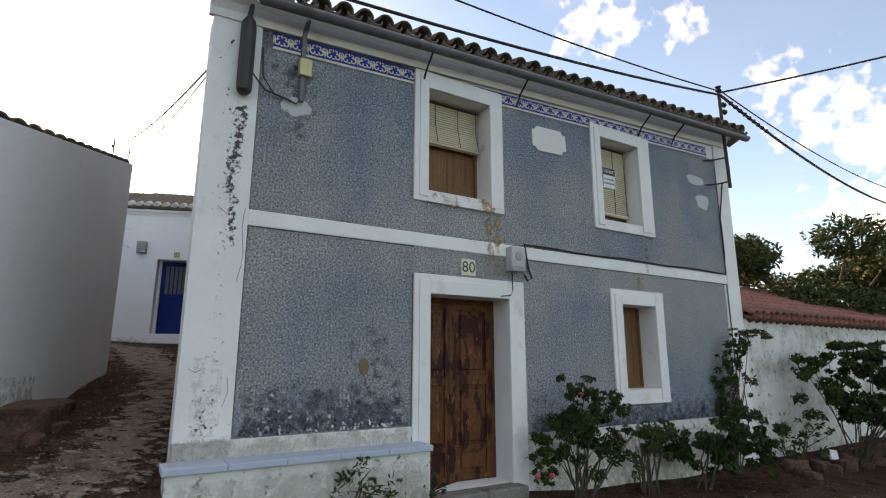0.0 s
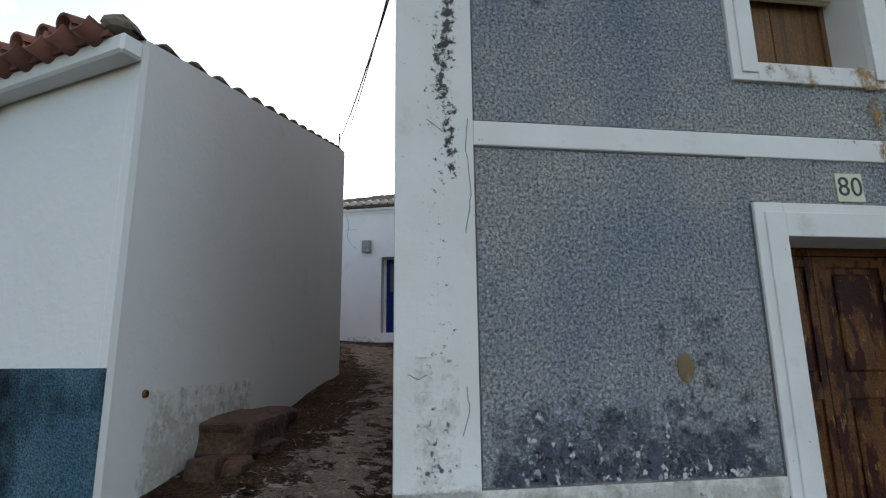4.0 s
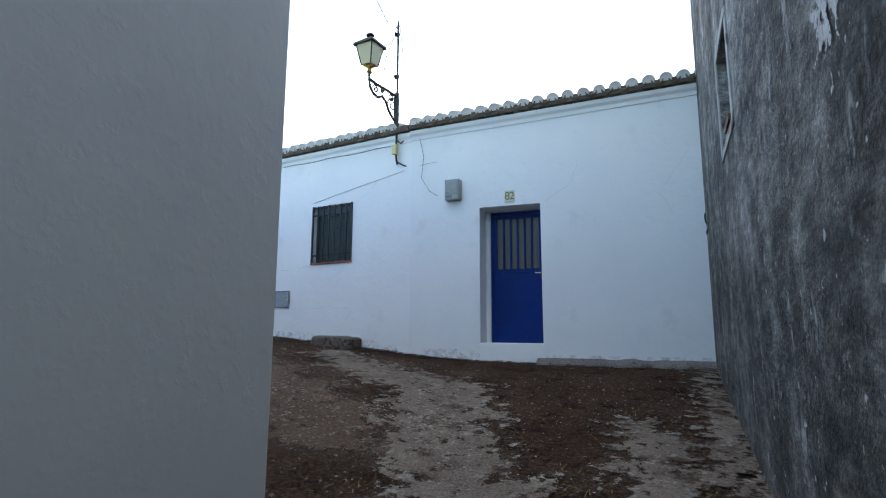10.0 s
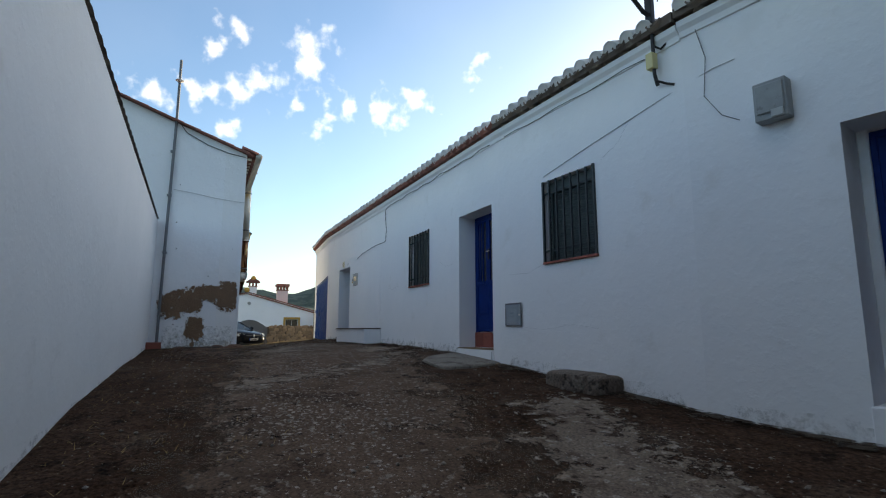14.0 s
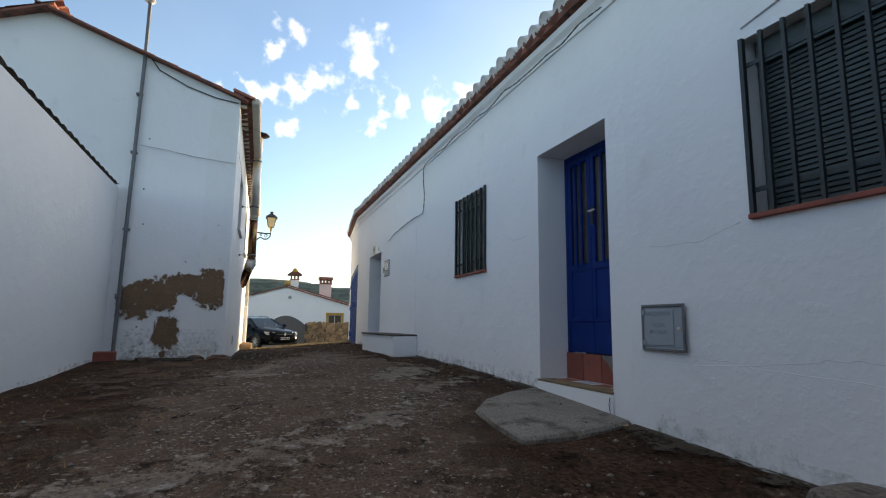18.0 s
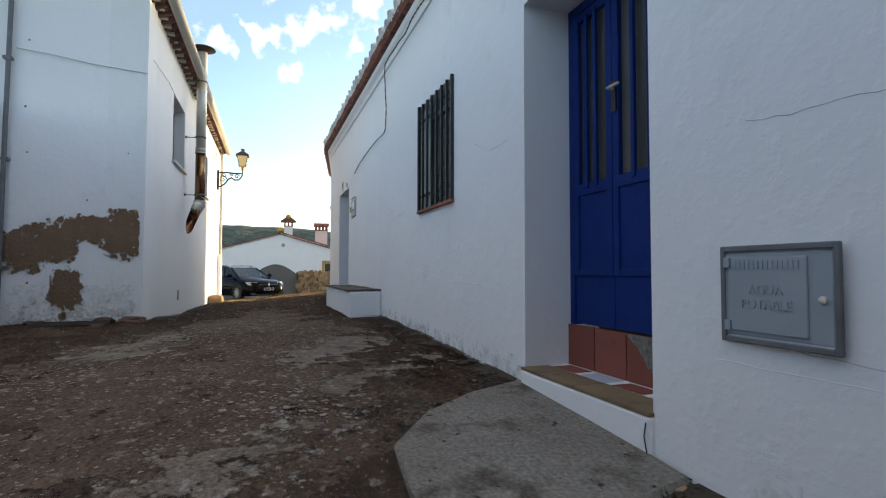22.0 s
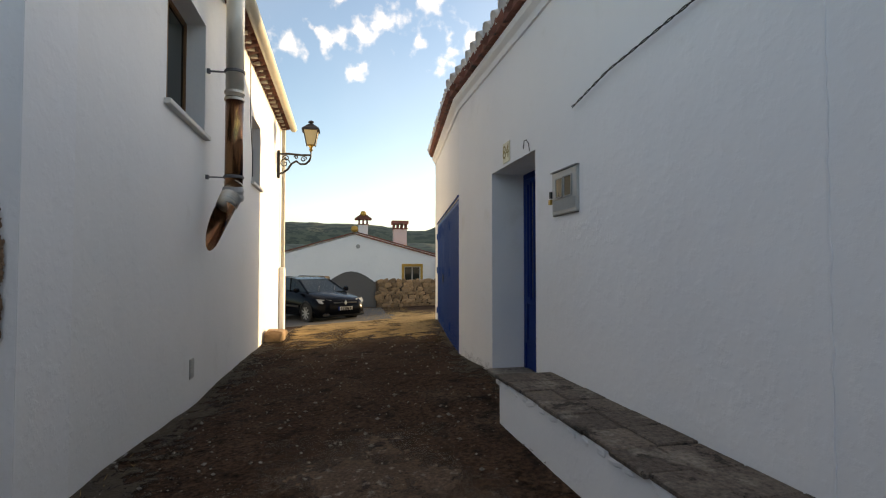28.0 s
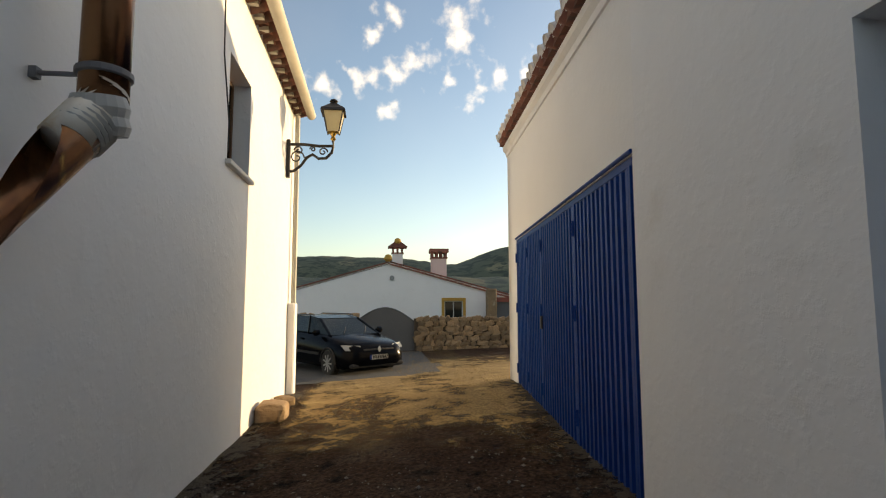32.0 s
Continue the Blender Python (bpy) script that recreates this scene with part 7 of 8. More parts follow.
    part("pipe", tubes([(-0.02, 0, 2.42), (0.0, 0, 5.2), (0.03, 0, 7.9), (0.03, -0.02, 9.6)], r=0.032, n=8), "zinc", d)
    for z in (3.2, 4.7, 6.1, 7.2):
        part("clip", boxes((-0.05, 0.05, -0.03, 0.06, z, z + 0.04)), "zinc", d)
    part("cap_dish", spun([(0.03, 0), (0.1, 0.05), (0.09, 0.07), (0.02, 0.09)], 12), "trimwhite", d).matrix_local = pose(0.03, -0.02, 9.0)
    gm = plan_frame((LC.x, 4.6), LC)
    gp = lambda y, z, o=-0.02: tuple(gm @ Vector((y - 4.6, o, z)))
    cable("wall_cable", [gp(10.78, 8.05), gp(11.0, 7.75), gp(11.5, 7.5), gp(12.0, 7.35), gp(12.4, 7.3)], 0.01, "dark cable curving under the gable edge")
    cable("wall_cable", [gp(10.8, 6.28), gp(11.2, 6.24), gp(11.7, 6.16), gp(12.42, 6.1)], 0.007, "painted cable crossing the gable wall", "cable_white")
    cable("wall_cable", [tuple(m @ Vector(p)) for p in ((0.3, -0.012, 6.42), (1.0, -0.012, 6.47), (1.6, -0.012, 6.51), (2.45, -0.012, 6.45))], 0.005, "painted cable crossing the street wall", "cable_white")
    cable("wall_cable", [tuple(m @ Vector(p)) for p in ((6.2, -0.03, 7.2), (6.25, -0.03, 6.2), (6.5, -0.03, 5.6), (6.5, -0.03, 5.3))], 0.008, "dark cable hanging by the small window")
    lantern_lamp(m @ pose(10.18, -0.02, 6.1, 0, 0, -90), 0.76, "black iron lantern on a scrolled bracket at the house corner")
    vt = part("wall_vent", boxes((0, 0.13, -0.012, 0, 0, 0.2), *[(0.01, 0.12, -0.02, -0.012, 0.02 + 0.03 * k, 0.035 + 0.03 * k) for k in range(6)]), "box_white")
    vt.matrix_world = m @ pose(2.95, 0, 2.62)
    tagged(vt, "small white slatted wall vent", "vent")
    # fallen plaster
    def scar(name, y0, y1, z0, z1, inside, label):
        stain(name, gm @ pose(-4.6, 0, 0), y0, y1, z0, z1, inside, "brown_plaster", label, 0.03, -0.014)
    ell = lambda y, z, cy, cz, ry, rz: 1 - abs((y - cy) / ry) ** 3 - abs((z - cz) / rz) ** 3
    scar("bare_plaster", 10.5, 12.425, 2.45, 4.4, lambda y, z: max(ell(y, z, 12.17, 3.72, 0.29, 0.34), ell(y, z, 11.75, 3.79, 0.42, 0.19), ell(y, z, 11.3, 3.6, 0.32, 0.27), ell(y, z, 10.95, 3.48, 0.27, 0.3), ell(y, z, 11.47, 2.95, 0.2, 0.28), ell(y, z, 11.45, 2.56, 0.05, 0.06)), "brown earth plaster bared where the limewash fell")
    for k, (y, z) in enumerate(((10.94, 6.42), (10.92, 5.48), (10.96, 4.84), (11.01, 3.03), (11.7, 4.2), (12.2, 4.9))):
        pit = part("wall_pit", spun([(0.016, 0), (0.013, 0.004), (0.006, 0.006)], 8), "brown_wood_plug" if k % 2 else "box_grey")
        pit.matrix_world = gm @ pose(y - 4.6, 0.0, z, 90)
        tagged(pit, "small brown and grey plug in the white gable wall", "plug", "plugs of the gable wall")
    cover = new("dark_slab", rock_mesh("dark_slab", 0.3, 0.42, 0.03, 77, "slate", 4, 0.12, 0.35))
    cover.matrix_world = pose(-18.62, 11.75, ground_z(-18.62, 11.75) - 0.018, 0, 0, 6)
    tagged(cover, "dark flat stone slab at the foot of the gable", "slab")
    for k, (x, y, q) in enumerate(((-19.0, 12.0, 0.16), (-18.98, 11.2, 0.13), (-18.9, 12.38, 0.18), (-18.55, 12.45, 0.12), (-18.2, 12.15, 0.1))):
        clod = new("earth_clod", rock_mesh("earth_clod", q, q * 0.8, q * 0.32, 120 + k, "rock", 3, 0.4, 0.7))
        clod.matrix_world = pose(x, y, ground_z(x, y) - 0.02, 0, 0, 50 * k)
        tagged(clod, "clod of earth and rubble at the gable foot", "clod", "clods at the gable foot")
    st = part("red_brick", boxes((-0.12, 0.12, -0.2, 0.2, 0, 0.16)), "terracotta", bevel=0.01)
    st.matrix_world = pose(-18.85, 10.62, ground_z(-18.85, 10.62), 0, 0, 8)
    tagged(st, "red brick lying at the wall corner", "brick")
    for k, (x, y, s) in enumerate(((-27.6, 12.46, 0.24), (-28.7, 12.42, 0.16))):
        st = new("corner_stone", rock_mesh("corner_stone", s, s * 0.8, s * 0.62, 60 + k, "rock_gold", 3, 0.2, 0.5))
        st.matrix_world = pose(x, y, ground_z(x, y) - 0.03, 0, 0, 40 * k)
        tagged(st, "rounded ochre stone at the foot of the house wall", "stone", "stones at the house foot")


left_house_things()


# ---- car ----
def car():
    h = 35.0
    right = Vector((math.sin(radians(h)), -math.cos(radians(h))))
    fwd = Vector((math.cos(radians(h)), math.sin(radians(h))))
    wheel = Vector((-33.4, 12.68))
    c = wheel - right * 0.76 - fwd * 1.35
    m = pose(c.x, c.y, ground_z(c.x, c.y) + 0.0, 0, 0, h)
    car_ = empty("car", m, "black estate car parked at the end of the lane", "car")
    # stations from nose to tail: x, half width low, half width high, z low, z mid, z top
    prof = [(2.22, 0.55, 0.50, 0.30, 0.50, 0.62), (2.12, 0.74, 0.66, 0.22, 0.52, 0.72), (1.9, 0.85, 0.76, 0.2, 0.56, 0.80), (1.5, 0.88, 0.80, 0.2, 0.60, 0.88), (1.0, 0.88, 0.82, 0.2, 0.62, 0.96), (0.2, 0.88, 0.84, 0.2, 0.64, 1.0), (-1.0, 0.88, 0.84, 0.2, 0.66, 1.02), (-1.9, 0.87, 0.82, 0.22, 0.68, 1.03), (-2.2, 0.82, 0.76, 0.28, 0.68, 1.0), (-2.27, 0.74, 0.68, 0.34, 0.66, 0.94)]
    bm = bmesh.new()
    rings = []
    for x, w0, w1, z0, z1, z2 in prof:
        ring = [(-w0 * 0.92, z0), (-w0, z0 + 0.12), (-w0, z1), (-w1, z2 - 0.06), (-w1 * 0.86, z2), (0, z2 + 0.02), (w1 * 0.86, z2), (w1, z2 - 0.06), (w0, z1), (w0, z0 + 0.12), (w0 * 0.92, z0)]
        rings.append([bm.verts.new((x, y, z)) for y, z in ring])
    for a, b in zip(rings, rings[1:]):
        for k in range(10):
            bm.faces.new((a[k], a[k + 1], b[k + 1], b[k]))
        bm.faces.new((a[10], a[0], b[0], b[10]))
    bm.faces.new(rings[0]), bm.faces.new(rings[-1][::-1])
    body = part("body", bm, "carpaint", car_, smooth=True)
    # cabin
    lo = [(1.15, 0.70, 0.95), (0.2, 0.80, 1.0), (-1.0, 0.80, 1.02), (-2.1, 0.74, 1.02)]
    hi = [(0.35, 0.56, 1.33), (-0.1, 0.60, 1.39), (-1.0, 0.60, 1.40), (-1.85, 0.56, 1.34)]
    panes = [("side_window", [(lo[k], s), (lo[k + 1], s), (hi[k + 1], s), (hi[k], s)]) for k in range(3) for s in (-1, 1)]
    panes += [("windscreen", [(lo[0], -1), (lo[0], 1), (hi[0], 1), (hi[0], -1)]), ("rear_window", [(lo[3], -1), (lo[3], 1), (hi[3], 1), (hi[3], -1)])]
    for nm, q in panes:
        bm = bmesh.new()
        bm.faces.new([bm.verts.new((p[0], s * p[1], p[2])) for p, s in q])
        part(nm, bm, "carglass", car_, "dark car glass")
    bm = bmesh.new()
    for k in range(3):
        q = [vv for vv in ((hi[k], -1), (hi[k], 1), (hi[k + 1], 1), (hi[k + 1], -1))]
        bm.faces.new([bm.verts.new((p[0], s * p[1] * 1.03, p[2] + 0.012)) for p, s in q])
    part("roof_panel", bm, "carpaint", car_)
    for s in (-1, 1):
        for k in range(4):
            part("pillar", tubes([(lo[k][0], s * lo[k][1], lo[k][2] - 0.02), (hi[k][0], s * hi[k][1], hi[k][2])], r=0.035, n=6), "carpaint", car_)
        part("roof_rail", tubes([(0.1, s * 0.58, 1.39), (0.0, s * 0.58, 1.43), (-1.6, s * 0.57, 1.43), (-1.75, s * 0.56, 1.37)], r=0.014, n=6), "iron", car_)
        mr = part("mirror", spun([(0.04, -0.09), (0.08, -0.05), (0.085, 0.05), (0.03, 0.1)], 8), "carpaint", car_)
        mr.matrix_local = pose(0.85, s * 0.93, 1.02, 90, 0, 0)
        hl = bmesh.new()
        v = [hl.verts.new(p) for p in ((2.16, s * 0.44, 0.60), (2.0, s * 0.80, 0.64), (1.86, s * 0.835, 0.76), (2.06, s * 0.46, 0.735), (2.2, s * 0.44, 0.61), (2.03, s * 0.815, 0.65), (1.88, s * 0.85, 0.77), (2.11, s * 0.46, 0.745))]
        for q in ((0, 1, 2, 3), (4, 5, 6, 7), (0, 1, 5, 4), (1, 2, 6, 5), (2, 3, 7, 6), (3, 0, 4, 7)):
            hl.faces.new([v[k] for k in q])
        part("headlamp", hl, "lamp_clear", car_, "clear headlamp")
        part("fog_lamp", spun([(0.05, 0), (0.045, 0.02)], 10), "lamp_clear", car_).matrix_local = pose(2.14, s * 0.6, 0.32, 0, 80, 0)
        part("side_strip", boxes((-1.3, 0.9, s * 0.885 - 0.012, s * 0.885 + 0.012, 0.48, 0.54)), "tyre", car_)
        for x in (0.2, -0.8):
            part("door_handle", boxes((x - 0.3, x - 0.16, s * 0.868 - 0.02, s * 0.868 + 0.02, 0.82, 0.85)), "carpaint", car_)
    for x in (1.35, -1.33):
        for s in (-1, 1):
            ty = part("wheel", spun([(0.2, -0.09), (0.29, -0.1), (0.315, -0.07), (0.315, 0.07), (0.29, 0.1), (0.2, 0.09)], 22), "tyre", car_)
            ty.matrix_local = pose(x, s * 0.80, 0.315, 90, 0, 0)
            rm = part("rim", spun([(0.2, -0.07), (0.21, 0), (0.2, 0.07)], 20), "iron", ty)
            for k in range(9):
                sp = part("spoke", boxes((0.03, 0.2, -0.018, 0.018, 0.07, 0.098), (0.03, 0.2, -0.018, 0.018, -0.098, -0.07)), "rim", ty)
                sp.matrix_local = pose(0, 0, 0, 0, 0, 40 * k)
            part("hub", spun([(0.05, -0.1), (0.05, 0.1)], 10), "rim", ty)
            ar = part("arch", tubes([(x + 0.36 * math.cos(a), s * 0.885, 0.315 + 0.36 * math.sin(a)) for a in (math.pi * k / 10 for k in range(11))], r=0.02, n=5), "tyre", car_)
    part("bumper", boxes((2.06, 2.2, -0.74, 0.74, 0.24, 0.34)), "tyre", car_, bevel=0.03)
    part("grille", boxes((2.16, 2.215, -0.42, 0.42, 0.63, 0.67)), "iron", car_, bevel=0.006)
    bd = bmesh.new()
    prism(bd, [(-0.05, 0), (0, -0.075), (0.05, 0), (0, 0.075)], -0.01, 0.01)
    part("badge", bd, "rim", car_, "plain chrome diamond").matrix_local = pose(2.225, 0, 0.655, 0, 0, 90)
    np_ = part("number_plate", boxes((2.205, 2.22, -0.26, 0.26, 0.42, 0.53)), "numplate", car_, "white number plate")
    for k in range(6):
        part("plate_bar", boxes((2.22, 2.223, -0.18 + k * 0.068, -0.14 + k * 0.068, 0.44, 0.51)), "ink", np_)
    part("plate_edge", boxes((2.22, 2.223, -0.26, -0.21, 0.42, 0.53)), "blue", np_)
    for s in (-1, 1):
        part("wiper", tubes([(1.12, s * 0.3, 0.99), (0.85, s * 0.3 + 0.2, 1.13)], r=0.008, n=4), "iron", car_)


car()


# ---- gate, rubble wall, far ground ----
def gate_and_wall():
    g = empty("metal_gate", plan_frame((-39.5, 12.9), (-39.5, 15.0)), "grey metal gate with an arched top", "gate")
    n = 16
    arch = lambda x: 3.02 + 0.5 * math.sin(math.pi * min(max(x / 2.1, 0), 1))
    for k in range(n):
        a, b = 2.1 * k / n, 2.1 * (k + 1) / n
        bm = bmesh.new()
        prism(bm, [(a, 2.02), (b, 2.02), (b, arch(b)), (a, arch(a))], 0.003 * (k % 2), 0.03)
        part("board", bm, "gate", g)
    part("top_rail", tubes([(2.1 * k / 20, 0.01, arch(2.1 * k / 20)) for k in range(21)], r=0.03, n=6), "gate", g)
    part("bottom_rail", boxes((0, 2.1, -0.01, 0.04, 2.0, 2.08)), "gate", g)
    w = wall("wall_rubble", plan_frame((-39.4, 15.0), (-39.4, 22.0)), 7.0, 0.45, 1.4, 3.13, "mortar", "golden rubble stone wall")
    rng = random.Random(9)
    meshes = [rock_mesh("stone", 0.17, 0.08, 0.105, 80 + k, "rock_gold", 2, 0.5, 0.5) for k in range(9)]
    z = 1.84
    while z < 3.1:
        x, tall = rng.uniform(-0.05, 0.12), rng.uniform(0.75, 1.25)
        while x < 4.4:
            sx, sz = rng.choice((0.45, 0.6, 0.75, 0.95, 1.2)), tall * rng.uniform(0.8, 1.15)
            piece("stone", meshes[rng.randrange(9)], pose(x + 0.165 * sx, -0.01 + rng.uniform(-0.015, 0.015), z - 0.012, 0, rng.uniform(-22, 22), 0) @ Matrix.Diagonal((sx, 1, sz, 1)), w)
            x += 0.325 * sx
        z += 0.165 * tall
    w2 = wall("wall_gate_side", plan_frame((-39.4, 9.5), (-39.4, 12.9)), 3.4, 0.45, 1.4, 3.2, "mortar", "golden rubble stone wall beside the gate")
    z = 2.6
    while z < 3.2:
        x = 0.8
        while x < 3.3:
            sx = rng.uniform(0.6, 1.35)
            piece("stone", meshes[rng.randrange(7)], pose(x + 0.17 * sx, -0.01, z, 0, rng.uniform(-14, 14), 0) @ Matrix.Diagonal((sx, 1, 1, 1)), w2)
            x += 0.32 * sx
        z += 0.185
    gp = part("gatepost_stone", boxes((-0.2, 0.2, -0.25, 0.25, 1.8, 4.35)), "rock_gold", bevel=0.05)
    gp.matrix_world = pose(-46.2, 19.2, 0)
    tagged(gp, "rough stone pillar beside the far house", "pillar")
    pc = empty("porch", pose(-46.4, 20.6, 0), "small dark porch with a wooden beam beside the far house", "porch")
    # solid dark panel in place of the porch's shaded inside
    part("dark_opening", boxes((-0.1, 0.1, -1.1, 1.2, 1.8, 3.7)), "gate", pc)
    part("beam", boxes((-0.2, 0.25, -1.3, 1.4, 3.7, 3.92)), "terracotta", pc)
    part("post", boxes((0.0, 0.2, -0.05, 0.15, 1.8, 3.7)), "shutter_wood", pc)
    draped("road_end", "asphalt", "grey asphalt street at the end of the lane", lambda x, y: 1 if (x < -31.4 - 0.9 * (y - 12) * 0.35 - 0.6 * noise.noise((x * 0.4, y * 0.6, 0)) and y < 15.2 + 0.4 * noise.noise((x, y, 3))) else -1, -39.2, -28, 6, 15.8, 0.008, 0.2, category="road")
    draped("road_front", "asphalt", "dark asphalt road before the house", lambda x, y: 1 if (y < 0.455 / 0.89 * x + 3.9 and x > 2.2 + 0.4 * noise.noise((x, y, 1))) else -1, 1, 14, -3, 10, 0.008, 0.25, category="road")


gate_and_wall()


def straw(name, x0, x1, y0, y1, count, size, seed, dens, label):
    rng = np.random.RandomState(seed)
    vs, fs = [], []
    for _ in range(count):
        x, y = rng.uniform(x0, x1), rng.uniform(y0, y1)
        if dens(x, y) + 0.4 * noise.noise((x * 1.7, y * 1.7, seed)) < rng.uniform(0, 1):
            continue
        z, a, l = ground_z(x, y) + 0.006, rng.uniform(0, 2 * math.pi), size * rng.uniform(0.4, 1.3)
        d, up = np.array((math.cos(a), math.sin(a), 0)), rng.uniform(0.05, 0.6) * l
        p = np.array((x, y, z))
        i = len(vs)
        vs += [tuple(p - np.array((-d[1], d[0], 0)) * 0.0035), tuple(p + np.array((-d[1], d[0], 0)) * 0.0035), tuple(p + d * l + np.array((0, 0, up)))]
        fs.append((i, i + 1, i + 2))
    me = bpy.data.meshes.new(name)
    me.from_pydata(vs, [], fs)
    me.materials.append(MW["straw"])
    tagged(new(name, me), label, "dry grass", kind="stuff")


straw("dry_grass", -6.2, -3.5, 6, 16, 5000, 0.07, 1, lambda x, y: 0.25, "dry straw litter on the lane")
straw("dry_grass", -39, -26.5, 12.4, 16.2, 9000, 0.12, 2, lambda x, y: 0.15 + 0.75 * (y > 14.2) + 0.4 * (abs(x + 28.5) < 1.6), "dry golden grass at the sunny lane end")
straw("dry_grass", -26, -7, 10.8, 12.6, 5000, 0.07, 3, lambda x, y: 0.3, "dry straw along the yard wall")

# ---- stains, damp and moss along the walls ----
SIDE_FLAKES = [
    (11.66, 1.93, 0.16, 0.16), (11.24, 2.36, 0.15, 0.10), (11.6, 2.28, 0.10, 0.06), (10.82, 1.95, 0.11, 0.11), (11.19, 1.93, 0.08, 0.08), (11.21, 1.57, 0.10, 0.17), (10.88, 1.58, 0.14, 0.11),
    (9.19, 3.02, 0.11, 0.22), (9.41, 2.5, 0.06, 0.17), (9.67, 2.37, 0.06, 0.09), (9.55, 2.21, 0.08, 0.09), (9.66, 2.0, 0.08, 0.10), (9.75, 1.84, 0.04, 0.12), (9.71, 1.65, 0.03, 0.15), (10.27, 2.49, 0.05, 0.05), (8.72, 1.78, 0.08, 0.10),
    (7.58, 3.12, 0.13, 0.17), (8.55, 2.27, 0.05, 0.1), (8.37, 1.94, 0.08, 0.12), (8.6, 1.87, 0.05, 0.06), (8.9, 2.66, 0.07, 0.04), (6.6, 3.58, 0.14, 0.14),
]
SIDE_CRACKS = [[(7.75, 3.07), (7.82, 2.99), (7.86, 2.75), (7.89, 2.57), (8.03, 2.38), (8.01, 2.25), (8.07, 2.1)], [(7.89, 2.57), (7.86, 2.38), (7.87, 2.31)]]




stain("mould_streak", H80, -0.36, 0.0, 2.7, 4.3, lambda x, z: 0.3 - abs(x + 0.17 - 0.03 * math.sin(z * 5)) / 0.11 - 0.25 * (4.2 - z), "black_mould", "black mould streak down the corner pilaster", 0.04, -0.034)
stain("mould_streak", H80, -0.49, 0.0, 0.9, 5.1, lambda x, z: -0.86 + 0.3 * (z < 1.3), "black_mould", "specks of black mould on the corner pilaster", 0.06, -0.033)
stain("damp_band", H80, 0.0, 1.93, 0.84, 1.75, lambda x, z: 0.75 - (z - 0.85) * 3.6, "dark_render", "dark damp band at the foot of the roughcast", 0.05, -0.019)
stain("damp_band", H80, 3.6, 8.4, 0.66, 1.4, lambda x, z: 0.3 - (z - 0.66) * 3.4, "dark_render", "dark damp band at the foot of the roughcast", 0.06, -0.019)
stain("damp_patch", H80, 0.0, 1.0, 3.7, 4.98, lambda x, z: 0.1 - abs(x - 0.42) * 3.4 - (4.9 - z) * 1.0, "dark_render", "dark damp patch under the conduit", 0.05, -0.019)
stain("damp_patch", H80, 0.8, 1.93, 1.1, 2.1, lambda x, z: -0.3 - abs(x - 1.45) * 2.2 - abs(z - 1.6) * 2.2, "dark_render", "bluish damp patch on the roughcast", 0.05, -0.017)
for x, z0, z1, w, f in ((3.05, 2.64, 3.5, 0.10, 0.1), (3.18, 2.62, 3.52, 0.07, 0.2), (6.2, 2.95, 3.55, 0.07, -0.2), (5.98, 2.66, 3.0, 0.14, -0.2)):
    stain("rust_run", H80, x - 0.2, x + 0.2, z0, z1, lambda a, b: f - abs(a - x) / w * 0.9 - 0.3 * (z1 - b), "rust_stain", "rusty run stain below the window sill", 0.03, -0.032)
stain("rust_run", H80, 2.1, 3.2, 3.5, 3.74, lambda x, z: -0.55 + 0.6 * (abs(x - 3.05) < 0.1), "rust_stain", "rusty specks on the window sill", 0.03, -0.05)
stain("flaked_plinth", H80, -0.49, 1.92, 0.64, 0.9, lambda x, z: -0.1, "dirty_white", "flaked damp limewash on the plinth", 0.04, -0.034)
for x, z, w, h in ((0.42, 4.36, 0.2, 0.13), (7.75, 4.82, 0.3, 0.12), (7.9, 4.42, 0.22, 0.16)):
    stain("cement_daub", H80, x - w * 1.5, x + w * 1.5, z - h * 1.5, z + h * 1.5, lambda a, b: 0.8 - ((a - x) / w) ** 2 - ((b - z) / h) ** 2, "cement", "pale cement daub round a fixing in the roughcast", 0.04, -0.022)
# thin dark strips: grime plus the shade of the thick roughcast's edge
for x0, x1, z0, z1 in ((0.0, 0.012, 0.85, 2.94), (0.0, 0.012, 3.11, 4.95), (0.0, 1.93, 2.928, 2.94), (3.6, 8.4, 2.928, 2.94), (0.0, 8.4, 3.11, 3.118), (0.0, 1.93, 0.85, 0.862), (3.6, 8.4, 0.66, 0.672), (8.388, 8.4, 0.66, 2.94), (8.388, 8.4, 3.11, 5.2), (1.918, 1.93, 0.85, 2.6), (3.6, 3.612, 0.66, 2.6), (1.93, 3.6, 2.61, 2.62)):
    gl = part("grime_line", boxes((x0, x1, -0.021, -0.012, z0, z1)), "grime")
    gl.matrix_world = H80
    tagged(gl, "dark strip of grime and painted joint shade along the roughcast edge", "grime", kind="structure")
GB = plan_frame((LC.x, 4.6), LC)
stain("damp_foot", GB, 6.1, 7.83, 2.2, 3.2, lambda x, z: -0.45 - (z - 2.4) * 1.6, "dirty_white", "damp stained foot of the gable wall", 0.05, -0.013)
stain("mould_foot", GB, 6.1, 7.83, 2.2, 2.85, lambda x, z: -0.3 - (z - 2.35) * 3.0, "black_mould", "dark mould at the foot of the gable wall", 0.04, -0.016)
stain("damp_foot", plan_frame(WN, WF), 0.4, 2.4, 0.6, 1.5, lambda x, z: -0.3 - (z - 1.0) * 1.9, "dirty_white", "flaking damp plaster at the wall foot", 0.05, -0.004)
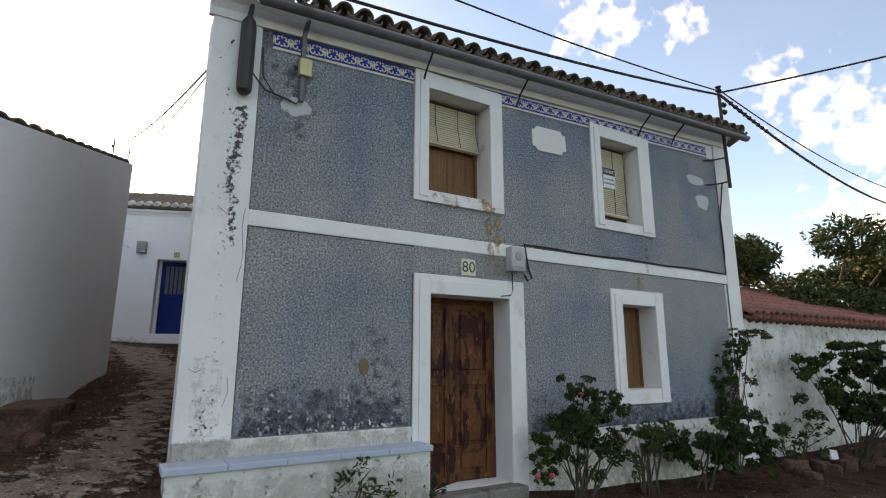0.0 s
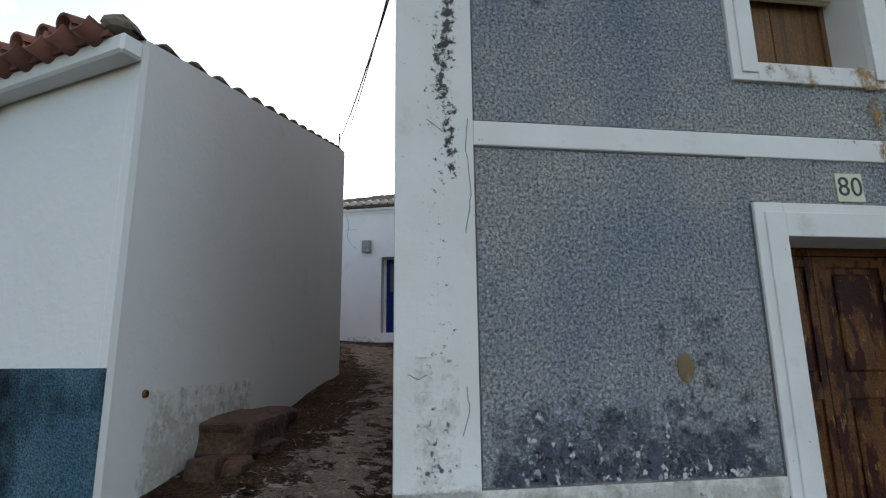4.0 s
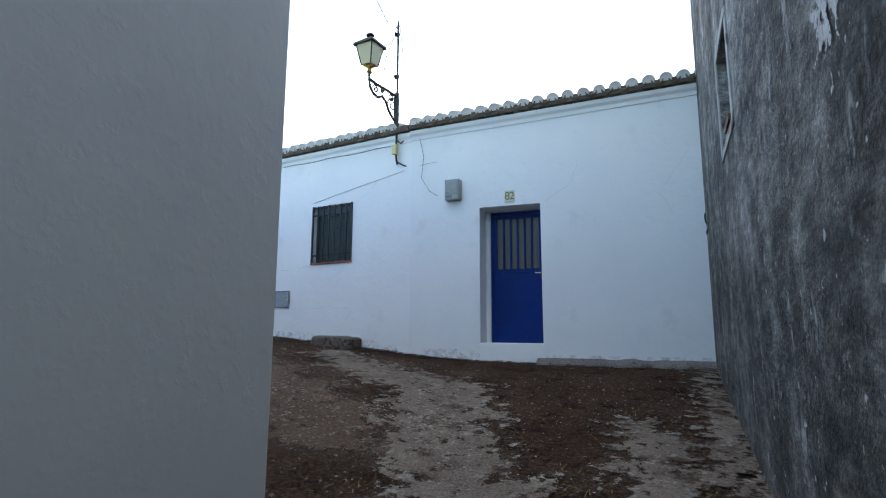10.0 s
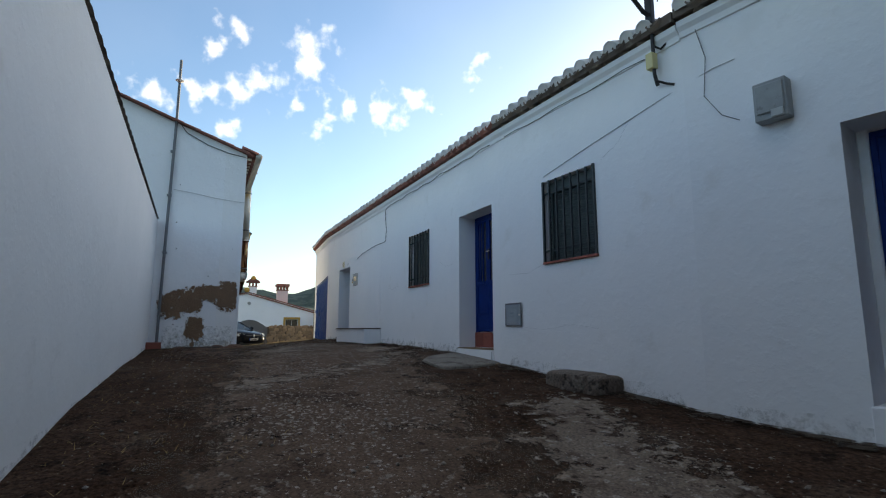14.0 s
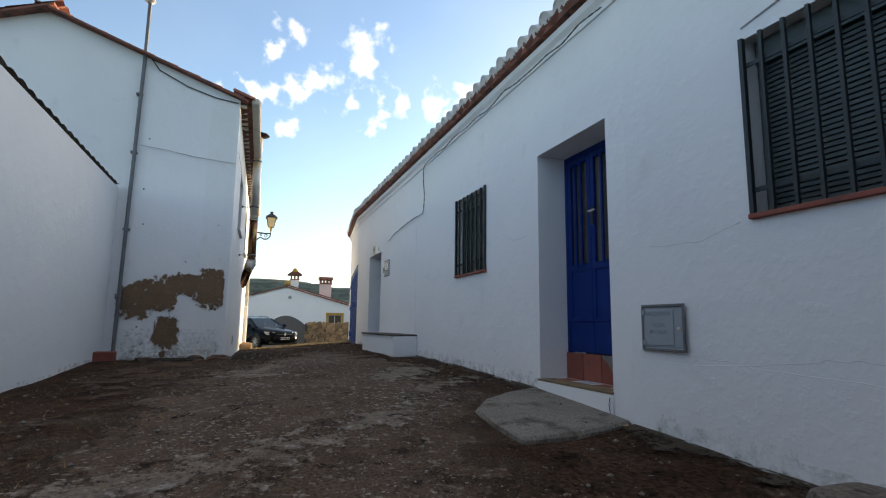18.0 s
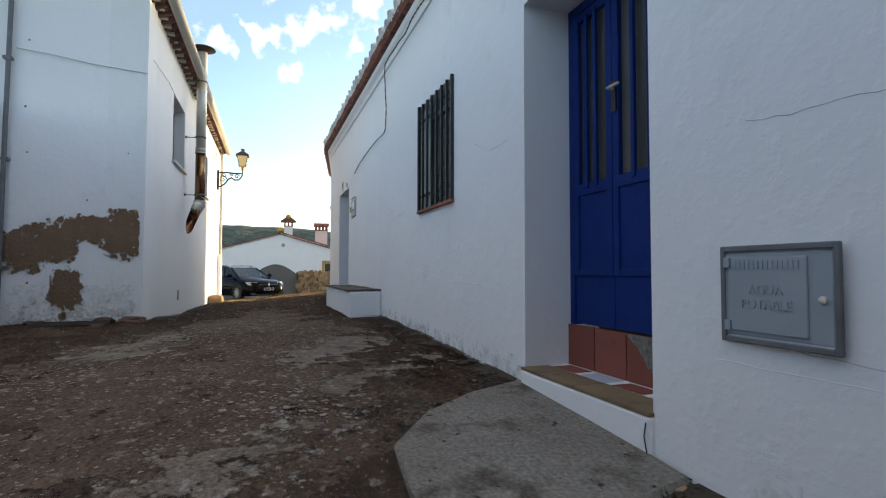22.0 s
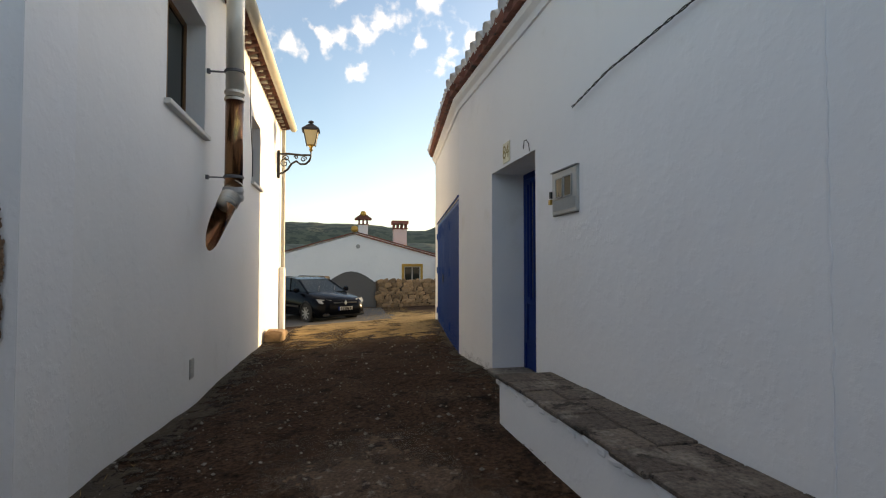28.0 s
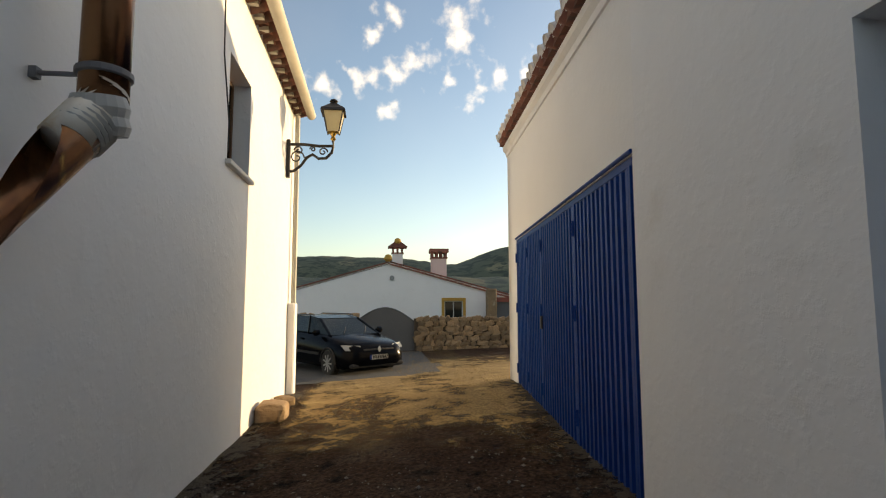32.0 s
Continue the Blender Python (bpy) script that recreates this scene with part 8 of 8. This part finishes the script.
for i, x0, x1 in ((0, 0.1, 5.2), (1, 0.1, 3.3), (2, 0.1, 10.9)):
    stain("damp_foot", row_frame(i), x0, x1, 1.9, 2.85, lambda x, z: -1.0 - (z - ground_z(*(row_frame(i) @ Vector((x, 0, 0))).xy)) * 3.6, "dirty_white", "damp stained foot of the white wall", 0.06, -0.004)
stain("damp_foot", plan_frame((-5.75, 10.76), (LC.x, 10.52)), 0.1, 13.3, 1.3, 3.0, lambda x, z: -0.9 - (z - 1.55 - 0.055 * x) * 2.0, "dirty_white", "damp stained foot of the yard wall", 0.08, -0.004)
stain("mould_run", H80, -0.55, 2.0, -0.1, 0.62, lambda x, z: -0.5 - 1.6 * abs(math.sin(x * 9.0 + 0.6 * math.sin(x * 5))) + 0.9 * (z > 0.3) * (z - 0.3), "black_mould", "dark mould runs down the ledge front", 0.03, -0.334)
stain("damp_patch", H80, -0.55, 2.0, -0.1, 0.62, lambda x, z: -0.15 - (z - 0.25) * 1.6, "dirty_white", "ochre damp stain on the ledge front", 0.04, -0.332)
stain("damp_patch", H80, -0.49, 1.92, 0.7, 0.84, lambda x, z: -0.6, "dirty_white", "ochre damp stain on the plinth", 0.03, -0.0325)
stain("mould_speckle", H80, -0.49, 1.92, 0.69, 0.86, lambda x, z: -1.0 + 2.0 * max(0.0, 0.78 - z), "black_mould", "dark mould along the top of the ledge", 0.03, -0.034)
stain("damp_patch", H80, -0.49, -0.01, 0.7, 3.4, lambda x, z: -1.02 - 0.16 * z - 0.9 * min(abs(x + 0.47), abs(x + 0.03)), "dirty_white", "ochre stain on the flaking pilaster", 0.05, -0.0325)
stain("damp_patch", H80, 3.62, 8.38, -0.25, 0.64, lambda x, z: -0.2 - (z - 0.2) * 1.6, "dirty_white", "ochre damp stain on the plinth", 0.06, -0.0325)
stain("lime_bloom", H80, 0.02, 1.9, 0.86, 1.6, lambda x, z: -0.75 - (z - 0.9) * 1.2, "white_flake", "pale lime bloom in the damp foot of the roughcast", 0.05, -0.0215)
for pts in (((-0.06, 2.35), (-0.02, 2.6), (-0.05, 2.95), (-0.03, 3.15)), ((-0.42, 1.5), (-0.36, 1.47), (-0.3, 1.5)), ((-0.1, 1.15), (-0.06, 1.3), (-0.08, 1.45)), ((-0.3, 3.1), (-0.2, 3.02), (-0.12, 3.05))):
    line = []
    for (xa, za), (xb, zb) in zip(pts, pts[1:]):
        line += [(xa + (xb - xa) * k / 6 + 0.008 * noise.noise((k * 1.3, za * 3, 1)), -0.0305, za + (zb - za) * k / 6) for k in range(6)]
    ck = part("pilaster_crack", tubes(line, r=0.0025, n=4), "grime")
    ck.matrix_world = H80
    tagged(ck, "thin dark crack in the limewashed pilaster", "crack", kind="structure")
# flaking whitewash, runs and cracks on the blackened wall
for x, z, w, h in SIDE_FLAKES:
    stain("lime_flake", SIDE, x - w * 2, x + w * 2, z - h * 2, z + h * 2, lambda a, b: 0.9 - 0.9 * (((a - x) / w) ** 2 + ((b - z) / h) ** 2), "white_flake", "white limewash flakes left on the blackened wall", max(0.03, w / 8), -0.006)
stain("lime_flake", SIDE, 8.4, 12.0, 1.0, 4.2, lambda x, z: -1.12, "white_flake", "scattered flakes of old limewash on the blackened wall", 0.15, -0.005)
stain("lime_flake", SIDE, 4.2, 8.4, 1.3, 5.5, lambda x, z: -1.25, "white_flake", "scattered flakes of old limewash on the blackened wall", 0.15, -0.005)
stain("lime_runs", SIDE, 0.3, 12.0, 1.0, 8.5, lambda x, z: -0.95 - 0.03 * abs(x - 7) - (9 if 2.9 < x < 4.3 and 3.9 < z < 5.2 else 0), "white_run", "pale lime runs down the blackened wall", 0.2, -0.004)
for x, z, w, h in ((8.0, 1.9, 0.2, 0.34), (8.13, 1.76, 0.12, 0.3), (6.87, 2.74, 0.17, 0.16), (7.05, 2.19, 0.05, 0.06)):
    stain("lime_runs", SIDE, x - w * 2, x + w * 2, z - h * 2, z + h * 2, lambda a, b: -0.35 - 0.8 * (((a - x) / w) ** 2 + ((b - z) / h) ** 2), "white_run", "pale lime run down the blackened wall", max(0.03, w / 8), -0.005)
stain("rust_run", SIDE, 8.55, 8.8, 2.1, 2.42, lambda x, z: 0.3 - abs(x - 8.67) / 0.05 - abs(z - 2.28) / 0.1, "rust_stain", "small ochre rust stain on the blackened wall", 0.02, -0.006)
for pts in SIDE_CRACKS:
    line = []
    for (xa, za), (xb, zb) in zip(pts, pts[1:]):
        n = max(2, int(math.hypot(xb - xa, zb - za) / 0.07))
        line += [(xa + (xb - xa) * k / n + 0.035 * noise.noise((k * 0.7, za, 1)), 0.0, za + (zb - za) * k / n) for k in range(n)]
    ck = part("wall_crack", tubes(line, r=0.004, n=4), "ink")
    ck.matrix_world = SIDE
    tagged(ck, "dark crack running down the blackened wall", "crack", kind="structure")
for i in range(4):
    d = (ROW[i] - ROW[i + 1]).normalized()
    nn = Vector((-d.y, d.x))
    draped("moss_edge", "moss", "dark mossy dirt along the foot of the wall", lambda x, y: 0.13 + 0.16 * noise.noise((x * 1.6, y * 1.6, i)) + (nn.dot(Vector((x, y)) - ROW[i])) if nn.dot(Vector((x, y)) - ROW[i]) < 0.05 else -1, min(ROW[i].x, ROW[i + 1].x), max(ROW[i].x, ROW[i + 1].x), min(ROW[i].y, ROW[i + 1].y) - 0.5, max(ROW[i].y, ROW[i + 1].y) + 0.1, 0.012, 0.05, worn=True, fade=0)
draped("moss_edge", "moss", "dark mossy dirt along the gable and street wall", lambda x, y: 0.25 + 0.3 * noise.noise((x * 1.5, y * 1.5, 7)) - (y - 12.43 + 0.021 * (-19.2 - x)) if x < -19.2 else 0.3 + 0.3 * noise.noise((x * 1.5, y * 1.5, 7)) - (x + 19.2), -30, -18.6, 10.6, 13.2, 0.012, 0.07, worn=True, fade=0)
# dry earth whose pale gold also paints the sun patch on the ground
draped("dry_earth", "dry_earth", "dry sandy earth at the lane end, its colour brightened as low sunlight", lambda x, y: 0.55 - ((x + 30.5) / 5.0) ** 2 + 0.7 * noise.noise((x * 0.5, y * 0.7, 2)) + 0.3 * noise.noise((x * 2, y * 2.5, 2)) + (0.35 if y > 15 else 0), -39, -24, 12.3, 18, 0.006, 0.1, worn=True)

# concrete patches of the lane
def strip(*pts):
    """How far inside a winding strip of (x, y, half width) a place lies, in quarters of a metre."""
    def inside(x, y):
        best = -9.0
        for (xa, ya, wa), (xb, yb, wb) in zip(pts, pts[1:]):
            dx, dy = xb - xa, yb - ya
            f = max(0.0, min(1.0, ((x - xa) * dx + (y - ya) * dy) / (dx * dx + dy * dy)))
            best = max(best, (wa + (wb - wa) * f - math.hypot(x - xa - dx * f, y - ya - dy * f)) / 0.25)
        return min(best, 2.0)
    return inside


lane_mid = strip((-6.8, 12.4, 0.5), (-8.5, 12.7, 0.9), (-11, 13.1, 1.15), (-13.5, 13.5, 1.25), (-16, 13.9, 1.25), (-18.2, 14.1, 0.7), (-20, 14.1, 0.2))
alley_mid = strip((-9.7, 15.15, 0.28), (-8.8, 14.68, 0.42), (-8.0, 14.42, 0.45), (-7.0, 14.4, 0.55), (-6.5, 13.6, 0.58), (-6.0, 12.9, 0.5), (-5.3, 12.1, 0.52), (-4.6, 11.2, 0.5), (-4.15, 10.3, 0.45), (-3.95, 9.4, 0.38), (-3.6, 8.3, 0.34), (-3.35, 7.2, 0.3), (-3.0, 6.2, 0.34), (-2.85, 5.2, 0.4), (-3.1, 4.2, 0.3))
CON = dict(worn=True, fade=0)
draped("lane_concrete", "lane_concrete", "brown mossed old concrete down the middle of the lane", lambda x, y: 0.45 * lane_mid(x, y) + 0.2, -26, -5.5, 11.0, 15.9, 0.002, 0.12, worn=True)
draped("concrete_strip", "concrete_worn", "pale worn concrete strip winding down the lane", lambda x, y: alley_mid(x, y) * 0.8 + 0.35 * noise.noise((x * 1.6, y * 1.6, 4)), -10.6, -2.2, 3.8, 15.6, 0.005, 0.07, **CON)
for k, pts in enumerate((((-4.65, 14.25, 0.22), (-4.3, 13.5, 0.32), (-3.8, 11.75, 0.27)), ((-13.9, 14.68, 0.16), (-14.2, 14.95, 0.14), (-14.65, 15.5, 0.10)), ((-14.9, 14.55, 0.22), (-15.4, 14.85, 0.34), (-15.9, 15.1, 0.2)), ((-11.6, 12.1, 0.16), (-12.0, 13.0, 0.2), (-13.2, 14.4, 0.14)), ((-16.3, 13.3, 0.25), (-15.6, 13.0, 0.3)))):
    near = strip(*pts)
    xs_, ys_ = [q[0] for q in pts], [q[1] for q in pts]
    draped("concrete_patch", "concrete_worn", "pale worn concrete patch on the lane", lambda x, y: near(x, y) * 0.85, min(xs_) - 0.6, max(xs_) + 0.6, min(ys_) - 0.6, max(ys_) + 0.6, 0.007, 0.06, **CON)
draped("concrete_kerb", "concrete_worn", "rough cement kerb along the blackened wall", lambda x, y: 0.55 - abs(x - (-2.08 - 0.185 * (y - 5.18)) + 0.14) / 0.3, -5.2, -2.0, 8.0, 17, 0.012, 0.07, **CON)
draped("rusty_moss", "rust_moss", "rusty brown moss beside the gable and yard wall", lambda x, y: 0.35 - ((x + 16.6) / 2.6) ** 2 - ((y - 11.75 - 0.05 * (x + 16)) / 0.75) ** 2, -19.1, -13.5, 10.7, 13.0, 0.008, 0.09, **CON)
draped("lichen_crusts", "chips", "pale lichen crusts on the old concrete lane", lambda x, y: -0.60 + 0.08 * lane_mid(x, y) + 0.5 * noise.noise((x * 0.55, y * 0.75, 4)) - max(0.0, -16.5 - x) * 0.16, -25, -5.5, 11.4, 15.9, 0.0065, 0.12, worn=True)
draped("lichen_crusts", "chips", "pale lichen crusts along the winding concrete strip", lambda x, y: -0.58 + 0.1 * alley_mid(x, y) + 0.4 * noise.noise((x * 0.8, y * 0.8, 9)), -9.5, -2.0, 4.0, 16.5, 0.009, 0.12, worn=True)
bm = bmesh.new()
ring = [(-12.95, 14.87), (-13.3, 15.1), (-13.57, 15.44), (-13.76, 15.86), (-13.0, 15.88), (-12.3, 15.9), (-12.1, 15.3), (-12.05, 14.87), (-12.5, 14.84)]
lo, hi = [bm.verts.new((x, y, 2.2)) for x, y in ring], [bm.verts.new((x, y, max(2.395, ground_z(x, y) + 0.03))) for x, y in ring]
bm.faces.new(hi), bm.faces.new(lo[::-1])
for k in range(len(ring)):
    bm.faces.new((lo[k], lo[(k + 1) % len(ring)], hi[(k + 1) % len(ring)], hi[k]))
slab = part("concrete_slab", bm, "slab_concrete", bevel=0.02)
tagged(slab, "grey concrete slab laid before the blue double door", "slab", kind="structure")
st = new("kerb_stone", rock_mesh("kerb_stone", 0.07, 0.05, 0.045, 71, "rock_gold", 2))
st.matrix_world = row_frame(2) @ pose(row_s(2, -12.33), -0.1, 2.33)
tagged(st, "small tan stone by the doorstep", "stone")
for k, (x, out, sx) in enumerate(((-10.42, 0.25, 0.36), (-10.05, 0.2, 0.15))):
    c = row_frame(1) @ Vector((row_s(1, x), -out, 0))
    st = new("old_step_stone", rock_mesh("old_step_stone", sx, 0.22, 0.12, 90 + k, "bench_top", 3, 0.14, 0.4))
    st.matrix_world = pose(c.x, c.y, ground_z(c.x, c.y) - 0.03, 0, 0, 3)
    tagged(st, "mossy old step stone against the white wall", "stone")

# joints and hairline cracks of the whitewashed walls
for i, x, z0, z1 in ((2, -17.97, 2.95, 4.95),):
    jt = part("plaster_joint", tubes([rp(i, x + 0.012 * noise.noise((k * 0.8, x, 0)), 0.0, z0 + (z1 - z0) * k / 30) for k in range(31)], r=0.007, n=5), "white")
    tagged(jt, "raised plaster joint in the whitewashed wall", "joint", kind="structure")


def hairline(i, pts, seed):
    line = []
    for (xa, za), (xb, zb) in zip(pts, pts[1:]):
        n = max(2, int(math.hypot(xb - xa, zb - za) / 0.05))
        line += [rp(i, xa + (xb - xa) * k / n + 0.02 * noise.noise((k * 0.6, seed, 0)), 0.001, za + (zb - za) * k / n + 0.02 * noise.noise((k * 0.6, seed, 7))) for k in range(n)]
    ob = part("hairline_crack", tubes(line, r=0.0026, n=4), "cable_white")
    tagged(ob, "hairline crack in the whitewash", "crack", kind="structure")


hairline(1, [(-11.3, 3.78), (-11.6, 3.7), (-12.1, 3.72)], 2)
hairline(1, [(-11.9, 2.95), (-11.3, 2.9), (-10.7, 2.97), (-10.2, 2.9)], 3)
hairline(1, [(-10.1, 4.95), (-9.8, 5.1), (-9.6, 5.35)], 4)
hairline(0, [(-6.6, 4.6), (-6.2, 4.85), (-6.05, 5.2)], 5)
hairline(0, [(-4.5, 5.2), (-4.9, 4.6), (-4.7, 4.2)], 6)
hairline(2, [(-16.6, 3.9), (-17.1, 3.85), (-17.5, 3.95)], 7)
hairline(2, [(-14.5, 4.2), (-14.2, 4.08), (-13.85, 4.1)], 8)

tw = empty("tower_window", SIDE @ pose(3.2, 0, 4.15), "narrow window with a white border in the blackened wall", "window")
part("border", boxes((-0.1, 0.0, -0.012, 0.0, -0.08, 0.93), (0.85, 0.95, -0.012, 0.0, -0.08, 0.93), (0.0, 0.85, -0.012, 0.0, -0.08, 0.0), (0.0, 0.85, -0.012, 0.0, 0.85, 0.93)), "dirty_trim", tw, "flaking white border")
part("window_frame", boxes((0.0, 0.06, 0.12, 0.17, 0.0, 0.85), (0.79, 0.85, 0.12, 0.17, 0.0, 0.85), (0.06, 0.79, 0.12, 0.17, 0.0, 0.06), (0.06, 0.79, 0.12, 0.17, 0.79, 0.85)), "shutter_wood", tw, "worn brown wooden frame")
part("pane", boxes((0.06, 0.79, 0.14, 0.15, 0.06, 0.79)), "glass_dark", tw, "dark window pane")
part("sill_stick", boxes((0.5, 0.83, -0.03, 0.05, 0.0, 0.05)), "shutter_wood", tw)


cable("wire_loop", [rp(2, -20.79, -0.004, 4.79), rp(2, -20.79, -0.012, 4.86), rp(2, -20.83, -0.02, 4.9), rp(2, -20.88, -0.02, 4.9), rp(2, -20.92, -0.012, 4.84)], 0.004, "thin wire loop over the blue door")
bm, rows = bmesh.new(), []
for k in range(41):
    q, w = 0.075 * k, 0.2 + 0.07 * noise.noise((k * 0.21, 3, 1)) + 0.02 * noise.noise((k * 0.9, 5, 1))
    top = 2.075 + 0.02 * noise.noise((k * 0.3, 8, 1))
    rows.append([bm.verts.new((row_s(0, -6.75) + q, y, z)) for y, z in ((0.0, 1.8), (-w, 1.8), (-w, top - 0.07), (-w + 0.05, top - 0.02), (0.0, top + 0.03))])
for ra, rb in zip(rows, rows[1:]):
    for k in range(4):
        bm.faces.new((ra[k], rb[k], rb[k + 1], ra[k + 1]))
bm.faces.new(rows[0]), bm.faces.new(rows[-1][::-1])
bmesh.ops.recalc_face_normals(bm, faces=bm.faces)
foot = part("cement_footing", bm, "concrete", smooth=True)
foot.matrix_world = row_frame(0)
tagged(foot, "rough grey cement footing along the white wall", "footing", kind="structure")
for i, pts in ((1, [(-12.2, 2.88), (-11.79, 2.87), (-11.35, 2.895), (-10.97, 2.87), (-10.5, 2.85)]), (2, [(-17.4, 3.15), (-16.2, 3.22), (-15.1, 3.12), (-14.1, 3.1)])):
    line = []
    for (xa, za), (xb, zb) in zip(pts, pts[1:]):
        n = max(2, int(abs(xb - xa) / 0.05))
        line += [rp(i, xa + (xb - xa) * k / n, 0.004, za + (zb - za) * k / n + 0.012 * noise.noise((k * 0.5, xa, 2))) for k in range(n)]
    tagged(part("plaster_ridge", tubes(line, r=0.0055, n=6), "white", smooth=True), "raised plaster ridge in the whitewashed wall", "joint", kind="structure")
st_iron = part("iron_stub", tubes([(0.35, 0.0, 4.0), (0.35, -0.02, 4.03), (0.34, -0.03, 4.1), (0.36, -0.025, 4.16)], [(0.4, 0.0, 3.93), (0.39, -0.02, 3.9), (0.37, -0.025, 3.86)], r=0.012, n=6), "iron")
st_iron.matrix_world = SIDE
tagged(st_iron, "bent iron stub in the blackened wall", "iron stub")


def pebbles(name, x0, x1, y0, y1, count, seed, label):
    """Loose grit: small eight-sided stones scattered on the ground."""
    rng = np.random.RandomState(seed)
    vs, fs = [], []
    for _ in range(count):
        x, y, s = rng.uniform(x0, x1), rng.uniform(y0, y1), 0.006 + 0.02 * rng.uniform() ** 3
        z, i = ground_z(x, y) + 0.012 + s * 0.3, len(vs)
        a, q, h = rng.uniform(0, 3.14), rng.uniform(0.5, 1.0), rng.uniform(0.4, 0.7)
        c, d = math.cos(a), math.sin(a)
        vs += [(x + c * s, y + d * s, z), (x - d * s * q, y + c * s * q, z), (x - c * s, y - d * s, z), (x + d * s * q, y - c * s * q, z), (x, y, z + s * h), (x, y, z - s * h)]
        fs += [(i, i + 1, i + 4), (i + 1, i + 2, i + 4), (i + 2, i + 3, i + 4), (i + 3, i, i + 4), (i + 1, i, i + 5), (i + 2, i + 1, i + 5), (i + 3, i + 2, i + 5), (i, i + 3, i + 5)]
    me = bpy.data.meshes.new(name)
    me.from_pydata(vs, [], fs)
    me.materials.append(MW["concrete"])
    tagged(new(name, me), label, "gravel", kind="stuff")


pebbles("loose_grit", -25, -5, 11.0, 15.6, 2600, 41, "pale loose grit scattered over the lane")
pebbles("loose_grit", -5.5, -2.4, 5.5, 16, 700, 42, "pale loose grit between the walls")
pebbles("loose_grit", -4, 9, 3.0, 8.5, 700, 43, "pale loose grit before the house")
